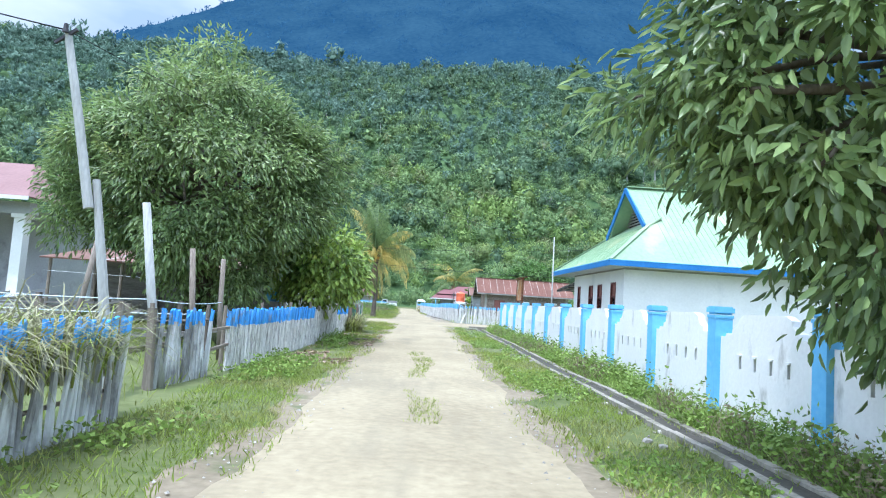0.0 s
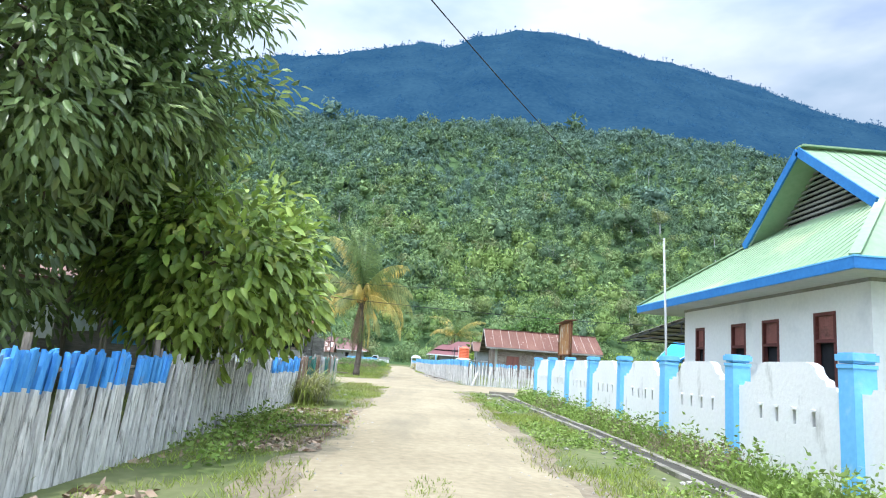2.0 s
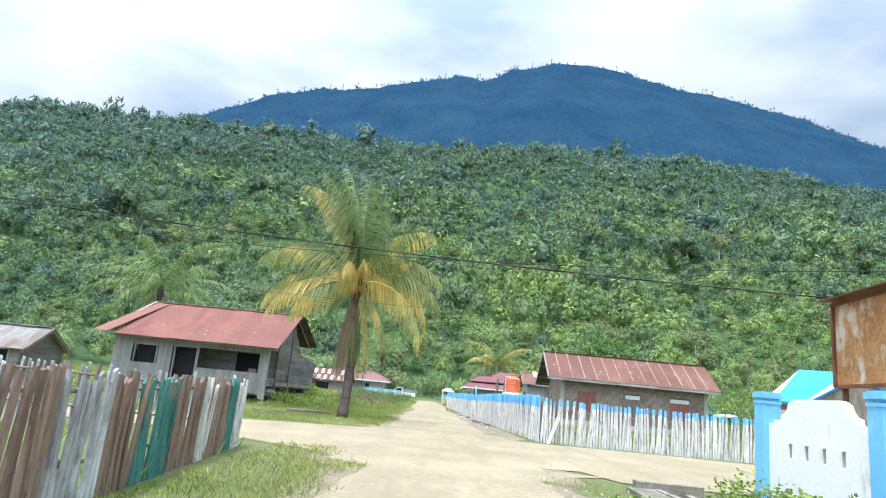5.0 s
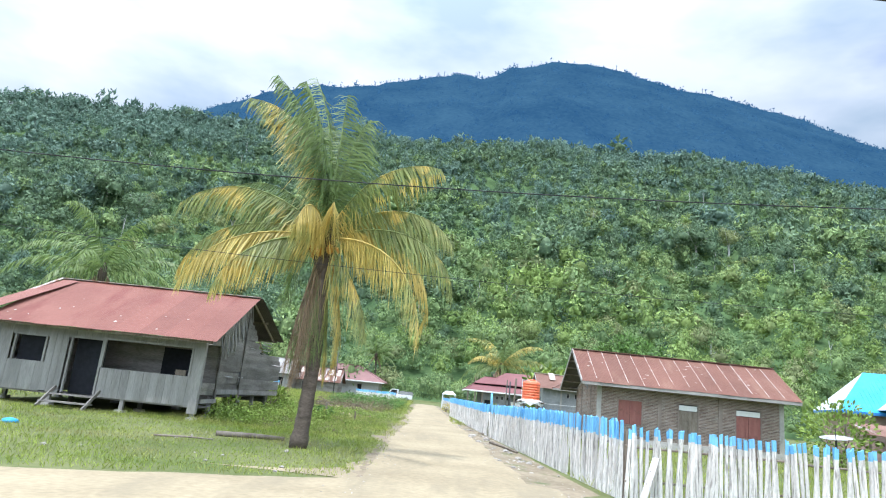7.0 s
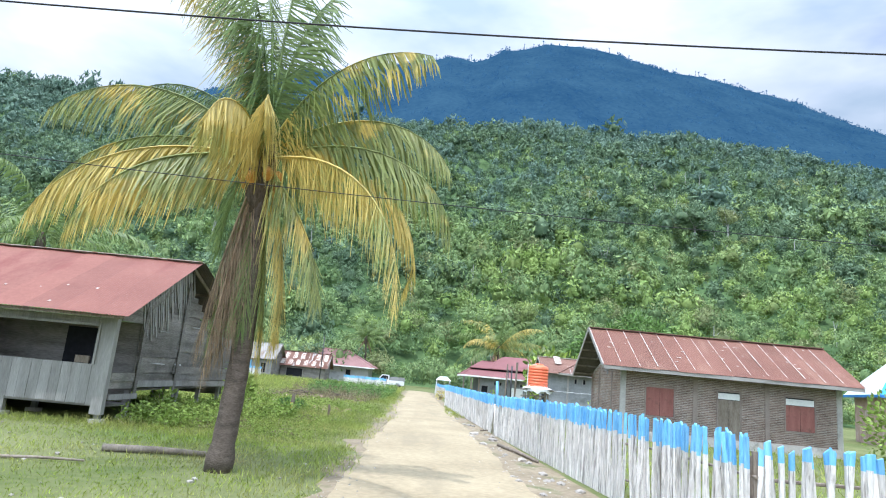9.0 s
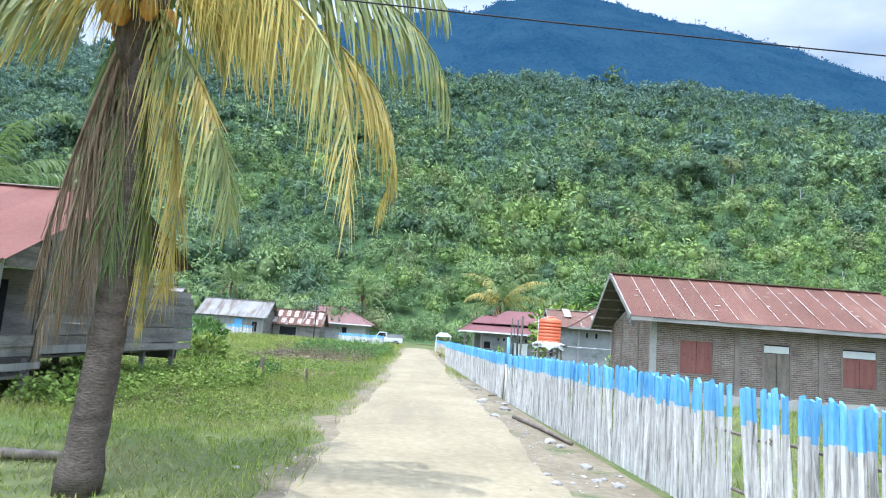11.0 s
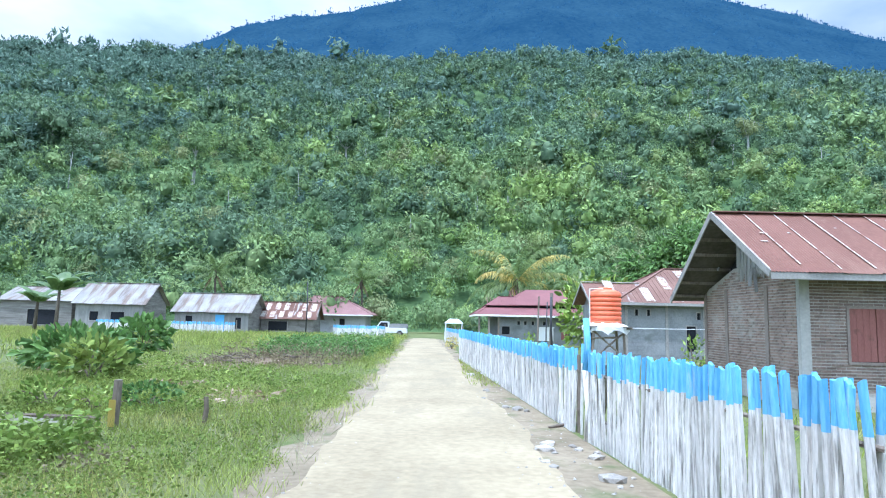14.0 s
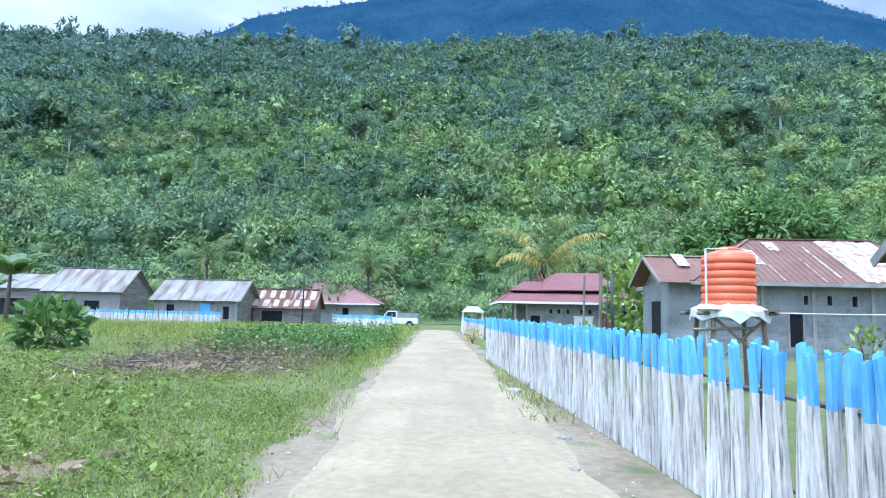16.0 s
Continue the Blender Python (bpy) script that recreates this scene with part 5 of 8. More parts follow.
# ---- fences ----
def picket_shapes(n, height, width, thick, top_mat, body_mat, blue, spread=0.06):
    """Split sticks: slightly bent flat bars with a cut top; blue is the painted height at the top."""
    out = []
    for k in range(n):
        g = Geo()
        h = height + rng.uniform(-spread, spread)
        w, t = width * rng.uniform(0.8, 1.15), thick * rng.uniform(0.8, 1.2)
        zb = h - max(0.02, blue + rng.uniform(-0.03, 0.03))
        bend = rng.uniform(-0.025, 0.025)
        zs = [-0.05, h * 0.4, zb, h]
        prev = None
        v = []
        for i, z in enumerate(zs):
            o = bend * math.sin(z / h * math.pi)
            tap = 1.0 - 0.12 * z / h
            cut = rng.uniform(-0.03, 0.03) if i == 3 else 0
            v += [(o - w / 2 * tap, -t / 2, z + cut), (o - w * 0.2, -t * 0.75, z), (o + w * 0.2, -t * 0.75, z), (o + w / 2 * tap, -t / 2, z - cut), (o + w / 2 * tap, t / 2, z - cut), (o - w / 2 * tap, t / 2, z + cut)]
        faces = [(i * 6 + j, i * 6 + (j + 1) % 6, i * 6 + (j + 1) % 6 + 6, i * 6 + j + 6) for i in range(3) for j in range(6)]
        g.add(v, faces + [(18, 19, 20, 21, 22, 23)])
        g.m = [0] * 12 + [1] * 7
        out.append(g.mesh("picket", [body_mat, top_mat]))
    return out


def fence(pts, spacing, shapes, label, skip=(), lean=0.0, jitter=0.03, rails=(0.38, 1.0), post_every=2.4, group="village fences", height=1.2, extra=None, gap=None, rise=None):
    """Pickets along a line of points, on two rails and posts. skip: stretches left open, in metres along the line."""
    pts = [Vector((*p, 0)) for p in pts]
    f = thing("picket_fence", pts[0], label, "fence", group)
    s_done = 0.0
    s = 0.0
    for a, b in zip(pts[:-1], pts[1:]):
        d, length = (b - a).normalized(), (b - a).length
        ang = math.atan2(d.y, d.x)
        while s < s_done + length:
            u = s - s_done
            if not any(lo < s < hi for lo, hi in skip):
                p = a + d * u
                o = new("picket", (extra(s) if extra else shapes)[rng.integers(len(shapes))])
                o.parent = f
                ln = lean(s) if callable(lean) else lean
                o.matrix_basis = (Matrix.Translation(p - pts[0] + Vector((-d.y, d.x, 0)) * rng.uniform(-0.015, 0.015)) @ Matrix.Rotation(ang, 4, "Z")
                                  @ Matrix.Rotation(ln + rng.normal() * jitter, 4, "Y") @ Matrix.Rotation(rng.normal() * 0.03, 4, "X") @ Matrix.Diagonal((rng.uniform(0.75, 1.45) if gap and gap(s) > 1.2 else 1, 1, rng.uniform(0.985, 1.015) * (rise(s) if rise else 1), 1)))
            s += spacing * rng.uniform(0.85, 1.15) * (gap(s) if gap else 1)
        side = Vector((-d.y, d.x, 0)) * 0.05
        for z in rails:
            k = max(1, int(length / 3))
            for i in range(k):
                g = Geo()
                g.tube([a + side + d * length * i / k + Vector((0, 0, z + rng.uniform(-0.03, 0.03))), a + side + d * length * (i + 1.02) / k + Vector((0, 0, z + rng.uniform(-0.03, 0.03)))], 0.022, 6)
                part("rail", g, M_WOOD, f)
        k = max(1, int(length / post_every))
        for i in range(k + 1):
            g = Geo()
            p = a + side * 1.9 + d * length * i / k
            g.tube([p + Vector((0, 0, -0.05)), p + Vector((rng.uniform(-0.03, 0.03), 0, height + rng.uniform(0, 0.15)))], [0.045, 0.035], 7)
            part("post", g, M_WOOD, f)
        s_done += length
    return f


def road_fence_x(y):
    return 6.95 - 0.083 * (y - 51)


W_PICK = picket_shapes(24, 1.31, 0.070, 0.03, M_STICKB, M_STICK, 0.31, 0.03)
E_PICK = picket_shapes(12, 1.38, 0.078, 0.035, M_STICKB, M_STICK, 0.18, 0.03)
N_PICK = picket_shapes(24, 1.43, 0.060, 0.03, M_STICKB, M_STICK, 0.33, 0.03)
fence([(road_fence_x(64.48), 64.48), (7.35, 49.2)], 0.065, N_PICK, "whitewashed split-stick fence with a light blue painted top along the road", skip=((11.68, 12.03),),
      gap=lambda s: 1.3 if s < 4.2 else 1.0, rise=lambda s: 0.93 + 0.10 * min(1.0, s / 9.0), jitter=0.04)
fence([(road_fence_x(83.5), 83.5), (road_fence_x(65.32), 65.32)], 0.063, W_PICK, "whitewashed split-stick fence with a light blue painted top beside the road")
fence([(7.42, 49.15), (30, 49.4)], 0.092, E_PICK, "whitewashed stick fence with blue tops along the side road", jitter=0.035)
# opening in the fence: a tall painted post, a lone stick and scrap boards behind
post = thing("gate_post", (road_fence_x(64.57) - 0.02, 64.57, 0), "tall crooked post with blue painted upper half at the fence opening", "post")
px, py = road_fence_x(64.57) - 0.02, 64.57
g = Geo()
g.tube([(px, py, -0.05), (px + 0.02, py, 0.5), (px - 0.02, py + 0.01, 1.05)], [0.055, 0.05, 0.05], 8)
part("shaft", g, M_STICK, post, "whitewashed lower shaft", True)
g = Geo()
g.tube([(px - 0.02, py + 0.01, 1.05), (px + 0.015, py, 1.45), (px - 0.01, py + 0.02, 1.83), (px - 0.01, py + 0.02, 1.84)], [0.051, 0.05, 0.046, 0.01], 8)
part("painted_top", g, M_STICKB, post, "blue painted top", True)
lone = new("picket", N_PICK[3])
lone.matrix_basis = Matrix.Translation((5.84, 65.13, 0)) @ Matrix.Rotation(-1.5, 4, "Z") @ Matrix.Rotation(0.05, 4, "Y")
tagged(lone, "single thin blue-topped stick standing in the fence opening", "stick")
for a, b, w, m, label in (((6.45, 66.72, 0.0), (6.52, 66.12, 1.05), 0.26, M_WOOD, "brown scrap board leaning behind the fence opening"), ((6.1, 65.95, 0.58), (6.15, 65.0, 0.60), 0.09, M_PLANK, "grey plank lying across the fence opening"),
                          ((6.35, 66.9, 0.05), (6.4, 65.4, 0.05), 0.12, M_PLANK, "weathered grey plank on the ground behind the fence"), ((6.8, 66.5, 0.0), (6.95, 65.9, 0.75), 0.2, M_PLANKV, "pale scrap board leaning behind the fence")):
    g = Geo()
    g.bar(a, b, w, 0.03)
    if label.startswith("grey plank"):
        g.bar((6.1, 65.85, 0.0), (6.1, 65.85, 0.58), 0.05, 0.05).bar((6.15, 65.1, 0.0), (6.15, 65.1, 0.6), 0.05, 0.05)
    solid("scrap_board", g, m, label, "board")
g = Geo()
g.bar((7.6, 48.75, 0.0), (7.95, 49.05, 0.85), 0.14, 0.03)
solid("leaning_board", g, M_STICK, "white board leaning against the fence corner", "board")

L_PICK = picket_shapes(12, 1.12, 0.060, 0.035, M_STICKBD, M_STICKG, 0.20)
L_PICKW = picket_shapes(16, 1.15, 0.070, 0.035, M_STICKBD, M_STICK, 0.31, 0.03)
L_GREY = picket_shapes(12, 1.12, 0.060, 0.035, M_STICKG, M_STICKG, 0.05, 0.1)
fence([(1.12, -3), (1.12, 5.9)], 0.085, L_PICK, "grey stick fence with faded blue tops and dry grass over it", jitter=0.05, lean=0.04)
fence([(0.55, 8.1), (0.75, 9.9)], 0.085, L_PICK, "short grey stick fence with blue tops by a gate gap", jitter=0.04)
fence([(0.8, 10.8), (1.15, 18)], 0.064, L_PICKW, "whitewashed stick fence with a bright blue band", jitter=0.035, lean=lambda s: 0.06 + 0.014 * s)
L_BARE = picket_shapes(12, 1.10, 0.066, 0.035, M_STICK, M_STICK, 0.05, 0.07)
fence([(1.15, 18.1), (1.06, 23.9)], 0.084, L_BARE, "unpainted grey-white leaning stick fence under the bush", jitter=0.05, lean=lambda s: 0.16 + 0.014 * s)
fence([(1.06, 24.0), (1.15, 26.5)], 0.082, L_PICKW, "whitewashed leaning sticks at the end of the blue-topped fence", jitter=0.05, lean=0.28)
gate = thing("gate_gap", (0.8, 8, 0), "dark wooden posts and rails in the fence gap", "gate")
for nm, a, b, w in (("post", (0.95, 5.95, -0.03), (1.0, 6.0, 1.25), 0.12), ("post", (0.55, 8.0, -0.03), (0.5, 8.0, 1.2), 0.1), ("rail", (0.75, 9.9, 0.45), (0.8, 10.85, 0.5), 0.05), ("rail", (0.75, 9.9, 0.8), (0.8, 10.85, 0.82), 0.05)):
    g = Geo()
    g.bar(a, b, w)
    part(nm, g, M_WOOD, gate)

PLANKS = {k: picket_shapes(6, 1.12, 0.07, 0.03, m, m, 0.05, 0.06) for k, m in (("teal", M_TEAL), ("brown", M_BROWNPL), ("grey", M_STICKG), ("white", M_STICK))}


def plank_mix(s):
    table = [(0.9, "grey"), (1.7, "teal"), (2.5, "brown"), (3.3, "teal"), (4.2, "brown"), (5.2, "grey"), (6.0, "brown"), (7.0, "teal"), (8.2, "brown"), (8.6, "white"), (9.6, "brown"), (10.2, "teal"), (11.2, "white")]
    return PLANKS[next((n for lim, n in table if s < lim), "grey")]


fence([(1.5, 28.6), (1.15, 33), (0.6, 39.3)], 0.080, PLANKS["grey"], "patchwork fence of teal, brown and grey salvaged slats", jitter=0.03, extra=plank_mix, height=1.1)
fence([(1.2, 26.6), (1.45, 28.55)], 0.08, PLANKS["brown"], "short run of brown and teal slats behind dry grass", jitter=0.04, extra=lambda s: PLANKS["brown" if s < 0.7 or s > 1.6 else "teal"], height=1.1)
fence([(0.5, 39.4), (-16, 40.6)], 0.11, L_GREY, "weathered grey stick fence along the side road", jitter=0.05)


# ---- palms ----
def frond_geo(root, azim, elev, length, droop, hang, leaflet=0.72, pairs=58, curl=0.0):
    """A palm frond: a drooping midrib with leaflets on both sides. hang: how far the leaflets fall straight down."""
    a, e = radians(azim), radians(elev)
    pts, p = [], np.array(root, float)
    seg = 14
    for i in range(seg + 1):
        pts.append(p.copy())
        d = np.array([math.cos(e) * math.cos(a), math.cos(e) * math.sin(a), math.sin(e)])
        p = p + d * length / seg
        e -= radians(droop) / seg * (0.5 + 1.0 * i / seg)
        a += radians(curl) / seg
    pts = np.array(pts)
    u = np.linspace(0.10, 0.995, pairs)
    idx = u * seg
    i0 = np.minimum(idx.astype(int), seg - 1)
    fr = (idx - i0)[:, None]
    base = pts[i0] * (1 - fr) + pts[i0 + 1] * fr
    tang = unit(pts[i0 + 1] - pts[i0])
    side = unit(np.cross(tang, (0, 0, 1)) + 1e-6)
    ln = leaflet * (0.55 + 0.65 * np.sin(np.clip(u * 1.05, 0, 1) * math.pi) ** 0.6) * (1 - 0.35 * u)
    arr = []
    for s in (1, -1):
        ax = unit(side * s * (1 - hang * 0.75) + tang * 0.55 + np.array([0, 0, -1.0]) * (hang * (0.9 + 0.5 * rng.random((pairs, 1))) - 0.05) + rng.normal(size=(pairs, 3)) * 0.11)
        half = ln * rng.uniform(0.72, 1.15, pairs)
        first = base + ax * half[:, None] * 0.55
        ax2 = unit(ax + np.array([0, 0, -1.0]) * (0.35 + hang * 0.6))
        w = (3.3 * rng.uniform(0.75, 1.2, (pairs, 1))) / pairs
        sd = unit(np.cross(ax, tang) * 0.35 + tang)
        v = np.stack([base - sd * w / 2, base + sd * w / 2, first + sd * w * 0.5, first - sd * w * 0.5], 1)
        tip = first + ax2 * half[:, None] * 0.5
        v2 = np.stack([first - sd * w * 0.5, first + sd * w * 0.5, tip + sd * w * 0.12, tip - sd * w * 0.12], 1)
        arr += [(v.reshape(-1, 3), np.arange(pairs * 4).reshape(-1, 4)), (v2.reshape(-1, 3), np.arange(pairs * 4).reshape(-1, 4))]
    # midrib
    rv, rq = [], []
    for i in range(seg):
        r0, r1 = 0.035 * (1 - i / seg) + 0.006, 0.035 * (1 - (i + 1) / seg) + 0.006
        t = unit((pts[i + 1] - pts[i])[None])[0]
        sd = np.cross(t, (0, 0, 1))
        sd = sd / max(np.linalg.norm(sd), 1e-6)
        up = np.cross(sd, t)
        o = len(rv)
        rv += [pts[i] - sd * r0, pts[i] + sd * r0, pts[i] + up * r0, pts[i + 1] - sd * r1, pts[i + 1] + sd * r1, pts[i + 1] + up * r1]
        rq += [(o, o + 1, o + 4, o + 3), (o + 1, o + 2, o + 5, o + 4), (o + 2, o, o + 3, o + 5)]
    arr.append((np.array(rv), np.array(rq)))
    return joined(arr)


def palm(at, trunk_top, fronds, label, trunk_r=0.15, nuts=True, pairs=64, leaflet=0.95):
    """fronds: rows of azimuth, elevation, length, droop, hang and material."""
    t = thing("coconut_palm", at, label, "palm tree", "palms")
    a, b = Vector(at), Vector(trunk_top)
    pts, rad = [], []
    for i in range(25):
        u = i / 24
        pts.append(a.lerp(b, u) + Vector((0.10 * math.sin(u * 3.1), 0.05 * math.sin(u * 4), -0.05 if i == 0 else 0)))
        rad.append(trunk_r * (1.25 - 0.45 * u + (0.2 if u < 0.05 else 0)) * (1.0 + (0.07 if i % 2 else 0)))
    g = Geo()
    g.tube(pts, rad, 12)
    part("trunk", g, M_PALMBARK, t, "grey ringed trunk", True)
    g = Geo()
    g.tube([b + Vector((0, 0, z)) for z in (-1.0, -0.75, -0.35, 0.0, 0.3, 0.55)], [trunk_r * k for k in (0.85, 1.3, 1.75, 1.7, 1.1, 0.4)], 11)
    part("leaf_sheath", g, M_SHEATH, t, "dark fibrous leaf sheaths under the crown", True)
    for az, el, ln, dr, hg, m in fronds:
        leaf_object("frond", frond_geo(b, az, el, ln, dr, hg, leaflet, pairs), m, t)
    if nuts:
        for k in range(7):
            g = Geo()
            az = k * 0.9
            c = b + Vector((math.cos(az) * 0.30, math.sin(az) * 0.30, -0.30 - 0.10 * (k % 2)))
            g.tube([c + Vector((0, 0, 0.13)), c + Vector((0, 0, 0.08)), c, c - Vector((0, 0, 0.09)), c - Vector((0, 0, 0.13))], [0.02, 0.08, 0.105, 0.075, 0.02], 9)
            part("coconut", g, M_HUSK, t, "orange coconut", True)
    return t


Y_, G_, B_, M_ = M_FRONDY, M_FROND, M_FRONDB, M_FRONDM
palm((0.34, 52.3, 0), (0.28, 52.35, 5.25), [
    (176, 88, 5.2, 92, 0.90, M_), (150, 88, 5.1, 34, 0.7, G_), (100, 87, 4.7, 24, 0.6, G_), (205, 85, 4.7, 54, 0.8, G_), (170, 84, 4.8, 70, 0.88, Y_), (235, 86, 4.2, 46, 0.8, G_), (60, 86, 4.1, 34, 0.65, G_),
    (180, 44, 4.5, 98, 0.95, M_), (166, 56, 4.0, 100, 0.9, G_), (186, 18, 4.3, 104, 0.96, M_), (203, 4, 4.0, 82, 0.98, Y_), (222, -6, 3.5, 74, 0.98, M_), (262, 44, 2.5, 132, 0.98, Y_), (285, 52, 2.3, 124, 0.98, Y_),
    (352, 70, 3.9, 94, 0.95, M_), (5, 46, 3.9, 118, 0.95, M_), (358, 24, 4.2, 116, 0.96, M_), (324, -1, 4.8, 100, 0.95, Y_), (343, -45, 2.9, 40, 0.70, M_), (24, 19, 4.5, 149, 0.90, Y_),
    (140, 40, 3.8, 100, 0.85, G_), (85, 50, 3.6, 100, 0.8, G_), (120, 14, 3.7, 106, 0.85, G_),
    (205, -82, 3.6, 6, 0.95, B_), (232, -80, 3.8, 6, 0.95, B_), (262, -84, 3.2, 4, 0.95, B_), (188, -80, 3.3, 6, 0.95, G_), (358, -66, 3.3, 35, 0.72, Y_), (5, -80, 3.6, 8, 0.95, M_), (150, -82, 3.5, 6, 0.95, B_), (80, -82, 3.3, 6, 0.95, B_), (305, -84, 3.0, 4, 0.95, G_), (215, -76, 3.4, 10, 0.95, B_), (45, -80, 3.2, 6, 0.95, G_),
], "coconut palm with yellowing fronds on the grass corner", trunk_r=0.15, pairs=92, leaflet=1.15)


def plain_palm(at, height, size, n, label, dead=2, leaflet=0.7, yellow=False):
    rows = []
    for k in range(n):
        el = 75 - 85 * (k / n) + rng.uniform(-8, 8)
        rows.append((k * 137.5 + rng.uniform(-10, 10), el, size * rng.uniform(0.85, 1.1), rng.uniform(70, 105), rng.uniform(0.45, 0.7), (Y_ if k % 7 == 5 else M_ if k % 3 == 1 else G_) if yellow else G_))
    for k in range(dead):
        rows.append((k * 170 + 40, -50, size * 0.7, 35, 0.9, B_))
    return palm(at, (at[0] + rng.uniform(-0.4, 0.4), at[1], at[2] + height), rows, label, 0.15, False, 34, leaflet)


plain_palm((-18.6, 75, 0), 6.9, 6.0, 18, "young coconut palm behind the wooden house", leaflet=1.0)
plain_palm((-26, 135, 0), 7.0, 4.6, 15, "coconut palm behind the far houses")
plain_palm((-7.5, 137, 0), 6.4, 4.0, 14, "coconut palm at the end of the village")
plain_palm((10.3, 118, 0), 5.6, 6.2, 22, "coconut palm with yellowing fronds behind the maroon-roofed house", leaflet=1.1, yellow=True)
plain_palm((15.3, 120, 0), 5.2, 4.3, 14, "low coconut palm behind the maroon-roofed house")
plain_palm((40, 72, 0), 16.0, 3.6, 12, "tall slender palm above the slope")


# ---- trees ----
def limb_tree(name, at, height, crown, clumps, leaves, leaf_len, leaf_w, material, label, droop=0.5, trunk_r=0.22, forks=7, spread=0.55, category="tree"):
    """A trunk with limbs to leafy clumps spread over an uneven crown. crown: centre and radii."""
    t = thing(name, at, label, category, "trees")
    c, r = np.array(crown[0]), np.array(crown[1])
    d = unit(rng.normal(size=(clumps, 3)) + (0, 0, 0.1))
    rad = rng.uniform(0.55, 1.0, (clumps, 1)) ** 0.6
    lobes = 1 + 0.16 * np.sin(d[:, :1] * 5 + 1) + 0.12 * np.sin(d[:, 1:2] * 7 + d[:, 2:] * 4)
    cent = c + d * r * rad * lobes
    g = Geo()
    a = Vector(at)
    top = Vector((at[0] + 0.2, at[1], at[2] + height * 0.42))
    g.tube([a - Vector((0, 0, 0.05)), a.lerp(top, 0.5) + Vector((0.08, 0.05, 0)), top], [trunk_r * 1.3, trunk_r, trunk_r * 0.8], 10)
    for k in range(forks):
        e = Vector(cent[k])
        m = top.lerp(e, 0.5) + Vector((0, 0, 0.3))
        g.tube([top - Vector((0, 0, 0.3)), m, e], [trunk_r * 0.55, trunk_r * 0.33, 0.03], 7)
    for k in range(forks, min(clumps, forks * 5)):
        e = Vector(cent[k])
        s = top.lerp(Vector(cent[k % forks]), 0.6)
        g.tube([s, s.lerp(e, 0.6) + Vector((0, 0, 0.15)), e], [trunk_r * 0.25, 0.04, 0.015], 5)
    part("trunk", g, M_BARK, t, "", True)
    pick = rng.integers(0, clumps, leaves)
    out = unit(rng.normal(size=(leaves, 3)))
    pos = cent[pick] + out * rng.uniform(0.1, 1.0, (leaves, 1)) * spread
    axis = unit(out * 0.7 + d[pick] * 0.5 + rng.normal(size=(leaves, 3)) * 0.35 - np.array([0, 0, droop]))
    facing = unit(d[pick] * 0.8 + (-0.1, -0.2, 0.6) + rng.normal(size=(leaves, 3)) * 0.35)
    leaf_object("crown", oval_arrays(pos, axis, leaf_len * rng.uniform(0.7, 1.2, leaves), leaf_w * rng.uniform(0.8, 1.15, leaves), 0.12, facing), material, t)
    return t


limb_tree("mango_tree", (-2.4, 17.6, 0), 9.0, ((-2.3, 17.6, 4.75), (4.25, 3.7, 3.3)), 470, 64000, 0.20, 0.066, M_MANGO, "large dense dark green mango tree behind the stick fence", 0.5, 0.32, 9, 0.66)
limb_tree("mango_tree", (10.6, 3.9, 0), 8.0, ((9.1, 3.9, 4.3), (2.7, 1.5, 3.0)), 200, 21000, 0.21, 0.07, M_MANGO, "leafy mango tree overhanging the white wall", 0.5, 0.24, 8, 0.55)
limb_tree("mango_tree", (22.5, 101.5, 0), 8.5, ((22.0, 101.5, 5.6), (5.2, 3.2, 3.0)), 150, 9000, 0.50, 0.20, M_SHRUB, "dark green spreading tree behind the block house", 0.4, 0.25, 8, 0.9)
limb_tree("broadleaf_tree", (0.4, 20.6, 0), 3.8, ((1.0, 20.5, 2.45), (1.7, 2.3, 1.25)), 130, 8500, 0.225, 0.105, M_BROAD, "bushy light green tree with large leaves over the fence", 0.55, 0.10, 7, 0.58)


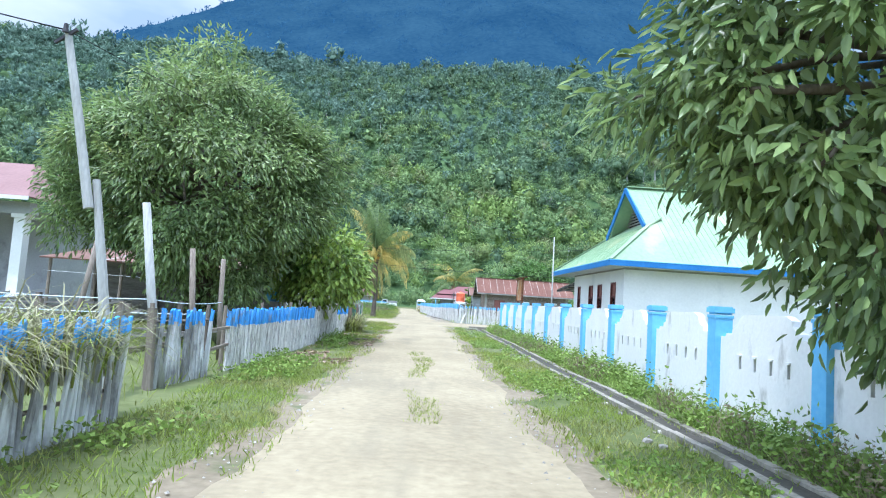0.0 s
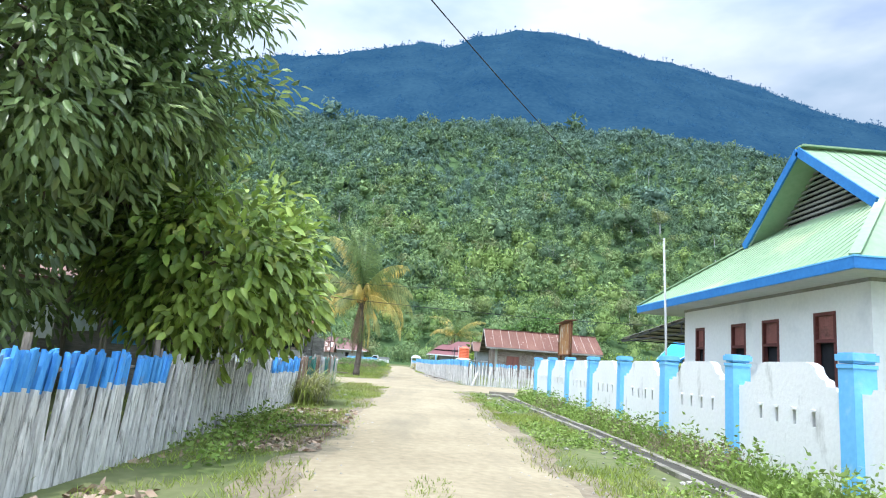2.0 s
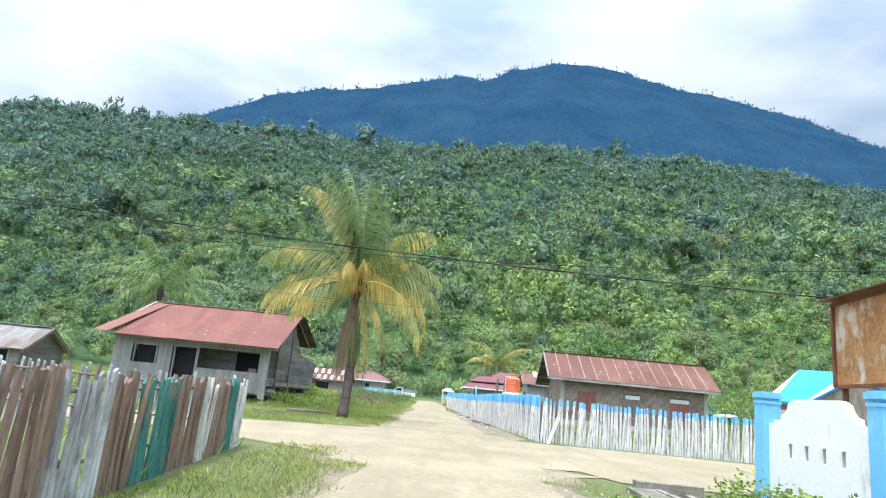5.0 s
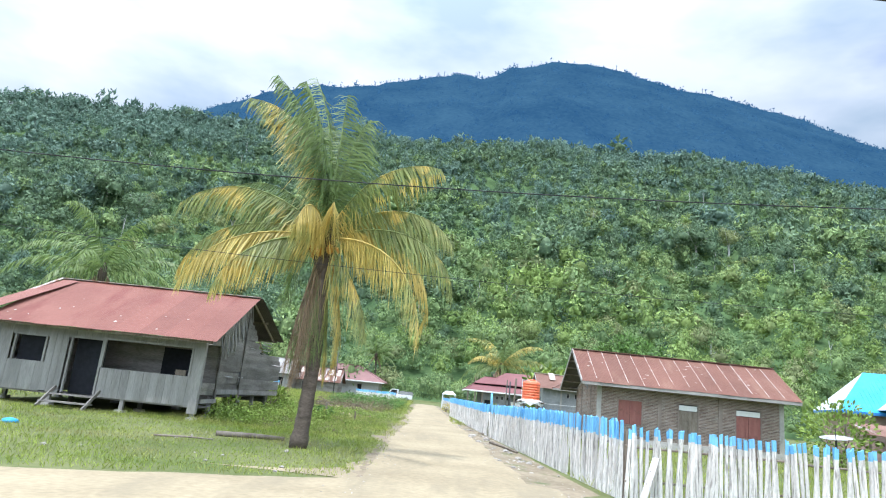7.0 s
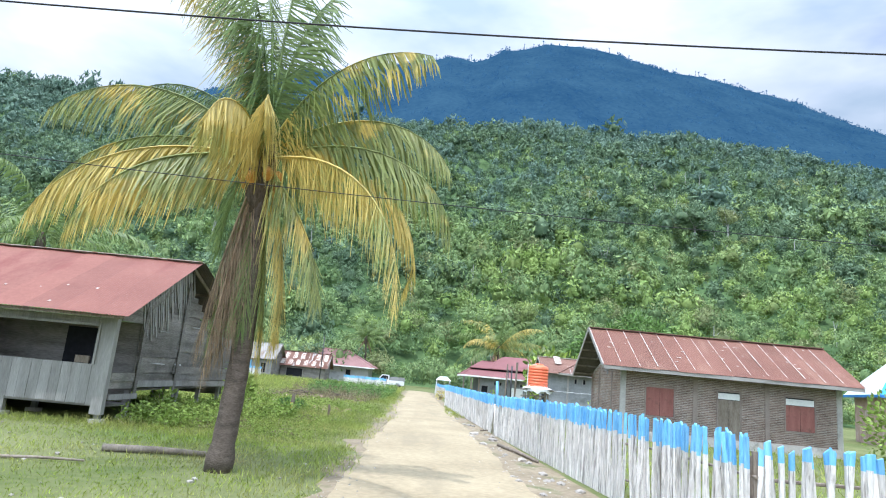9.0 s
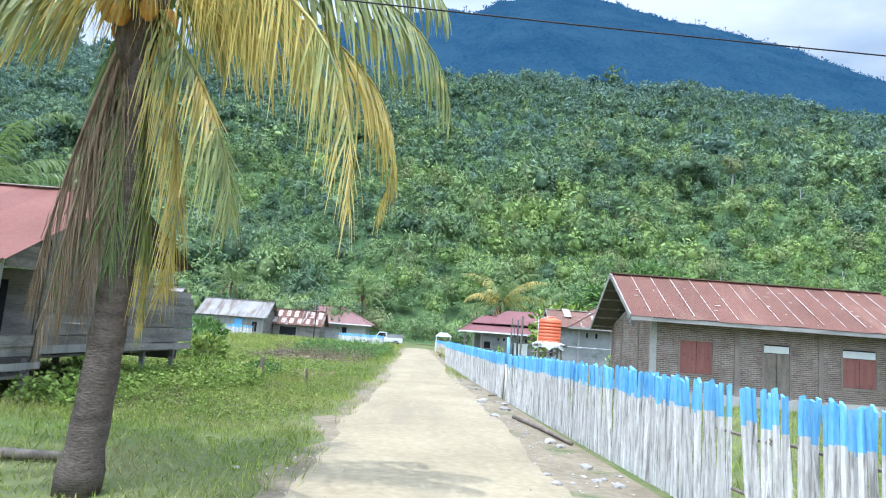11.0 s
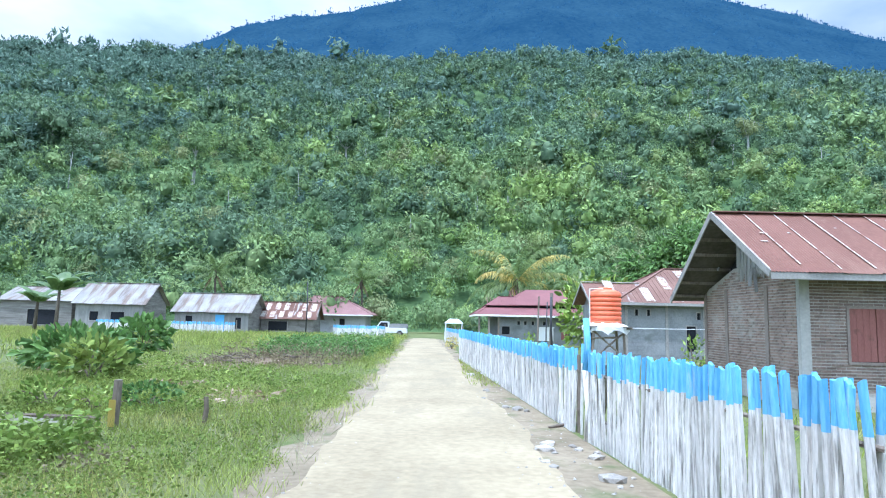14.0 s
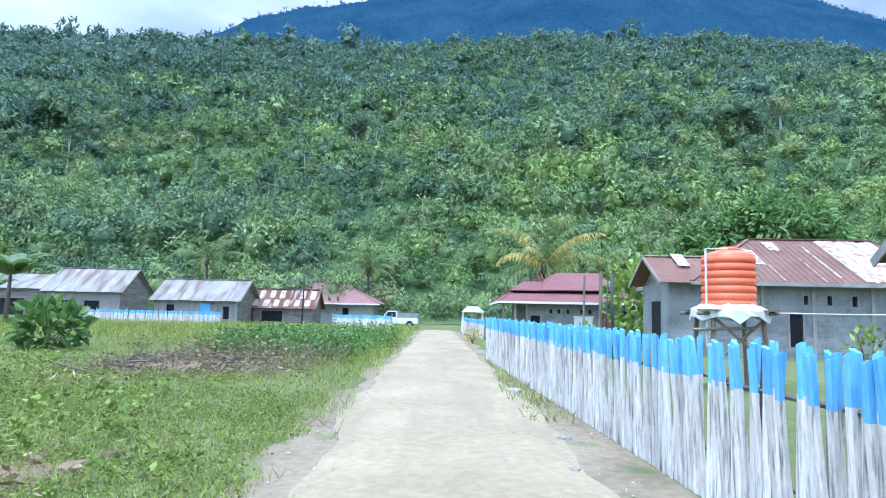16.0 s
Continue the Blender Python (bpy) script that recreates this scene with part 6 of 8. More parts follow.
# ---- far and side houses ----
def gable_house(name, x0, x1, y0, y1, ze, zr, wall_m, roof_m, label, sheets, back=None, openings=(), over=0.35, door=None, gable_m=None, strips=None):
    """A plain house with its ridge along x. openings: x0, x1, z0, z1 on the south wall; door the same, with a material."""
    h = thing(name, ((x0 + x1) / 2, (y0 + y1) / 2, 0), label, "house", "village houses")
    yr = (y0 + y1) / 2
    holes = [*openings, *([door[:4]] if door else [])]
    g = Geo()
    cuts = sorted({x0, x1} | {c for o in holes for c in o[:2]})
    for a, c in zip(cuts[:-1], cuts[1:]):
        o = [o for o in holes if o[0] - 1e-6 <= a and c <= o[1] + 1e-6]
        if o:
            g.box(a, c, y0, y0 + 0.12, 0, o[0][2]).box(a, c, y0, y0 + 0.12, o[0][3], ze)
        else:
            g.box(a, c, y0, y0 + 0.12, 0, ze)
    part("wall", g, wall_m, h)
    g = Geo()
    g.box(x0, x1, y1 - 0.12, y1, 0, ze)
    part("back_wall", g, wall_m, h)
    for x in (x0, x1 - 0.12):
        g = Geo()
        g.prism([(y0 + 0.12, 0), (y1 - 0.12, 0), (y1 - 0.12, ze), (yr, zr - 0.12), (y0 + 0.12, ze)], "x", x, x + 0.12)
        part("gable_wall", g, gable_m or wall_m, h)
    for o in openings:
        w = thing_part("window", h)
        g = Geo()
        g.box(o[0], o[1], y0 + 0.08, y0 + 0.1, o[2], o[3])
        part("dark_opening", g, M_DARK, w)
        g = Geo()
        for a, b, c, d in ((o[0] - 0.06, o[0], o[2], o[3]), (o[1], o[1] + 0.06, o[2], o[3]), (o[0] - 0.06, o[1] + 0.06, o[3], o[3] + 0.06), (o[0] - 0.06, o[1] + 0.06, o[2] - 0.06, o[2])):
            g.box(a, b, y0 - 0.03, y0 + 0.04, c, d)
        part("window_frame", g, M_FRAME, w)
    if door:
        g = Geo()
        g.box(door[0], door[1], y0 - 0.02, y0 + 0.03, door[2], door[3])
        part("door", g, door[4], h, "blue painted door")
    drop = (zr - ze) / (yr - y0) * over
    sheet_roof(h, (x0 - over, yr, zr), (x1 - x0 + 2 * over, 0, 0), (0, y0 - over - yr, ze - drop - zr), sheets, roof_m, strips=strips, amp=0.02)
    sheet_roof(h, (x0 - over, yr, zr), (x1 - x0 + 2 * over, 0, 0), (0, y1 + over - yr, ze - drop - zr), sheets, roof_m, amp=0.02)
    g = Geo()
    g.bar((x0 - over, yr, zr + 0.03), (x1 + over, yr, zr + 0.03), 0.3, 0.03)
    part("ridge_cap", g, roof_m, h)
    for x in (x0 - over, x1 + over):
        for y in (y0 - over, y1 + over):
            g = Geo()
            g.bar((x, y, ze - drop - 0.06), (x, yr, zr - 0.06), 0.03, 0.14)
            part("bargeboard", g, M_WOOD, h)
    return h


gable_house("board_house", -34.9, -27.9, 120.3, 125.7, 2.85, 4.9, M_PLANKV, M_GALV, "grey board house with a long faded zinc roof", 9, openings=((-33.4, -32.5, 0.9, 1.8), (-31.2, -29.8, 0.9, 1.8)), gable_m=M_PLANK)
gable_house("board_house", -23.7, -16.3, 118.3, 123.7, 2.2, 3.95, M_PLANKV, M_GALV, "low board house with a pale zinc roof and blue door", 9, openings=((-22.6, -21.9, 0.6, 1.6), (-17.6, -17.0, 0.4, 1.5)), door=(-19.6, -18.7, 0.0, 1.75, M_DOORBLUE), gable_m=M_PLANK)
gable_house("rusty_house", -16.2, -10.6, 122.3, 125.9, 1.75, 3.3, M_PLANK, M_RUST, "small board house with a red rusted zinc roof", 7, openings=((-15.4, -13.4, 0.2, 1.2),), strips=M_GALVPLAIN)
gable_house("grey_roof_house", -44, -36.3, 122, 128, 3.0, 4.4, M_PLANK, M_GALV, "grey zinc-roofed board house at the field's edge", 7, openings=((-41, -38, 0.3, 1.9),))
gable_house("zinc_shed", -14.1, -11.9, 51.4, 54.2, 1.5, 2.3, M_PLANK, M_GALV, "small open-sided shed with a pale zinc roof", 4, openings=((-13.7, -12.3, 0.2, 1.3),), over=0.25)


rusty = [o for o in scene.objects if o.name == "rusty_house"][0]
for k in range(6):
    for u0, u1 in ((0.08, 0.42), (0.5, 0.9)):
        if rng.random() < 0.85:
            x, j = -16.3 + k * 0.98 + (0.35 if u0 > 0.3 else 0.0), rng.uniform(-0.05, 0.05)
            g = Geo()
            g.slab([(x, 121.97 + 2.13 * (u0 + j), 1.49 + 1.84 * (u0 + j)), (x + 0.5, 121.97 + 2.13 * (u0 + j), 1.49 + 1.84 * (u0 + j)), (x + 0.5, 121.97 + 2.13 * u1, 1.49 + 1.84 * u1), (x, 121.97 + 2.13 * u1, 1.49 + 1.84 * u1)], 0.01)
            part("zinc_patch", g, M_GALVPLAIN, rusty, "pale bare zinc patch")


def hip_house(name, x0, x1, y0, y1, ze, zr, rx0, rx1, wall_m, roof_m, label, openings=(), over=0.6, veranda=0.0, trim=M_PLASTER):
    """A hip-roofed house: walls set back under eaves, the ridge between rx0 and rx1."""
    h = thing(name, ((x0 + x1) / 2, (y0 + y1) / 2, 0), label, "house", "village houses")
    yr = (y0 + y1) / 2
    a0, a1, b0, b1 = x0 + over + veranda, x1 - over, y0 + over, y1 - over
    g = Geo()
    cuts = sorted({a0, a1} | {c for o in openings for c in o[:2]})
    for a, c in zip(cuts[:-1], cuts[1:]):
        o = [o for o in openings if o[0] - 1e-6 <= a and c <= o[1] + 1e-6]
        if o:
            g.box(a, c, b0, b0 + 0.15, 0, o[0][2]).box(a, c, b0, b0 + 0.15, o[0][3], ze)
        else:
            g.box(a, c, b0, b0 + 0.15, 0, ze)
    g.box(a0, a1, b1 - 0.15, b1, 0, ze).box(a0, a0 + 0.15, b0 + 0.15, b1 - 0.15, 0, ze).box(a1 - 0.15, a1, b0 + 0.15, b1 - 0.15, 0, ze)
    part("wall", g, wall_m, h)
    for o in openings:
        w = thing_part("window", h)
        g = Geo()
        g.box(o[0], o[1], b0 + 0.1, b0 + 0.12, o[2], o[3])
        part("dark_opening", g, M_DARK, w)
        g = Geo()
        g.box(o[0] - 0.05, o[0], b0 - 0.02, b0 + 0.05, o[2], o[3]).box(o[1], o[1] + 0.05, b0 - 0.02, b0 + 0.05, o[2], o[3]).box(o[0] - 0.05, o[1] + 0.05, b0 - 0.02, b0 + 0.05, o[3], o[3] + 0.05)
        part("window_frame", g, M_FRAME, w)
    for nm, q in (("roof_south", [(x0, y0, ze), (x1, y0, ze), (rx1, yr, zr), (rx0, yr, zr)]), ("roof_north", [(x0, y1, ze), (rx0, yr, zr), (rx1, yr, zr), (x1, y1, ze)]),
                  ("roof_west", [(x0, y0, ze), (rx0, yr, zr), (x0, y1, ze)]), ("roof_east", [(x1, y0, ze), (x1, y1, ze), (rx1, yr, zr)])):
        g = Geo()
        g.slab(q, 0.04)
        part(nm, g, roof_m, h)
    g = Geo()
    n = int((x1 - x0) / 0.25)
    for i in range(1, n):
        x = x0 + (x1 - x0) * i / n
        u = min(1, (x - x0) / max(rx0 - x0, 1e-3), (x1 - x) / max(x1 - rx1, 1e-3))
        g.bar((x, y0, ze + 0.012), (x, y0 + (yr - y0) * u, ze + (zr - ze) * u + 0.012), 0.03, 0.02)
    tagged(part("roof_ribs", g, roof_m, h), kind="stuff")
    g = Geo()
    g.bar((rx0, yr, zr + 0.03), (rx1, yr, zr + 0.03), 0.25, 0.04)
    for cx, cy, rx in ((x0, y0, rx0), (x0, y1, rx0), (x1, y0, rx1), (x1, y1, rx1)):
        g.bar((cx, cy, ze + 0.02), (rx, yr, zr + 0.02), 0.16, 0.04)
    part("ridge_cap", g, roof_m, h)
    g = Geo()
    g.box(x0, x1, y0 - 0.02, y0, ze - 0.14, ze).box(x0 - 0.02, x0, y0, y1, ze - 0.14, ze)
    part("fascia", g, trim, h)
    return h


MV = [(x, x + 0.2, 1.5, 1.78) for x in (9.1, 9.62, 10.2, 11.1, 11.62, 13.85, 14.2)] + [(7.9, 8.5, 0.75, 1.35)]
# walls take the darker block tone: veranda shade put into their colour
m = hip_house("maroon_house", 5.8, 15.25, 104.0, 118.0, 2.25, 3.9, 8.2, 13.2, M_BLOCK, M_MAROONROOF, "grey rendered house with a two-tier maroon metal roof", openings=MV, veranda=1.3)
for nm, q in (("upper_roof", [(8.6, 106.4, 3.08), (14.1, 106.4, 3.12), (13.6, 111, 4.58), (10.5, 111, 4.55)]), ("upper_roof_back", [(8.0, 115.6, 3.08), (10.5, 111, 4.55), (13.6, 111, 4.58), (14.6, 115.6, 3.08)]),
              ("upper_roof_end", [(8.6, 106.4, 3.08), (10.5, 111, 4.55), (8.0, 115.6, 3.08)]), ("upper_roof_end", [(14.1, 106.4, 3.12), (14.6, 115.6, 3.08), (13.6, 111, 4.58)]),
              ("lower_ridge_roof", [(6.7, 106.38, 3.04), (9.4, 106.38, 3.04), (9.6, 109, 3.72), (7.75, 109, 3.72)]), ("lower_ridge_back", [(6.7, 112, 2.95), (7.75, 109, 3.72), (9.6, 109, 3.72), (9.4, 112, 2.95)]), ("lower_ridge_end", [(6.7, 106.38, 3.04), (7.75, 109, 3.72), (6.7, 112, 2.95)])):
    g = Geo()
    g.slab(q, 0.04)
    part(nm, g, M_MAROONROOF, m, "upper maroon roof")
# shadow band below the upper eave, built as a black strip
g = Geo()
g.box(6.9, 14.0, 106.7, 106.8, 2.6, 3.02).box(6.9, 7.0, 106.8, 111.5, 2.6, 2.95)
part("eave_shade", g, M_DARK, m, "black band standing in for the shade under the upper eave")
g = Geo()
for x in np.arange(6.9, 14.0, 0.3):
    top = 3.72 if x < 9 else 4.5
    g.bar((x, 106.42, 3.09), (min(x, 13.7), 108.9 if x < 9 else 110.9, top), 0.035, 0.02)
tagged(part("roof_ribs", g, M_MAROONROOF, m), kind="stuff")
for x0, x1, z0, z1, mm, nm in ((10.7, 11.9, 0.3, 1.3, M_PLASTER, "white_window"), (12.5, 13.1, 0.4, 1.3, M_REDWOOD, "red_shutter")):
    g = Geo()
    g.box(x0, x1, 104.53, 104.6, z0, z1).box(x0 - 0.06, x1 + 0.06, 104.5, 104.6, z1, z1 + 0.07).box((x0 + x1) / 2 - 0.03, (x0 + x1) / 2 + 0.03, 104.5, 104.53, z0, z1)
    part(nm, g, mm, m)
for x in (6.1, 6.85, 7.6):
    g = Geo()
    g.box(x - 0.07, x + 0.07, 104.2, 104.34, 0, 2.22)
    part("porch_post", g, M_WOOD, m)
# two tall dark stakes in front of the maroon house
for x, z in ((9.0, 3.25), (9.75, 3.45)):
    g = Geo()
    g.tube([(x - 0.08, 92.2, -0.05), (x, 92.2, z)], [0.06, 0.05 if x < 9.5 else 0.09], 7)
    solid("stake", g, M_WOOD, "tall dark wooden stake behind the fence", "stake", "stakes")
hip_house("pink_roof_house", -14.4, -4.9, 127.0, 134.0, 2.1, 4.25, -12.4, -9.2, M_RENDER, M_PINK, "pale house with a faded pink hip roof", openings=((-8.8, -8.2, 0.9, 1.6),), over=0.9)

# grey block house with a rusty hip roof and a lower gabled wing at its west end
BV = [(13.44, 13.6, 2.2, 2.52), (14.06, 14.22, 2.2, 2.52), (16.65, 16.83, 2.05, 2.4), (17.55, 17.73, 2.05, 2.4), (18.5, 18.7, 2.0, 2.4), (16.1, 16.6, 0.4, 1.7)]
kh = hip_house("block_house", 12.2, 25.0, 87.6, 95.4, 2.87, 4.97, 16.1, 21.4, M_BLOCK, M_RUST, "grey concrete-block house with a rust-streaked hip roof", openings=BV, over=0.5, trim=M_FRAME)
g = Geo()
z = 0.2
row = 0
while z < 2.78:
    x = 11.5 - 0.2 * (row % 2)
    while x < 24.4:
        w = 0.385
        if not any(o[0] - 0.02 < x + w and x < o[1] + 0.02 and o[2] < z + 0.2 and z < o[3] for o in BV):
            d = rng.uniform(0.004, 0.018)
            g.box(max(x, 11.5), min(x + w, 24.4), 88.1 - d, 88.11, z, z + 0.185)
        x += 0.4
    z += 0.205
    row += 1
tagged(part("blockwork", g, M_BLOCK, kh, "grey concrete blocks"), kind="stuff")
g = Geo()
g.box(11.5, 12.7, 88.1, 88.25, 0, 2.8).box(11.5, 11.65, 88.25, 91.7, 0, 2.8).box(11.65, 14.0, 91.55, 91.7, 0, 2.8)
part("wing_wall", g, M_BLOCK, kh)
g = Geo()
g.prism([(88.1, 2.8), (91.7, 2.8), (89.9, 3.72)], "x", 11.55, 11.6)
part("wing_gable", g, M_PLANK, kh, "dark boarded gable under the roof")
g = Geo()
g.box(11.49, 11.5, 89.2, 90.4, 0.1, 2.1)
part("wing_door", g, M_DARK, kh)
for a, b_ in (((11.0, 87.6, 2.80), (11.0, 89.9, 3.98)), ((11.0, 92.2, 2.80), (11.0, 89.9, 3.98))):
    g = Geo()
    g.corrugated(b_, (3.3, 0, 0), Vector(a) - Vector(b_))
    part("wing_roof", g, M_RUST, kh)
    g = Geo()
    g.bar((10.98, a[1], a[2] - 0.04), (10.98, b_[1], b_[2] - 0.04), 0.03, 0.14)
    part("barge_board", g, M_FRAME, kh)
g = Geo()
g.bar((10.95, 89.9, 4.02), (14.2, 89.9, 4.02), 0.22, 0.04)
part("wing_ridge", g, M_GALVPLAIN, kh, "pale bare zinc ridge strip")
# bare zinc sheets: across the slope, then down it, as shares of the slope
for x, w, u0, u1 in ((13.92, 0.5, 0.02, 0.40), (15.3, 0.42, 0.36, 0.74), (16.5, 0.48, 0.70, 0.93), (18.85, 0.62, 0.01, 0.98), (19.5, 0.9, 0.0, 0.99), (20.42, 0.9, 0.02, 0.97), (12.1, 0.5, 0.30, 0.60), (18.0, 0.14, 0.1, 0.8), (17.3, 0.10, 0.0, 0.55), (15.75, 0.10, 0.02, 0.38)):
    g = Geo()
    n = 4
    for i in range(n):
        a, b_ = x + w * i / n, x + w * (i + 1) / n - 0.015
        v0, v1 = max(u0 + rng.uniform(-0.01, 0.02), 0.0), min(u1 + rng.uniform(-0.05, 0.02), 0.99)
        g.slab([(a, 87.6 + 3.9 * v0, 2.905 + 2.1 * v0), (b_, 87.6 + 3.9 * v0, 2.905 + 2.1 * v0), (b_, 87.6 + 3.9 * v1, 2.905 + 2.1 * v1), (a, 87.6 + 3.9 * v1, 2.905 + 2.1 * v1)], 0.01)
    part("zinc_patch", g, M_GALVPLAIN, kh, "pale bare zinc sheet with rust streaks")
for x in (12.9, 15.0, 16.95, 19.2):
    g = Geo()
    g.box(x, x + 0.14, 88.04, 88.2, 0, 2.82)
    part("pilaster", g, M_FRAME, kh)


# ---- water tank ----
def water_tank():
    cx, cy = 9.08, 76.75
    t = thing("water_tank_stand", (cx, cy, 0), "rough timber stand for a water tank", "tank stand")
    for k, (dx, dy) in enumerate(((-0.5, -0.45), (0.5, -0.45), (0.5, 0.45), (-0.5, 0.45))):
        g = Geo()
        g.tube([(cx + dx * 1.15, cy + dy * 1.15, -0.05), (cx + dx, cy + dy, 1.62)], [0.055, 0.045], 7)
        part("leg", g, M_WOOD, t)
    for nm, a, b, r in (("brace", (-0.62, -0.5, 0.5), (0.55, -0.5, 1.5), 0.03), ("brace", (0.6, -0.5, 0.55), (-0.5, -0.48, 1.5), 0.03), ("brace", (-0.95, -0.52, 1.25), (0.3, -0.52, 1.3), 0.03),
                        ("beam", (-0.85, -0.5, 1.58), (0.8, -0.5, 1.6), 0.035), ("beam", (-0.85, 0.5, 1.58), (0.8, 0.5, 1.6), 0.035)):
        g = Geo()
        g.tube([(cx + a[0], cy + a[1], a[2]), (cx + b[0], cy + b[1], b[2])], r, 6)
        part(nm, g, M_WOOD, t)
    g = Geo()
    for k in range(8):
        g.box(cx - 0.75 + k * 0.19, cx - 0.59 + k * 0.19, cy - 0.65, cy + 0.65, 1.635, 1.67)
    part("deck", g, M_PLANK, t)
    k = thing("water_tank", (cx, cy, 1.67), "orange ribbed plastic water tank on a timber stand", "water tank")
    pts, rad = [(cx, cy, 1.70)], [0.50]
    z = 1.72
    for i in range(7):
        for dz, r in ((0.0, 0.535), (0.055, 0.545), (0.11, 0.545), (0.135, 0.515), (0.15, 0.515)):
            pts.append((cx, cy, z + dz)), rad.append(r)
        z += 0.155
    pts += [(cx, cy, z + 0.03), (cx, cy, z + 0.09), (cx, cy, z + 0.12)]
    rad += [0.50, 0.36, 0.26]
    g = Geo()
    g.tube(pts, rad, 28)
    part("body", g, M_TANK, k, "", True)
    g = Geo()
    g.tube([(cx, cy, z + 0.12), (cx, cy, z + 0.17), (cx, cy, z + 0.20)], [0.25, 0.24, 0.12], 20)
    part("lid", g, M_TANK, k, "", True)
    g = Geo()
    n = 26
    ring = [(cx + math.cos(a) * r, cy + math.sin(a) * r, zz) for r, zz in ((0.5, 1.80), (0.62, 1.74), (0.78, 1.66), (0.80, 1.52)) for a in [2 * math.pi * i / n for i in range(n)]]
    ring = [(x + rng.uniform(-0.03, 0.03), y + rng.uniform(-0.03, 0.03), zz + rng.uniform(-0.03, 0.02) - (0.12 * max(0, math.sin(i * 1.7)) if zz < 1.6 else 0)) for i, (x, y, zz) in enumerate(ring)]
    g.add(ring, [(j * n + i, j * n + (i + 1) % n, (j + 1) * n + (i + 1) % n, (j + 1) * n + i) for j in range(3) for i in range(n)])
    sh = solid("plastic_sheet", g, M_PLASTIC, "crumpled white plastic sheet under the tank", "plastic sheet")
    pg = Geo()
    pg.tube([(cx - 0.62, cy - 0.4, 0.9), (cx - 0.62, cy - 0.4, 2.92), (cx - 0.15, cy - 0.35, 2.93)], 0.022, 8)
    solid("water_pipe", pg, M_PIPE, "white plastic water pipe up to the tank", "pipe")
    g = Geo()
    pts = [(cx + 0.5 + i * 0.45, cy - 0.3 + i * 0.03, 1.62 - 0.05 * math.sin(i / 12 * math.pi) + 0.01 * i) for i in range(13)]
    g.tube(pts, 0.012, 6)
    solid("hose_line", g, M_PIPE, "white line running from the tank", "line")


water_tank()

# blue-roofed house behind the fence
def blue_house():
    h = thing("blue_roof_house", (36, 86, 0), "brick house under a bright blue metal roof with a pale hip", "house", "village houses")
    sw, nw, se, ne = Vector((31.5, 82.5, 3.28)), Vector((34.2, 90.5, 3.28)), Vector((40.5, 79.5, 3.28)), Vector((43.2, 87.5, 3.28))
    a, c = Vector((35.8, 86.4, 6.4)), Vector((39.0, 85.3, 6.4))
    for nm, q, m, label in (("roof_south", [sw, se, c, a], M_TARP, "bright blue metal roof"), ("roof_north", [nw, a, c, ne], M_TARP, "bright blue metal roof"),
                            ("roof_west", [sw, a, nw], M_TARPW, "pale hip of the roof"), ("roof_east", [se, ne, c], M_TARP, "bright blue metal roof")):
        g = Geo()
        g.slab(q, 0.04)
        part(nm, g, m, h, label)
    g = Geo()
    along = (se - sw).normalized()
    for k in range(1, 34):
        p = sw + along * (k * 0.28)
        u = min(1.0, k * 0.28 / 4.2, (9.5 - k * 0.28) / 3.6)
        up = (a - sw) - along * (a - sw).dot(along)
        g.bar(p + Vector((0, 0, 0.02)), p + up * u + Vector((0, 0, 0.02)), 0.035, 0.02)
    tagged(part("roof_ribs", g, M_TARP, h), kind="stuff")
    g = Geo()
    mid = (sw + ne) / 2
    foot = [mid + (p - mid) * 0.86 for p in (sw, se, ne, nw)]
    for p, q in zip(foot, foot[1:] + foot[:1]):
        g.bar((p.x, p.y, 1.62), (q.x, q.y, 1.62), 0.15, 3.24)
    part("wall", g, M_BRICK, h)
    g = Geo()
    for p, q in ((sw, se), (nw, sw)):
        g.bar(p - Vector((0, 0, 0.10)), q - Vector((0, 0, 0.10)), 0.04, 0.18)
    part("fascia", g, M_FASCIA, h, "deep blue fascia board")
    # cross gable towards the road
    f0, f1 = Vector((36.9, 79.5, 5.8)), Vector((38.2, 84.0, 5.8))
    for nm, side in (("gable_roof_west", Vector((-3.4, 1.0, -2.3))), ("gable_roof_east", Vector((3.4, -1.0, -2.3)))):
        g = Geo()
        g.slab([f0, f0 + side, f1 + side, f1], 0.04)
        part(nm, g, M_TARPW, h, "pale roof of the cross gable")
        g = Geo()
        g.bar(f0 - Vector((0, 0.03, 0.08)), f0 + side - Vector((0, 0.03, 0.08)), 0.04, 0.16)
        part("bargeboard", g, M_FASCIA, h)
    g = Geo()
    l, r = f0 + Vector((-3.1, 0.95, -2.25)), f0 + Vector((3.1, -0.85, -2.25))
    top = f0 + Vector((0.05, 0.12, -0.12))
    back = Vector((0.04, 0.14, 0))
    v = [Vector((l.x, l.y + 0.1, 0)), Vector((r.x, r.y + 0.1, 0)), r + Vector((0, 0.1, 0)), top, l + Vector((0, 0.1, 0))]
    g.add(v + [p + back for p in v], [(0, 1, 2, 3, 4), (9, 8, 7, 6, 5)] + [(i, i + 5, (i + 1) % 5 + 5, (i + 1) % 5) for i in range(5)])
    part("gable_wall", g, M_WOOD, h, "dark board gable")


blue_house()

lt = thing("lean_to", (24.5, 67, 0), "low lean-to with a rusty zinc roof behind the fence", "lean-to")
g = Geo()
g.slab([(22.6, 65.6, 1.75), (26.6, 65.4, 1.6), (26.8, 67.6, 2.2), (22.9, 67.6, 2.25)], 0.03)
part("roof", g, M_RUST, lt)
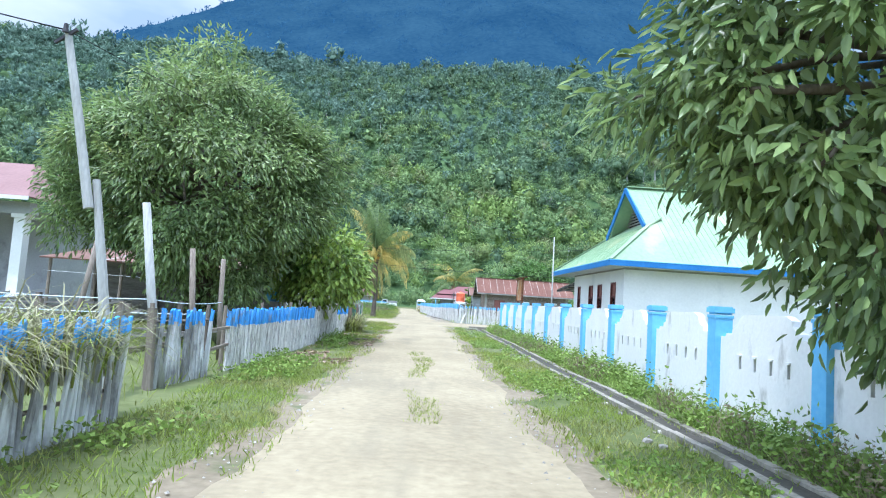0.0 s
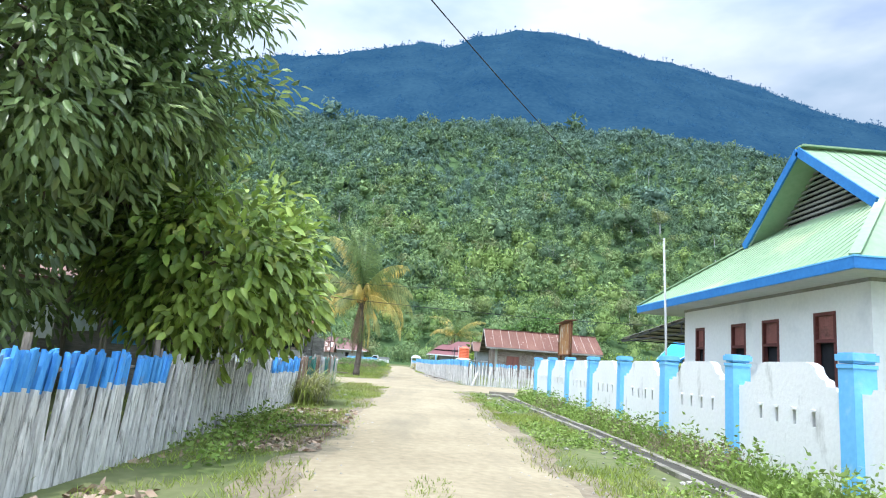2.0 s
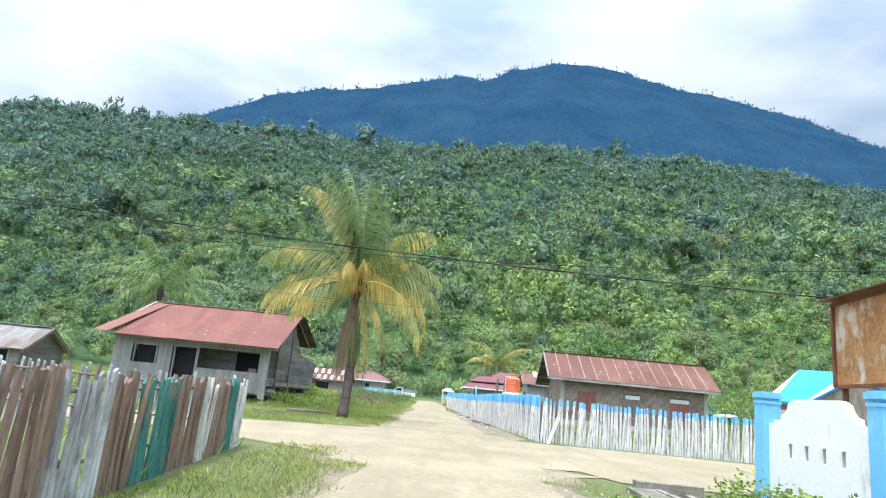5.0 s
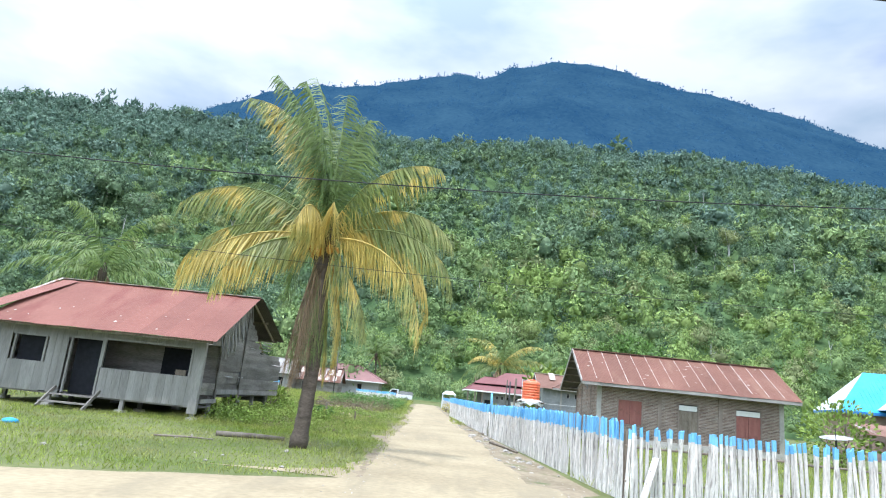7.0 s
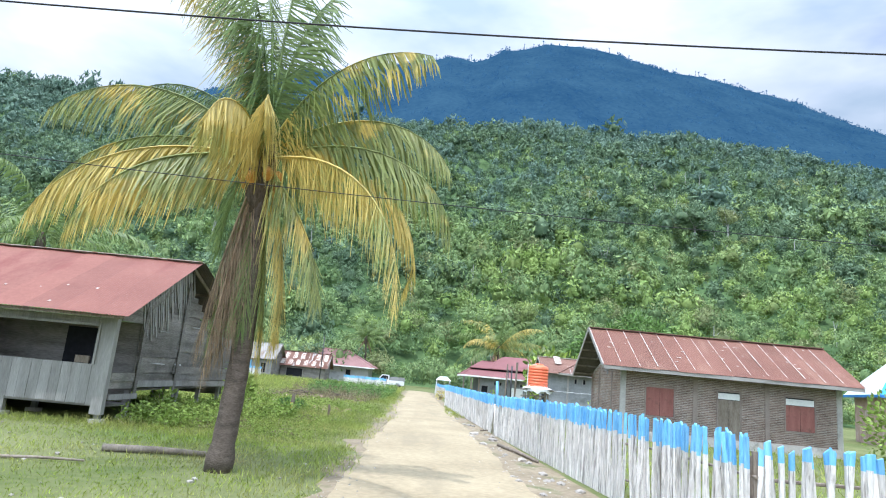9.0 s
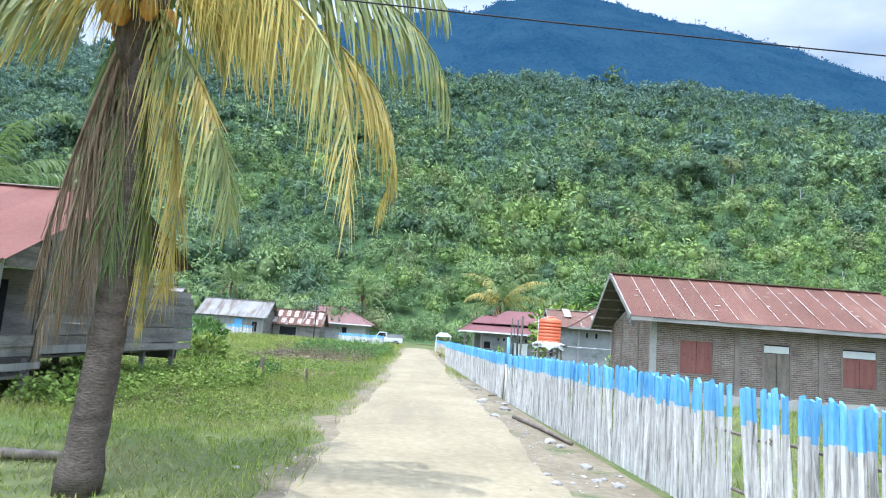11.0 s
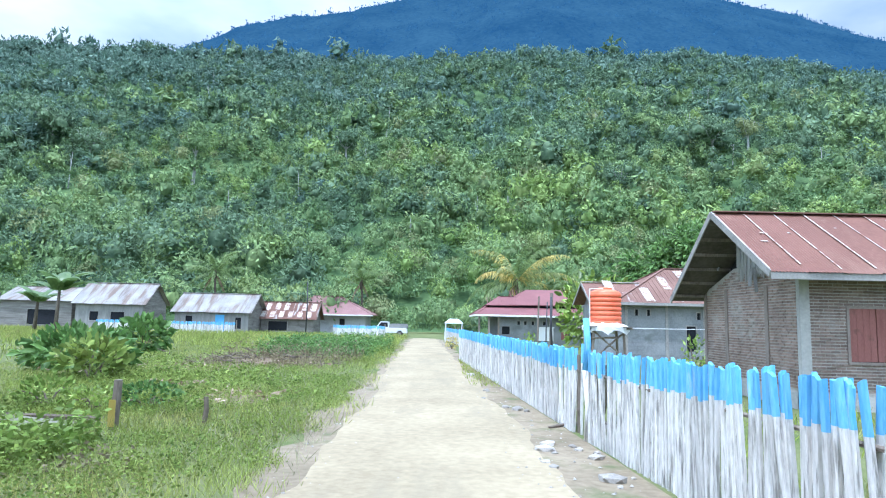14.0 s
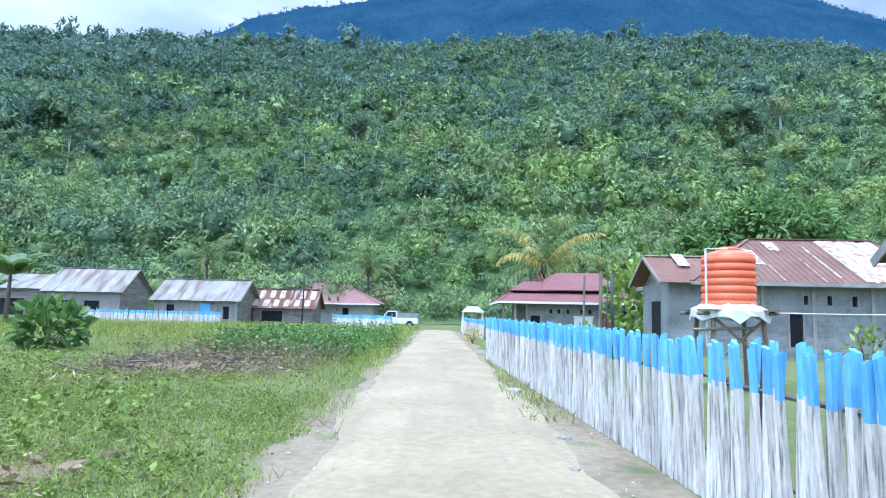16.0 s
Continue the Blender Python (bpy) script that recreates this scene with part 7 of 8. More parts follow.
for x in (22.8, 26.5):
    for y, z in ((65.7, 1.65), (67.5, 2.15)):
        g = Geo()
        g.tube([(x, y, -0.03), (x, y, z)], 0.05, 6)
        part("post", g, M_WOOD, lt)

# rusted sign board on the street corner
def sign_board():
    s = thing("sign_board", (10.3, 36.75, 0), "rusted blank metal sign board on two posts behind the wall", "sign")
    ya, yb = 35.8, 37.7
    g = Geo()
    g.prism([(ya, 1.97), (yb, 1.95), (yb, 3.22), (ya, 3.27)], "x", 10.29, 10.315)
    part("panel", g, M_SIGN, s, "orange-brown rusted panel with pale flakes")
    g = Geo()
    for a, b_ in (((ya, 1.95), (ya, 3.28)), ((yb, 1.93), (yb, 3.23)), ((ya, 3.27), (yb, 3.22)), ((ya, 1.96), (yb, 1.94))):
        g.bar((10.27, *a), (10.27, *b_), 0.05)
    part("frame_edge", g, M_RUSTDARK, s)
    g = Geo()
    g.slab([(10.08, ya - 0.1, 3.33), (10.55, ya - 0.1, 3.38), (10.55, yb + 0.12, 3.34), (10.08, yb + 0.12, 3.28)], 0.02)
    part("hood", g, M_RUSTDARK, s, "small sheet hood")
    for y in (ya + 0.1, yb - 0.1):
        g = Geo()
        g.tube([(10.36, y, -0.05), (10.36, y, 3.3)], 0.045, 8)
        part("post", g, M_RUSTDARK, s)


sign_board()


# ---- poles and wires ----
def pole(name, a, b, r0, r1, label, material=M_POLE):
    g = Geo()
    a, b = Vector(a), Vector(b)
    m = a.lerp(b, 0.5) + Vector((rng.uniform(-0.04, 0.04), 0, 0))
    g.tube([a - Vector((0, 0, 0.05)), m, b], [r0, (r0 + r1) / 2, r1], 9)
    return solid(name, g, material, label, "pole", "poles", origin=tuple(a), smooth=True)


pp = thing("electric_pole", (0.55, 7.0, 0), "leaning grey wooden electric pole lengthened with a second timber", "electric pole", "poles")
g = Geo()
g.tube([(0.48, 7.0, -0.05), (0.22, 7.0, 1.6), (0.0, 7.0, 2.9)], [0.075, 0.065, 0.05], 9)
part("lower_timber", g, M_POLE, pp)
g = Geo()
g.tube([(-0.02, 6.92, 2.5), (-0.28, 6.92, 3.7), (-0.55, 6.92, 4.85)], [0.065, 0.06, 0.05], 9)
part("upper_timber", g, M_POLE, pp)
g = Geo()
g.bar((-0.70, 6.9, 4.72), (-0.42, 6.9, 4.92), 0.04).tube([(-0.55, 6.85, 4.85), (-0.55, 6.85, 4.97)], [0.04, 0.025], 8)
part("insulator", g, M_STEEL, pp)
pole("wooden_post", (0.62, 8.3, 0), (0.12, 8.3, 2.8), 0.075, 0.06, "tall pale leaning post beside the fence")
pole("wooden_post", (0.42, 10.2, 0), (0.2, 10.2, 2.25), 0.06, 0.05, "grey post behind the stick fence", M_WOOD)
pole("wooden_post", (0.15, 12.5, 0), (0.05, 12.5, 2.2), 0.06, 0.05, "grey post behind the stick fence", M_WOOD)
pole("wooden_post", (-2.6, 11.5, 0), (-2.2, 11.5, 2.4), 0.06, 0.05, "grey leaning post in the yard", M_WOOD)
pole("wooden_post", (0.45, 25.5, 0), (0.55, 25.75, 2.3), 0.085, 0.06, "leaning grey post behind the fence")
pole("flag_pole", (9.75, 24.3, 0), (9.85, 24.9, 4.6), 0.030, 0.024, "thin grey metal pole behind the wall", M_POLE)
pole("utility_pole", (8.62, 85, 0), (8.55, 85, 2.95), 0.06, 0.05, "dark short pole beside the fence", M_STEEL)
pole("utility_pole", (8.25, 84.5, 0), (8.3, 84.5, 2.7), 0.03, 0.025, "thin dark pole beside the fence", M_STEEL)
pole("utility_pole", (-10.2, 117, 0), (-10.2, 117, 5.2), 0.07, 0.05, "thin dark pole near the far houses", M_STEEL)
pole("utility_pole", (27, 48.1, 0), (27, 48.1, 8.1), 0.12, 0.09, "grey power pole at the side road")
pole("utility_pole", (34, 52.8, 0), (34, 52.8, 6.2), 0.12, 0.09, "grey power pole beyond the stick fence")
pole("utility_pole", (-22, 48.1, 0), (-22, 48.1, 6.6), 0.12, 0.09, "grey power pole along the side road")
pole("utility_pole", (-24, 38.7, 0), (-24, 38.7, 6.3), 0.12, 0.09, "grey power pole at the side road")
pole("utility_pole", (26, 38.9, 0), (26, 38.9, 5.4), 0.12, 0.09, "grey power pole at the side road")


def wire(a, b, sag, r, label, twist=False):
    a, b = Vector(a), Vector(b)
    g = Geo()
    n = 40
    for s in ((0, 1) if twist else (0,)):
        pts = []
        for i in range(n + 1):
            u = i / n
            p = a.lerp(b, u) - Vector((0, 0, sag * 4 * u * (1 - u)))
            if twist:
                p = p + Vector((0, math.cos(u * 160 + s * math.pi), math.sin(u * 160 + s * math.pi))) * r * 0.9
            pts.append(p)
        g.tube(pts, r, 5)
    return solid("cable", g, M_CABLE, label, "cable", "cables", smooth=True)


wire((-24, 38.7, 6.1), (26, 38.9, 4.1), 1.35, 0.009, "thick twisted black power cable over the side road", True)
wire((-22, 48.1, 6.4), (27, 48.1, 7.6), 1.47, 0.011, "black power cable over the side road")
wire((-22, 48.1, 5.0), (34, 52.8, 5.9), 1.25, 0.006, "thin dark wire in front of the palm")
wire((-0.55, 6.9, 4.9), (9.84, 24.9, 4.55), 0.6, 0.0055, "black cable slanting over the road")
wire((-0.55, 6.9, 4.9), (-14, 0, 6.4), 0.3, 0.010, "black cable from the leaning pole")


for a, b, c in (((-6.5, 8.4, 1.5), (0.35, 8.3, 1.32), 0.12), ((0.35, 8.3, 1.32), (0.1, 12.5, 1.25), 0.05), ((-6.5, 8.6, 1.15), (0.3, 10.2, 1.05), 0.1)):
    g = Geo()
    p, q = Vector(a), Vector(b)
    g.tube([p.lerp(q, i / 10) - Vector((0, 0, c * 4 * (i / 10) * (1 - i / 10))) for i in range(11)], 0.008, 5)
    solid("yard_line", g, M_TARPW, "pale blue line strung between the yard posts", "line", "yard lines")


# ---- left yard ----
def yard_house():
    h = thing("pillared_house", (-14, 26, 0), "pale house with white porch columns and a faded pink roof", "house", "village houses")
    for nm, q in (("wall", (-20, -11.4, 26, 26.2, 0, 4.3)), ("side_wall", (-11.6, -11.4, 26.2, 32, 0, 4.3)), ("porch_floor", (-20, -10.7, 22.8, 26, 0, 0.7))):
        g = Geo()
        g.box(*q)
        part(nm, g, M_RENDER, h)
    for x in (-11.1, -14, -17):
        g = Geo()
        g.box(x - 0.2, x + 0.2, 22.95, 23.35, 0.7, 3.9).box(x - 0.28, x + 0.28, 22.87, 23.43, 3.75, 3.9).box(x - 0.28, x + 0.28, 22.87, 23.43, 0.7, 0.85)
        part("column", g, M_PLASTER, h, "white square porch column")
    g = Geo()
    g.box(-20, -10.7, 22.85, 23.45, 3.9, 4.35)
    part("beam", g, M_RENDER, h)
    g = Geo()
    g.slab([(-20.6, 22.2, 4.5), (-10.4, 22.2, 4.5), (-12.8, 26.2, 6.4), (-20.6, 26.2, 6.4)], 0.05).slab([(-10.4, 22.2, 4.5), (-10.4, 32, 4.5), (-12.8, 30, 6.4), (-12.8, 26.2, 6.4)], 0.05)
    part("roof", g, M_PINK, h, "faded pink metal roof")
    g = Geo()
    g.box(-20.6, -10.38, 22.17, 22.2, 4.36, 4.5)
    part("fascia", g, M_PLASTER, h)


yard_house()
for k in range(26):
    g = Geo()
    x, y = rng.uniform(-7.5, -1.2), rng.uniform(10.5, 17)
    ln, a = rng.uniform(1.6, 4.2), rng.uniform(-0.5, 0.5)
    z0, z1 = rng.uniform(0.1, 0.16) if k % 3 == 0 else rng.uniform(0.15, 0.9), rng.uniform(0.12, 0.2) if k % 3 == 0 else rng.uniform(0.2, 1.2)
    d = Vector((math.cos(a) * ln, math.sin(a) * ln, 0))
    p = Vector((x, y, 0))
    g.bar(p - d / 2 + Vector((0, 0, z0)), p + d / 2 + Vector((0, 0, z1)), rng.uniform(0.06, 0.2), rng.uniform(0.03, 0.08))
    solid("timber", g, M_PLANK if k % 3 else M_POLE, "weathered plank lying on the yard's timber heap", "timber", "timber heap")
for k, x in enumerate((-7.4, -5.6, -3.8, -1.9)):
    g = Geo()
    g.box(x - 0.05, x + 0.05, 10.8, 16.8, 0, 0.12).box(x - 0.06, x + 0.06, 12.4, 12.52, 0.12, 1.1).box(x - 0.06, x + 0.06, 15.4, 15.52, 0.12, 1.15)
    solid("trestle", g, M_WOOD, "rough timber trestle under the heap", "trestle", "trestles")
g = Geo()
n = 9
g.add([(-8.4 + i * 0.28, 13.5 + j * 0.3, 1.25 + 0.18 * math.sin(i * 0.9) * math.cos(j * 1.1) - 0.02 * (i - 4) ** 2) for j in range(6) for i in range(n)],
      [(j * n + i, j * n + i + 1, (j + 1) * n + i + 1, (j + 1) * n + i) for j in range(5) for i in range(n - 1)])
solid("tarpaulin", g, M_TARP, "blue tarpaulin draped over the timber heap", "tarpaulin")
# yard shed under the tree, with washing
sh = thing("yard_shed", (-5.5, 24, 0), "dark open timber shed in the shade of the tree", "shed")
g = Geo()
g.slab([(-9.5, 21.8, 2.3), (-1.2, 21.8, 2.3), (-1.2, 25.5, 2.9), (-9.5, 25.5, 2.9)], 0.05)
part("roof", g, M_RUST, sh)
for x in (-9.2, -6.6, -4, -1.5):
    for y in (22, 25.3):
        g = Geo()
        g.tube([(x, y, 0), (x, y, 2.3 if y < 23 else 2.82)], 0.06, 7)
        part("post", g, M_WOOD, sh)
g = Geo()
g.box(-9.4, -1.3, 25.4, 25.46, 0, 2.7)
part("back_wall", g, M_PLANK, sh)
for k in range(5):
    g = Geo()
    x = -4.2 + k * 0.75
    g.slab([(x, 21.6, 1.75), (x + 0.5, 21.6, 1.74), (x + 0.48, 21.64, 1.2 + 0.2 * (k % 2)), (x + 0.02, 21.64, 1.2 + 0.15 * (k % 2))], 0.01)
    solid("hanging_cloth", g, (M_PLASTIC, M_TARP, M_PLASTIC, M_TARPW, M_DOORBLUE)[k], "washed cloth hanging on a line", "cloth", "washing")
g = Geo()
g.tube([(-9.2, 21.62, 1.8), (-4, 21.62, 1.74), (-0.2, 21.62, 1.8)], 0.006, 5)
solid("washing_line", g, M_PIPE, "thin white washing line under the shed", "line")
# post overgrown by a vine behind the patchwork fence
pole("wooden_post", (-2.3, 32, 0), (-1.75, 32, 2.8), 0.14, 0.10, "thick grey stump post with a green vine")
n = 260
u = rng.random(n)
p = np.stack([-2.3 + 0.55 * u + rng.normal(size=n) * 0.07, 31.9 + rng.normal(size=n) * 0.08, 0.4 + 2.5 * u], 1)
leaf_object("vine", leaf_arrays(p, rng.normal(size=(n, 3)) - (0, 0, 0.4), 0.14, 0.08), M_BROAD, None, "green vine climbing a stump post", "vine", "stuff")


# ---- pickup truck far down the road ----
def pickup():
    t = thing("pickup_truck", (-1.2, 119, 0), "white pickup truck with a grey covered load", "truck")
    def box_at(x0, x1, y0, y1, z0, z1, bevel=0.0):
        g = Geo()
        b = bevel
        g.prism([(x0, z0), (x1, z0), (x1, z1 - b), (x1 - b, z1), (x0 + b, z1), (x0, z1 - b)], "y", y0, y1)
        return g
    part("body", box_at(-3.0, 0.5, 118.2, 119.8, 0.35, 0.85, 0.08), M_CARWHITE, t)
    g = Geo()
    g.prism([(-2.6, 0.85), (-1.3, 0.85), (-1.35, 1.45), (-2.15, 1.45)], "y", 118.25, 119.75)
    cab = part("cab", g, M_CARWHITE, t)
    g = Geo()
    g.prism([(-2.42, 0.92), (-1.4, 0.92), (-1.45, 1.36), (-2.1, 1.36)], "y", 118.23, 118.25)
    part("side_window", g, M_DARK, cab)
    part("load", box_at(-1.25, 0.55, 118.25, 119.75, 0.85, 1.25, 0.15), M_CARGREY, t, "grey tarpaulin over the load")
    for x in (-2.4, -0.2):
        for y in (118.2, 119.68):
            g = Geo()
            g.tube([(x, y, 0.3), (x, y + 0.14, 0.3)], 0.3, 16)
            w = part("wheel", g, M_TYRE, t)
            g = Geo()
            g.tube([(x, y - 0.01, 0.3), (x, y + 0.15, 0.3)], 0.16, 12)
            part("rim", g, M_FRAME, w)
    t.location.x -= 0.9


pickup()
F_PICK = picket_shapes(8, 1.05, 0.20, 0.03, M_STICKB, M_STICK, 0.25, 0.02)
fence([(-30.5, 116.5), (-16.5, 115.4)], 0.22, F_PICK, "white and blue board fence before the far houses", jitter=0.01)
fence([(-6.8, 113.5), (-2.0, 112.2)], 0.20, F_PICK, "white board fence at the end of the road", jitter=0.01)
fence([(3.4, 112.0), (4.6, 98)], 0.20, F_PICK, "white board fence beyond the stick fence", jitter=0.01)
ws = thing("white_canopy", (4.4, 106, 0), "small white roofed stall at the road's end", "stall")
g = Geo()
g.slab([(3.4, 105.0, 1.5), (4.9, 105.0, 1.5), (4.5, 106, 1.85), (3.8, 106, 1.85)], 0.03).slab([(3.4, 107.0, 1.5), (3.8, 106, 1.85), (4.5, 106, 1.85), (4.9, 107.0, 1.5)], 0.03)
part("roof", g, M_TARPW, ws)
for x in (3.5, 4.8):
    for y in (105.1, 106.9):
        g = Geo()
        g.tube([(x, y, 0), (x, y, 1.47)], 0.05, 6)
        part("post", g, M_PIPE, ws)


# ---- banana plants ----
def banana(at, h, n, label):
    t = thing("banana_plant", at, label, "banana plant", "banana plants")
    g = Geo()
    a = Vector(at)
    g.tube([a - Vector((0, 0, 0.05)), a + Vector((0.05, 0, h * 0.3)), a + Vector((0.1, 0, h * 0.55))], [0.17, 0.14, 0.10], 9)
    part("stem", g, M_BARK, t, "", True)
    for k in range(n):
        az, el = k * 2.4 + rng.uniform(-0.2, 0.2), rng.uniform(0.9, 1.45)
        p = np.array(a) + (0.1, 0, h * 0.5)
        ln = h * rng.uniform(0.5, 0.64)
        rows = []
        for i in range(11):
            u = i / 10
            d = np.array([math.cos(az) * math.cos(el), math.sin(az) * math.cos(el), math.sin(el)])
            w = 0.55 * math.sin(min(1, u * 1.02 + 0.05) * math.pi) ** 0.7 if u > 0.15 else 0.03
            sd = np.array([-math.sin(az), math.cos(az), 0.0])
            rows.append((p - sd * w - (0, 0, 0.35 * w), p.copy(), p + sd * w - (0, 0, 0.35 * w)))
            p = p + d * ln / 10
            el -= 0.16 + 0.05 * u
        g = Geo()
        g.add([tuple(q) for r in rows for q in r], [f for i in range(10) for f in ((i * 3, i * 3 + 1, i * 3 + 4, i * 3 + 3), (i * 3 + 1, i * 3 + 2, i * 3 + 5, i * 3 + 4))])
        part("leaf", g, M_BANANA, t, "", True)
    return t


banana((-28.0, 106, 0), 6.2, 9, "tall banana plant in the field before the far houses")
banana((-31.0, 108, 0), 4.6, 8, "banana plant in the field before the far houses")


# ---- grass, weeds, stones ----
def scatter(n, x0, x1, y0, y1, keep=None):
    p = np.stack([rng.uniform(x0, x1, n), rng.uniform(y0, y1, n), np.zeros(n)], 1)
    if keep is not None:
        p = p[keep(p[:, 0], p[:, 1])]
    return p


def patchy(x, y, scale, seed):
    """A smooth field between 0 and 1."""
    return 0.5 + 0.25 * (np.sin(x * scale + seed) * np.cos(y * scale * 0.8 + seed * 2) + np.sin((x + y) * scale * 0.53 + seed * 3) + 0.6 * np.sin(x * scale * 2.7 - y * scale * 2.1 + seed))


def blades(p, length, width=0.012, lean=0.45):
    n = len(p)
    ax = unit(np.stack([rng.normal(size=n) * lean, rng.normal(size=n) * lean, np.ones(n)], 1))
    return leaf_arrays(p - (0, 0, 0.01), ax, length, width, 0.2)


def leafy(p, height, leaf, lean=0.8, per=5):
    """Low broad-leaved weeds: sprays of leaves at several heights over each spot."""
    q = np.repeat(p, per, 0)
    n = len(q)
    q = q + np.stack([rng.normal(size=n) * 0.06, rng.normal(size=n) * 0.06, rng.uniform(0.02, 1, n) * np.repeat(height, per)], 1)
    ax = unit(np.stack([rng.normal(size=n), rng.normal(size=n), rng.uniform(-0.25, 0.9, n)], 1))
    return leaf_arrays(q, ax, leaf * rng.uniform(0.7, 1.3, n), leaf * 0.55 * rng.uniform(0.7, 1.2, n), 0.15)


left_edge = np.vectorize(road_left)
right_edge = np.vectorize(road_right)

# open field beside the road, tall grass
def field_keep(x, y):
    return (x < left_edge(y) - 0.45 - 0.2 * np.sin(y * 2.1) - 0.12 * np.sin(y * 5.3) - 0.15 * np.exp(-((y - 66.5) / 5.0) ** 2)) & ~((x > -11.2) & (x < -4.0) & (y > 56.9) & (y < 64.2))


arr = []
p = scatter(46000, -11, 2.2, 56, 92, field_keep)
hgt = 0.06 + 0.30 * patchy(p[:, 0], p[:, 1], 0.55, 1.0) * np.clip((p[:, 1] - 55) / 8, 0.25, 1)
arr.append(blades(p, hgt * rng.uniform(0.6, 1.3, len(p)), 0.010))
p = scatter(30000, -46, 1.6, 90, 118, lambda x, y: x < left_edge(y) - 0.5)
arr.append(blades(p, rng.uniform(0.2, 0.55, len(p)), 0.035))
p = scatter(12000, -40, -11, 50, 90)
arr.append(blades(p, rng.uniform(0.15, 0.5, len(p)), 0.035))
p = scatter(34000, -6.5, 2.3, 56, 74, field_keep)
arr.append(blades(p, (0.06 + 0.20 * patchy(p[:, 0], p[:, 1], 0.9, 5.0)) * rng.uniform(0.6, 1.4, len(p)), 0.008, 0.55))
leaf_object("field_grass", joined(arr), M_FIELD, None, "tall green field grass beside the road", "grass", "stuff")
# tufts that break up the road's edge
p = scatter(20000, -0.5, 3.0, 50, 96, lambda x, y: (np.abs(x - left_edge(y) + 0.42) < 0.5) & (patchy(x, y, 1.9, 2.7) > 0.50))
leaf_object("edge_grass", blades(p, rng.uniform(0.06, 0.26, len(p)), 0.010, 0.55), M_FIELD, None, "ragged grass tufts at the road's edge", "grass", "stuff")
p = np.concatenate([scatter(15000, 1.8, 3.6, -3, 40, lambda x, y: (np.abs(x - left_edge(y) + 0.30) < 0.42) & (patchy(x, y, 2.1, 1.7) > 0.40)),
                    scatter(15000, 5.6, 7.9, -3, 39, lambda x, y: (np.abs(x - right_edge(y) - 0.35) < 0.5) & (patchy(x, y, 1.8, 4.7) > 0.42)),
                    scatter(5000, 7.3, 8.5, -3, 38, lambda x, y: (np.abs(x - 8.05) > 0.12) & (patchy(x, y, 1.5, 2.7) > 0.45))])
leaf_object("edge_grass", blades(p, rng.uniform(0.03, 0.15, len(p)), 0.011, 0.65), M_GRASS, None, "ragged grass tufts along the sandy road", "grass", "stuff")
# palm corner lawn
p = scatter(34000, -14, 2.2, 46.0, 57.5, lambda x, y: (y > np.vectorize(cross_north)(x) + 0.25) & (x < left_edge(y) - 0.25))
leaf_object("lawn_grass", blades(p, rng.uniform(0.04, 0.13, len(p)) * (0.6 + patchy(p[:, 0], p[:, 1], 0.9, 2.2)), 0.014, 0.6), M_GRASS, None, "short grass round the palm", "grass", "stuff")
# verges
arr = []
p = scatter(19000, 1.15, 3.0, 5, 27, lambda x, y: (x < left_edge(y) - 0.15 - 0.3 * patchy(x, y, 1.3, 4)) & (patchy(x, y, 1.7, 1.1) > 0.2 + 0.42 * ((y > 13) & (x < 2.55))))
arr.append(blades(p, rng.uniform(0.04, 0.13, len(p)), 0.008, 0.7))
p = scatter(20000, 1.15, 3.05, -4, 40.5, lambda x, y: (x < left_edge(y) - 0.12 - 0.4 * patchy(x, y, 1.3, 4) + (y > 26) * 0.2) & (patchy(x, y, 0.9, 3.0) > 0.25 + 0.40 * ((y > 13) & (y < 25) & (x < 2.55))))
arr.append(blades(p, rng.uniform(0.05, 0.16, len(p)), 0.013, 0.6))
p = scatter(30000, 5.9, 7.8, -4, 40, lambda x, y: (x > right_edge(y) + 0.10 + 0.35 * patchy(x, y, 1.1, 5)) & (patchy(x, y, 0.8, 6.0) > 0.30 + 0.28 * (y > 21)))
arr.append(blades(p, rng.uniform(0.05, 0.17, len(p)), 0.013, 0.6))
p = scatter(9000, -12, 1.0, 0, 39)
arr.append(blades(p, rng.uniform(0.08, 0.4, len(p)), 0.02, 0.5))
p = scatter(11000, 4.2, 4.85, 6.5, 17.5, lambda x, y: (patchy(x, y, 1.6, 1.5) > 0.40) & (np.abs(x - 4.52 - 0.1 * np.sin(y)) < 0.13 + 0.16 * patchy(x, y, 2.0, 4)))
arr.append(blades(p, rng.uniform(0.04, 0.12, len(p)), 0.014, 0.8))
p = scatter(2600, 4.2, 6.2, 72, 84, lambda x, y: (x > right_edge(y) - 0.25) & (x < 6.9 - 0.083 * (y - 51)))
arr.append(blades(p, rng.uniform(0.06, 0.2, len(p)), 0.02, 0.6))
p = scatter(9000, 7, 24, 49.6, 68)
arr.append(blades(p, rng.uniform(0.1, 0.4, len(p)), 0.025, 0.5))
leaf_object("verge_grass", joined(arr), M_GRASS, None, "short patchy grass along the road verges", "grass", "stuff")
# weeds along the wall and drain
arr = []
p = scatter(1700, 8.42, 9.2, -4, 38.6, lambda x, y: patchy(x, y, 0.9, 7) > 0.18)
arr.append(leafy(p, rng.uniform(0.12, 0.50, len(p)) * (0.5 + (p[:, 0] - 8.3)), 0.085, per=11))
p = scatter(800, 8.9, 9.24, -4, 38.4, lambda x, y: patchy(x, y, 1.1, 2.2) > 0.45)
arr.append(leafy(p, rng.uniform(0.15, 0.5, len(p)), 0.10, per=8))
p = scatter(15000, 8.42, 9.26, -4, 38.4, lambda x, y: patchy(x, y, 1.3, 3.3) > 0.30)
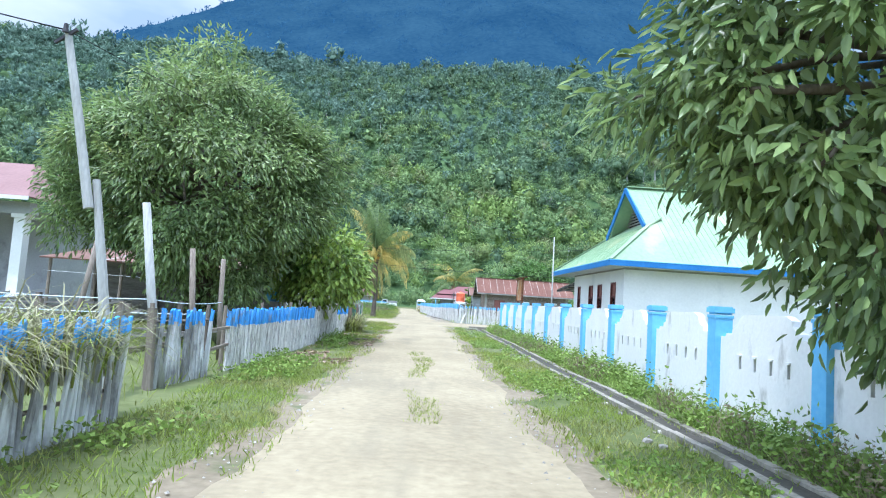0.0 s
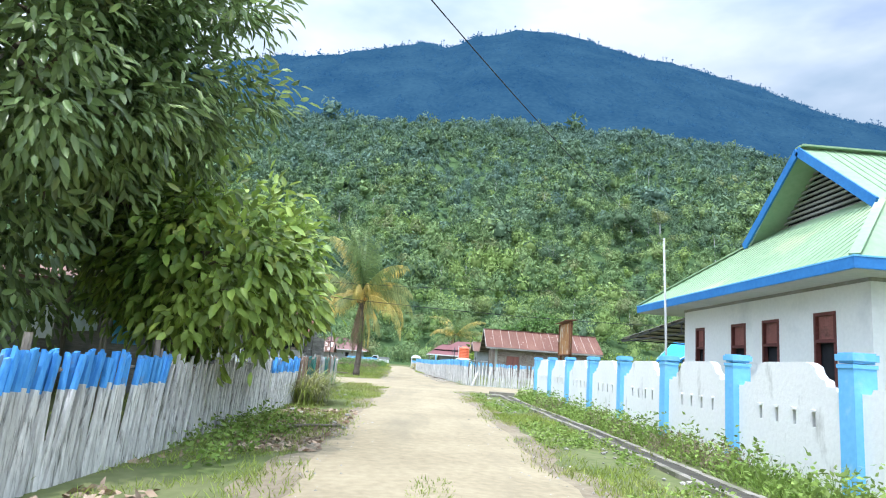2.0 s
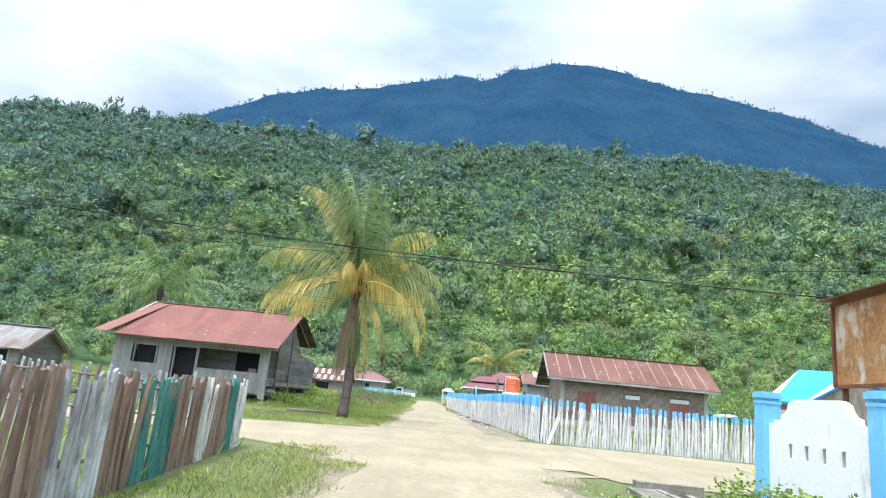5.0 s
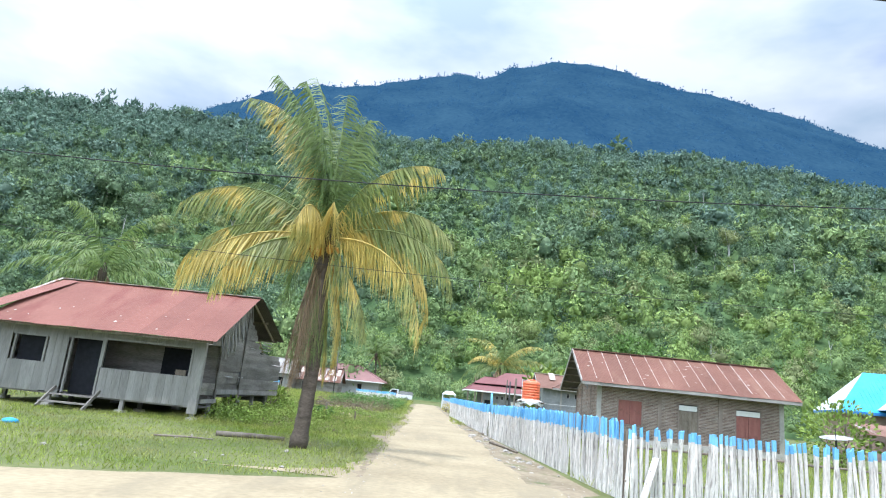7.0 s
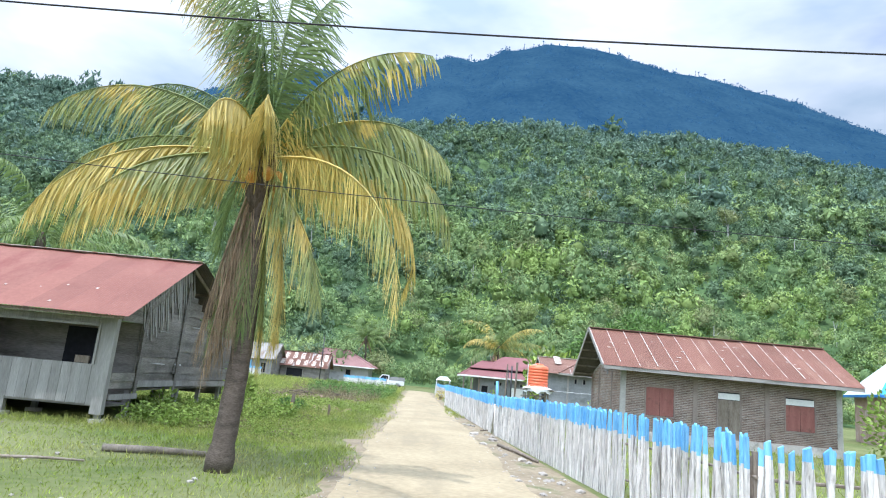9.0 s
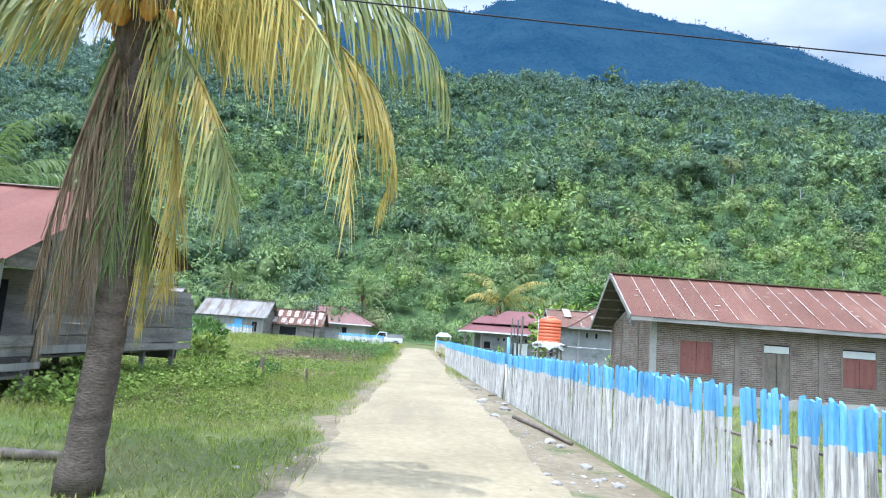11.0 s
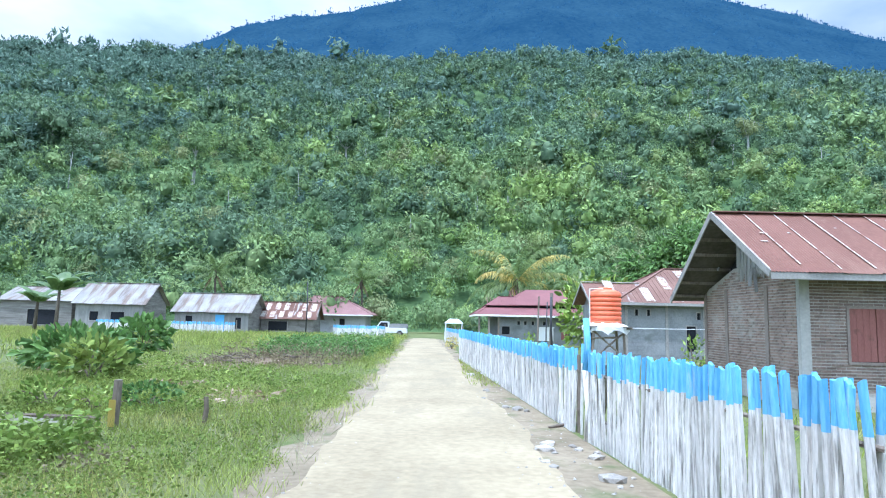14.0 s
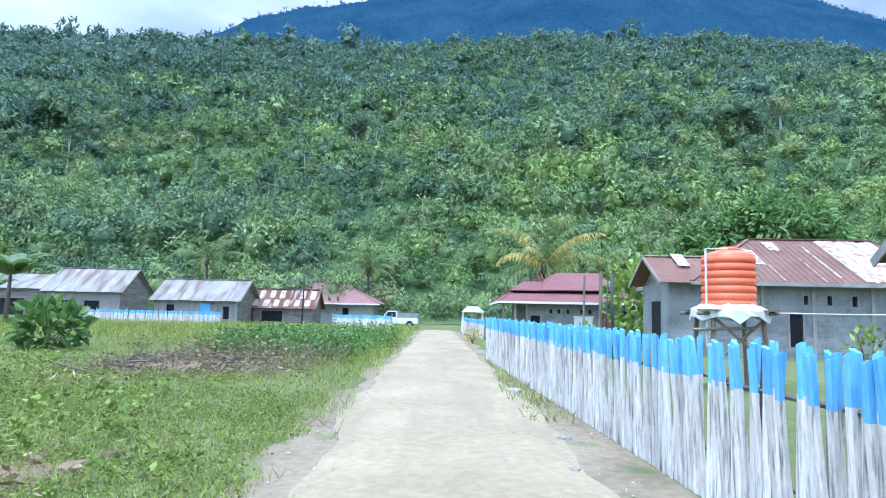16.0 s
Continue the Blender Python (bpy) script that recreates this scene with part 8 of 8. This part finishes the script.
arr.append(blades(p, rng.uniform(0.12, 0.42, len(p)) * (0.6 + 0.7 * (p[:, 0] - 8.4)), 0.016, 0.7))
p = scatter(2200, 6.4, 7.8, -4, 37, lambda x, y: patchy(x, y, 1.2, 9) > 0.5)
arr.append(leafy(p, rng.uniform(0.05, 0.2, len(p)), 0.07, per=6))
p = scatter(1500, 1.1, 2.2, -3, 24, lambda x, y: patchy(x, y, 1.2, 2) > 0.5)
arr.append(leafy(p, rng.uniform(0.05, 0.3, len(p)), 0.08, per=6))
leaf_object("weeds", joined(arr), M_WEED, None, "green leafy weeds by the wall and drain", "weeds", "stuff")
arr = []
p = scatter(2600, -8.5, 1.2, 56.8, 68, lambda x, y: (patchy(x, y, 0.8, 11) > 0.52) & ~((x > -11) & (x < -3.9) & (y > 57) & (y < 64)))
arr.append(leafy(p, rng.uniform(0.08, 0.38, len(p)), 0.05, per=16))
p = scatter(1600, -9, 1.0, 68, 90, lambda x, y: patchy(x, y, 0.7, 13) > 0.6)
arr.append(leafy(p, rng.uniform(0.1, 0.45, len(p)), 0.11, per=7))
p = scatter(3000, -8, 1.4, 62, 84, lambda x, y: (patchy(x, y, 1.5, 8) > 0.42) & (x < left_edge(y) - 0.45))
arr.append(leafy(p, rng.uniform(0.04, 0.22, len(p)), 0.055, per=7))
p = scatter(11000, -8, 2.0, 57.5, 77, lambda x, y: (patchy(x, y, 0.9, 4.1) > 0.34) & field_keep(x, y))
arr.append(leafy(p, rng.uniform(0.03, 0.13, len(p)) + 0.10 * patchy(p[:, 0], p[:, 1], 1.7, 9.0), 0.044, per=10))
p = scatter(700, -3.9, -0.6, 58.4, 66.5, lambda x, y: (patchy(x, y, 1.1, 6.1) > 0.40) & (x + 3.9 < 0.55 * (y - 56.5)))
arr.append(leafy(p, rng.uniform(0.15, 0.55, len(p)), 0.085, per=14))
lush = scatter(1100, -3.9, -0.8, 57.2, 63.5, lambda x, y: (patchy(x, y, 1.0, 3.6) > 0.42) & (x + 3.9 < 0.7 * (y - 55.5)))
leaf_object("weeds", leafy(lush, rng.uniform(0.15, 0.6, len(lush)), 0.11, per=12), M_WEED, None, "lush bright green broad-leaved weeds beside the wooden house", "weeds", "stuff")
browned = scatter(420, -2.2, 0.9, 57.8, 62.5, lambda x, y: patchy(x, y, 1.3, 8.6) > 0.55)
leaf_object("browned_weeds", leafy(browned, rng.uniform(0.05, 0.3, len(browned)), 0.07, per=10), M_DRYWEED, None, "browned dying weeds in the field", "weeds", "stuff")
leaf_object("weeds", joined(arr), M_FIELDWEED, None, "yellowish green leafy weeds among the field grass", "weeds", "stuff")
# dry brownish brush at the field's far corner
p = scatter(260, -4.6, 0.2, 76.5, 82, lambda x, y: (patchy(x, y, 0.6, 3) > 0.35) & (x < left_edge(y) - 0.6))
leaf_object("dry_brush", joined([leafy(p, rng.uniform(0.2, 0.9, len(p)), 0.10, per=8), blades(p, rng.uniform(0.4, 0.9, len(p)), 0.02, 0.3)]), M_DRYWEED, None, "dry greyish brush beside the road", "brush", "stuff")
p = scatter(1500, -4.4, 0.5, 81, 94, lambda x, y: (x < left_edge(y) - 0.6) & (patchy(x, y, 0.8, 2.0) > 0.35))
leaf_object("grey_shrubs", leafy(p, rng.uniform(0.3, 1.0, len(p)), 0.12, per=16), M_SHRUB, None, "dull green shrubs at the field's corner", "shrubs", "stuff")


def clump(name, at, radius, height, n, leaf, material, label, category="shrub"):
    a = rng.normal(size=(n, 3))
    d = unit(a)
    p = np.array(at) + d * rng.uniform(0.2, 1, (n, 1)) ** 0.5 * (radius, radius, height * 0.55) + (0, 0, height * 0.5)
    p[:, 2] = np.maximum(p[:, 2], 0.03)
    t = thing(name, at, label, category, "shrubs")
    leaf_object("foliage", (oval_arrays if leaf > 0.25 else leaf_arrays)(p, unit(d + rng.normal(size=(n, 3)) * 0.5 + (0, 0, 0.3)), leaf * rng.uniform(0.7, 1.3, n), leaf * 0.6, 0.15), material, t)
    for k in range(6):
        e = p[k]
        g = Geo()
        g.tube([(at[0], at[1], 0), tuple((np.array(at) + e) / 2 + (0, 0, 0.1)), tuple(e)], [0.03, 0.02, 0.01], 5)
        part("stem", g, M_BARK, t)
    return t


clump("leafy_shrub", (-9.9, 83.3, 0), 1.05, 1.5, 260, 0.42, M_SHRUB, "green large-leaved shrub in the field")
clump("leafy_shrub", (-7.4, 74.0, 0), 1.55, 1.2, 620, 0.30, M_SHRUB, "spreading large-leaved shrub in the field")
clump("leafy_shrub", (-5.6, 71.5, 0), 0.9, 1.0, 240, 0.28, M_FIELDWEED, "spreading large-leaved shrub in the field")
clump("leafy_shrub", (-1.9, 66.9, 0), 0.6, 0.45, 420, 0.10, M_SHRUB, "low dark green bush in the grass")
clump("leafy_shrub", (-2.6, 66.3, 0), 0.45, 0.4, 220, 0.10, M_BROAD, "low bright green bush in the grass")
clump("leafy_shrub", (-3.5, 66.4, 0), 0.5, 0.55, 260, 0.12, M_WEED, "green bush beside the wooden house")
clump("leafy_shrub", (21.9, 66.6, 0), 1.7, 3.0, 1000, 0.22, M_WEED, "green bush beside the brick house")
clump("leafy_shrub", (24.6, 63.5, 0), 1.2, 1.6, 500, 0.2, M_WEED, "green bush behind the stick fence")
clump("leafy_shrub", (27.5, 62.0, 0), 1.5, 1.8, 500, 0.2, M_WEED, "green bush behind the stick fence")
clump("leafy_shrub", (12.4, 77.4, 0), 0.5, 1.35, 160, 0.16, M_BROAD, "small green bush before the block house")
clump("leafy_shrub", (13.0, 98.5, 0), 1.8, 5.0, 420, 0.55, M_BROAD, "tall large-leaved bush behind the block house")
clump("leafy_shrub", (15.2, 99.0, 0), 1.7, 4.6, 380, 0.55, M_BROAD, "tall large-leaved bush behind the block house")
clump("leafy_shrub", (7.2, 82.5, 0), 0.5, 1.2, 160, 0.16, M_WEED, "small green bush behind the stick fence")
clump("yellow_bush", (3.95, 93.5, 0), 0.45, 0.7, 240, 0.1, M_FRONDY, "yellow-leaved bush at the fence end")
clump("leafy_shrub", (14.5, 37.5, 0), 1.5, 2.0, 600, 0.2, M_WEED, "green bush behind the white wall")
clump("leafy_shrub", (17.5, 38.0, 0), 1.5, 2.2, 700, 0.2, M_WEED, "green bush near the sign board")
clump("leafy_shrub", (-4.0, 60.2, 0), 0.5, 0.7, 120, 0.16, M_WEED, "green bush under the house wall")

# long arching dry grass clumps on the left fence
def arching(name, spots, n, length, material, label):
    arr = []
    for (x, y, z) in spots:
        az = rng.uniform(0, 2 * math.pi, n)
        el = rng.uniform(0.95, 1.5, n)
        base = np.stack([x + rng.normal(size=n) * 0.12, y + rng.normal(size=n) * 0.18, np.full(n, z)], 1)
        ln = length * rng.uniform(0.6, 1.15, n)
        prev = base
        for s in range(4):
            d = np.stack([np.cos(az) * np.cos(el), np.sin(az) * np.cos(el), np.sin(el)], 1)
            nxt = prev + d * (ln / 4)[:, None]
            sd = np.stack([-np.sin(az), np.cos(az), np.zeros(n)], 1) * (0.013 * (1 - s * 0.2))
            sd2 = sd * (0.75 if s < 3 else 0.1)
            arr.append((np.stack([prev - sd, prev + sd, nxt + sd2, nxt - sd2], 1).reshape(-1, 3), np.arange(n * 4).reshape(-1, 4)))
            prev, el = nxt, el - rng.uniform(0.35, 0.7, n)
    return leaf_object(name, joined(arr), material, None, label, "grass clump", "stuff")


arching("dry_grass_clump", [(1.42, 26.7, 0), (1.48, 27.1, 0), (1.5, 27.5, 0), (1.5, 27.9, 0)], 120, 1.45, M_DRY, "long arching dry grass spilling over the fence")
arching("fence_grass", [(0.9, 0.4 + k * 0.55, 0.55) for k in range(10)], 130, 1.4, M_DRY, "dry grass hanging over the grey stick fence")
arching("fence_grass", [(0.85, 0.7 + k * 0.6, 0.5) for k in range(9)] + [(0.5, 30, 0), (0.2, 31.5, 0), (-0.3, 33, 0)], 110, 1.25, M_GRASS, "green long grass at the fence")

arching("green_grass_clump", [(1.42, 26.5, 0), (1.48, 26.9, 0), (1.5, 27.3, 0), (1.52, 27.8, 0)], 90, 1.5, M_GRASS, "long arching green grass spilling over the fence")

# litter of dry leaves and stones under the bush
p = scatter(2600, 1.3, 2.9, 13.0, 25.5, lambda x, y: patchy(x, y, 1.0, 4.4) > 0.42 - 0.25 * (y > 19))
n = len(p)
leaf_object("leaf_litter", leaf_arrays(p + (0, 0, 0.012), np.stack([rng.normal(size=n), rng.normal(size=n), rng.uniform(-0.05, 0.25, n)], 1), rng.uniform(0.06, 0.16, n), rng.uniform(0.04, 0.09, n)), M_LITTER, None, "dry fallen leaves and husks on the verge", "leaf litter", "stuff")


def rock_mesh(r):
    bm = bmesh.new()
    bmesh.ops.create_icosphere(bm, subdivisions=1, radius=r)
    s = rng.uniform(0, 9)
    for v in bm.verts:
        v.co *= 1 + 0.35 * noise.noise(v.co / r * 1.1 + Vector((s, s, s)))
        v.co.z *= 0.55
    me = bpy.data.meshes.new("stone")
    bm.to_mesh(me)
    bm.free()
    me.materials.append(M_STONE)
    return me


rocks = [rock_mesh(1.0) for _ in range(8)]


def stones(n, x0, x1, y0, y1, s0, s1, label, keep=None):
    for k in range(n):
        x, y = rng.uniform(x0, x1), rng.uniform(y0, y1)
        if keep and not keep(x, y):
            continue
        s = s0 + (s1 - s0) * rng.random() ** 2.5
        o = new("stone", rocks[k % 8])
        o.matrix_basis = Matrix.Translation((x, y, s * 0.12 + 0.01)) @ Matrix.Rotation(rng.uniform(0, 6.28), 4, "Z") @ Matrix.Diagonal((s, s * rng.uniform(0.7, 1.3), s, 1))
        tagged(o, label, "stone", "loose stones")


stones(230, 4.4, 6.7, 52, 80, 0.02, 0.15, "pale loose stone between the road and the fence", lambda x, y: road_right(y) - 0.1 < x < road_fence_x(y) - 0.15)
stones(110, 7.35, 7.82, -3, 28, 0.025, 0.085, "small stone along the drain's edge")
stones(26, 7.0, 7.75, 28, 38.5, 0.03, 0.16, "pale loose stone beside the drain")
stones(16, 6.2, 7.6, 8, 28, 0.02, 0.08, "pale loose stone on the grass verge")
stones(40, 1.5, 3.0, 20, 34, 0.02, 0.10, "pale loose stone on the grass verge")
stones(34, -6, 1.5, 48, 56, 0.015, 0.07, "pale stone lying in the short grass")
stones(60, 2.8, 6.0, 26, 72, 0.008, 0.03, "small stone on the sand road", lambda x, y: road_left(y) < x < road_right(y))
# gravel strewn over the road and its edges, too fine to count
n = 13000
gp = np.stack([rng.uniform(1.6, 7.6, n), rng.uniform(-1, 86, n), np.full(n, 0.035)], 1)
le, re_ = left_edge(gp[:, 1]), right_edge(gp[:, 1])
edge = np.minimum(np.abs(gp[:, 0] - le), np.abs(gp[:, 0] - re_))
inside = (gp[:, 0] > le - 0.5) & (gp[:, 0] < re_ + 0.9) & (rng.random(n) < np.where(edge < 0.55, 1.0, 0.30) * (0.35 + patchy(gp[:, 0], gp[:, 1], 0.8, 5.5)))
gp = gp[inside & ((gp[:, 1] < 49) | (gp[:, 0] < 6.9 - 0.083 * (gp[:, 1] - 51)))]
n = len(gp)
size = (0.007 + 0.022 * rng.random(n) ** 3)[:, None]
corner = np.array([(1, 0, 0), (0, 1, 0), (-1, 0, 0), (0, -1, 0), (0, 0, 0.8)])
gv = (gp[:, None, :] + corner[None] * size[:, None] * rng.uniform(0.6, 1.3, (n, 5, 1))).reshape(-1, 3)
gv[:, 2] -= 0.012
o5 = np.arange(n)[:, None] * 5
gq = np.concatenate([np.stack([o5[:, 0] + a, o5[:, 0] + b, o5[:, 0] + 4, o5[:, 0] + 4], 1) for a, b in ((0, 1), (1, 2), (2, 3), (3, 0))])
me = bpy.data.meshes.new("gravel")
me.from_pydata(gv.tolist(), [], [tuple(q[:3]) for q in gq.tolist()])
me.materials.append(M_GRAVEL)
tagged(new("gravel", me), "fine grey gravel strewn on the sand road", "gravel", "", "stuff")
# soil mound with dead branches in the field
g = Geo()
for k in range(46):
    x, y = -3.4 + rng.normal() * 1.3, 78.3 + rng.normal() * 1.2
    a, ln = rng.uniform(0, 3.14), rng.uniform(0.4, 1.6)
    z = rng.uniform(0.03, 0.35)
    g.tube([(x, y, z), (x + math.cos(a) * ln, y + math.sin(a) * ln * 0.4, max(0.03, z + rng.uniform(-0.1, 0.2)))], [0.03, 0.012], 5)
solid("branch_heap", g, M_BARK, "heap of dead branches on bare soil", "branches", kind="stuff")
g = Geo()
n, m_ = 16, 8
g.add([(-5.4 + i * 0.29, 76.6 + j * 0.5, 0.2 * max(0, 1 - ((i - 7.5) / 8) ** 2) * max(0, 1 - ((j - 3.5) / 4) ** 2) * (0.7 + 0.5 * rng.random()) - 0.01) for j in range(m_) for i in range(n)],
      [(j * n + i, j * n + i + 1, (j + 1) * n + i + 1, (j + 1) * n + i) for j in range(m_ - 1) for i in range(n - 1)])
solid("soil_mound", g, M_SOIL, "low mound of brown soil and husks in the field", "soil mound", smooth=True)
for cx, cy, rx, ry in ((-4.6, 75.2, 1.9, 0.7), (-0.6, 68.2, 0.9, 1.1), (-2.2, 77.2, 1.6, 0.8), (-3.0, 70.4, 0.8, 0.5), (-6.6, 73.0, 1.3, 0.5)):
    g = Geo()
    ring = [(cx + math.cos(a) * rx * (0.75 + 0.35 * wavy(a * 3.1, cx)), cy + math.sin(a) * ry * (0.75 + 0.35 * wavy(a * 2.7, cy)), 0.035) for a in [k * 0.35 for k in range(18)]]
    g.add([(cx, cy, 0.10)] + ring + [(x + (x - cx) * 0.15, y + (y - cy) * 0.15, -0.02) for x, y, z in ring],
          [(0, 1 + k, 1 + (k + 1) % 18) for k in range(18)] + [(1 + k, 19 + k, 19 + (k + 1) % 18, 1 + (k + 1) % 18) for k in range(18)])
    solid("soil_patch", g, M_SOIL, "patch of bare trodden brown soil in the field", "soil", "soil patches", smooth=True)
    p = scatter(70, cx - rx, cx + rx, cy - ry, cy + ry)
    n = len(p)
    leaf_object("soil_litter", leaf_arrays(p + (0, 0, 0.09), np.stack([rng.normal(size=n), rng.normal(size=n), rng.uniform(-0.1, 0.5, n)], 1), rng.uniform(0.08, 0.3, n), rng.uniform(0.02, 0.08, n)), M_LITTER, None, "dry sticks and leaves on bare soil", "leaf litter", "stuff")
# dry patches and a grey sand mound in the field
p = np.concatenate([scatter(3000, -1.2, 2.4, 60, 74, lambda x, y: (patchy(x, y, 1.1, 6.6) > 0.66) & (x < left_edge(y) - 0.1)), scatter(2500, 0.0, 2.4, 56, 78, lambda x, y: (patchy(x, y, 1.3, 2.2) > 0.60) & (x < left_edge(y) - 0.1) & (x > left_edge(y) - 1.0)), scatter(5000, -6, 1.5, 57, 80, lambda x, y: (patchy(x, y, 0.7, 4.1) > 0.6) & field_keep(x, y))])
leaf_object("dry_tufts", blades(p, rng.uniform(0.08, 0.36, len(p)), 0.010, 0.6), M_DRY, None, "dry straw-coloured tufts near the road", "grass", "stuff")
p = scatter(3600, 8.4, 9.25, -2, 34, lambda x, y: patchy(x, y, 1.4, 1.2) > 0.5)
leaf_object("dry_stalks", joined([blades(p, rng.uniform(0.15, 0.55, len(p)), 0.012, 0.5), leafy(p[::3], rng.uniform(0.15, 0.5, len(p[::3])), 0.07, per=5)]), M_DRYWEED, None, "brown dry stalks among the weeds by the wall", "grass", "stuff")
g = Geo()
n, m_ = 12, 8
g.add([(-4.5 + i * 0.25, 63.7 + j * 0.22, 0.22 * max(0, 1 - ((i - 5.5) / 6) ** 2) * max(0, 1 - ((j - 3.5) / 4) ** 2) * (0.85 + 0.25 * rng.random()) - 0.01) for j in range(m_) for i in range(n)],
      [(j * n + i, j * n + i + 1, (j + 1) * n + i + 1, (j + 1) * n + i) for j in range(m_ - 1) for i in range(n - 1)])
solid("sand_mound", g, M_SAND, "small grey sand mound overgrown with grass", "sand mound", smooth=True)
g = Geo()
g.bar((-3.2, 64.5, 0.20), (-1.75, 64.95, 0.10), 0.2, 0.05)
solid("dark_board", g, M_BARK, "dark weathered board lying on the sand mound", "board")
g = Geo()
g.tube([(-0.1, 64.9, -0.05), (-0.06, 64.9, 0.3), (-0.08, 64.9, 0.48)], [0.045, 0.04, 0.035], 7)
solid("stake", g, M_BARK, "short dark wooden stake in the grass", "post")
p = scatter(500, -5.2, -1.0, 76.4, 80.4)
leaf_object("dead_brush", joined([leafy(p, rng.uniform(0.05, 0.35, len(p)), 0.09, per=5), blades(p, rng.uniform(0.2, 0.6, len(p)), 0.02, 0.9)]), M_DRYWEED, None, "dead brown brush on the soil mound", "brush", "stuff")
# painted stump post, driftwood, log
st = thing("marker_post", (-1.35, 64.6, 0), "short grey post with a yellow painted side", "post")
g = Geo()
g.tube([(-1.35, 64.6, -0.05), (-1.33, 64.6, 0.4), (-1.32, 64.6, 0.74)], [0.07, 0.065, 0.06], 9)
part("shaft", g, M_WOOD, st)
g = Geo()
g.box(-1.40, -1.30, 64.515, 64.53, 0.05, 0.45)
part("yellow_band", g, M_FRONDY, st, "faded yellow paint")
for k, (a, b, r) in enumerate((((-2.0, 53.2, 0.06), (-0.3, 53.5, 0.07), 0.07), ((-2.9, 51.6, 0.03), (-1.6, 51.9, 0.04), 0.025), ((5.6, 60.6, 0.05), (6.25, 57.4, 0.05), 0.05), ((1.9, 21.3, 0.04), (2.9, 22.0, 0.05), 0.03), ((6.0, 66.1, 0.03), (5.4, 65.6, 0.03), 0.03))):
    g = Geo()
    g.tube([a, tuple((np.array(a) + b) / 2 + (0.03, 0.05, 0.01)), b], [r, r * 0.9, r * 0.7], 7)
    solid("log", g, M_WOOD, "weathered stick of wood lying on the ground", "log", "loose wood", smooth=True)
g = Geo()
g.tube([(-6.2, 51.4, 0.0), (-6.2, 51.4, 0.07), (-6.2, 51.4, 0.1)], [0.2, 0.16, 0.05], 9)
solid("blue_rag", g, M_TARP, "crumpled blue plastic bag in the grass", "plastic bag", smooth=True)
# satellite dish beside the fence
dish = thing("satellite_dish", (17.9, 60.5, 0), "grey mesh satellite dish tilted on a short mast", "satellite dish")
g = Geo()
n = 18
c, ax = Vector((18.2, 60.5, 1.42)), Vector((-0.12, -0.10, 0.98)).normalized()
s_ = ax.cross(Vector((0, 1, 0))).normalized()
u_ = ax.cross(s_)
g.add([c + (s_ * math.cos(a) + u_ * math.sin(a)) * r + ax * (r * r * 0.25) for r in (0.03, 0.2, 0.4, 0.55) for a in [2 * math.pi * i / n for i in range(n)]],
      [(j * n + i, j * n + (i + 1) % n, (j + 1) * n + (i + 1) % n, (j + 1) * n + i) for j in range(3) for i in range(n)])
part("reflector", g, M_STICKG, dish, "", True)
g = Geo()
g.tube([(18.2, 60.5, -0.05), (18.2, 60.5, 1.42)], 0.04, 8)
part("mast", g, M_STEEL, dish)
g = Geo()
g.tube([c, c + ax * 0.4], 0.015, 6)
part("feed", g, M_STEEL, dish)
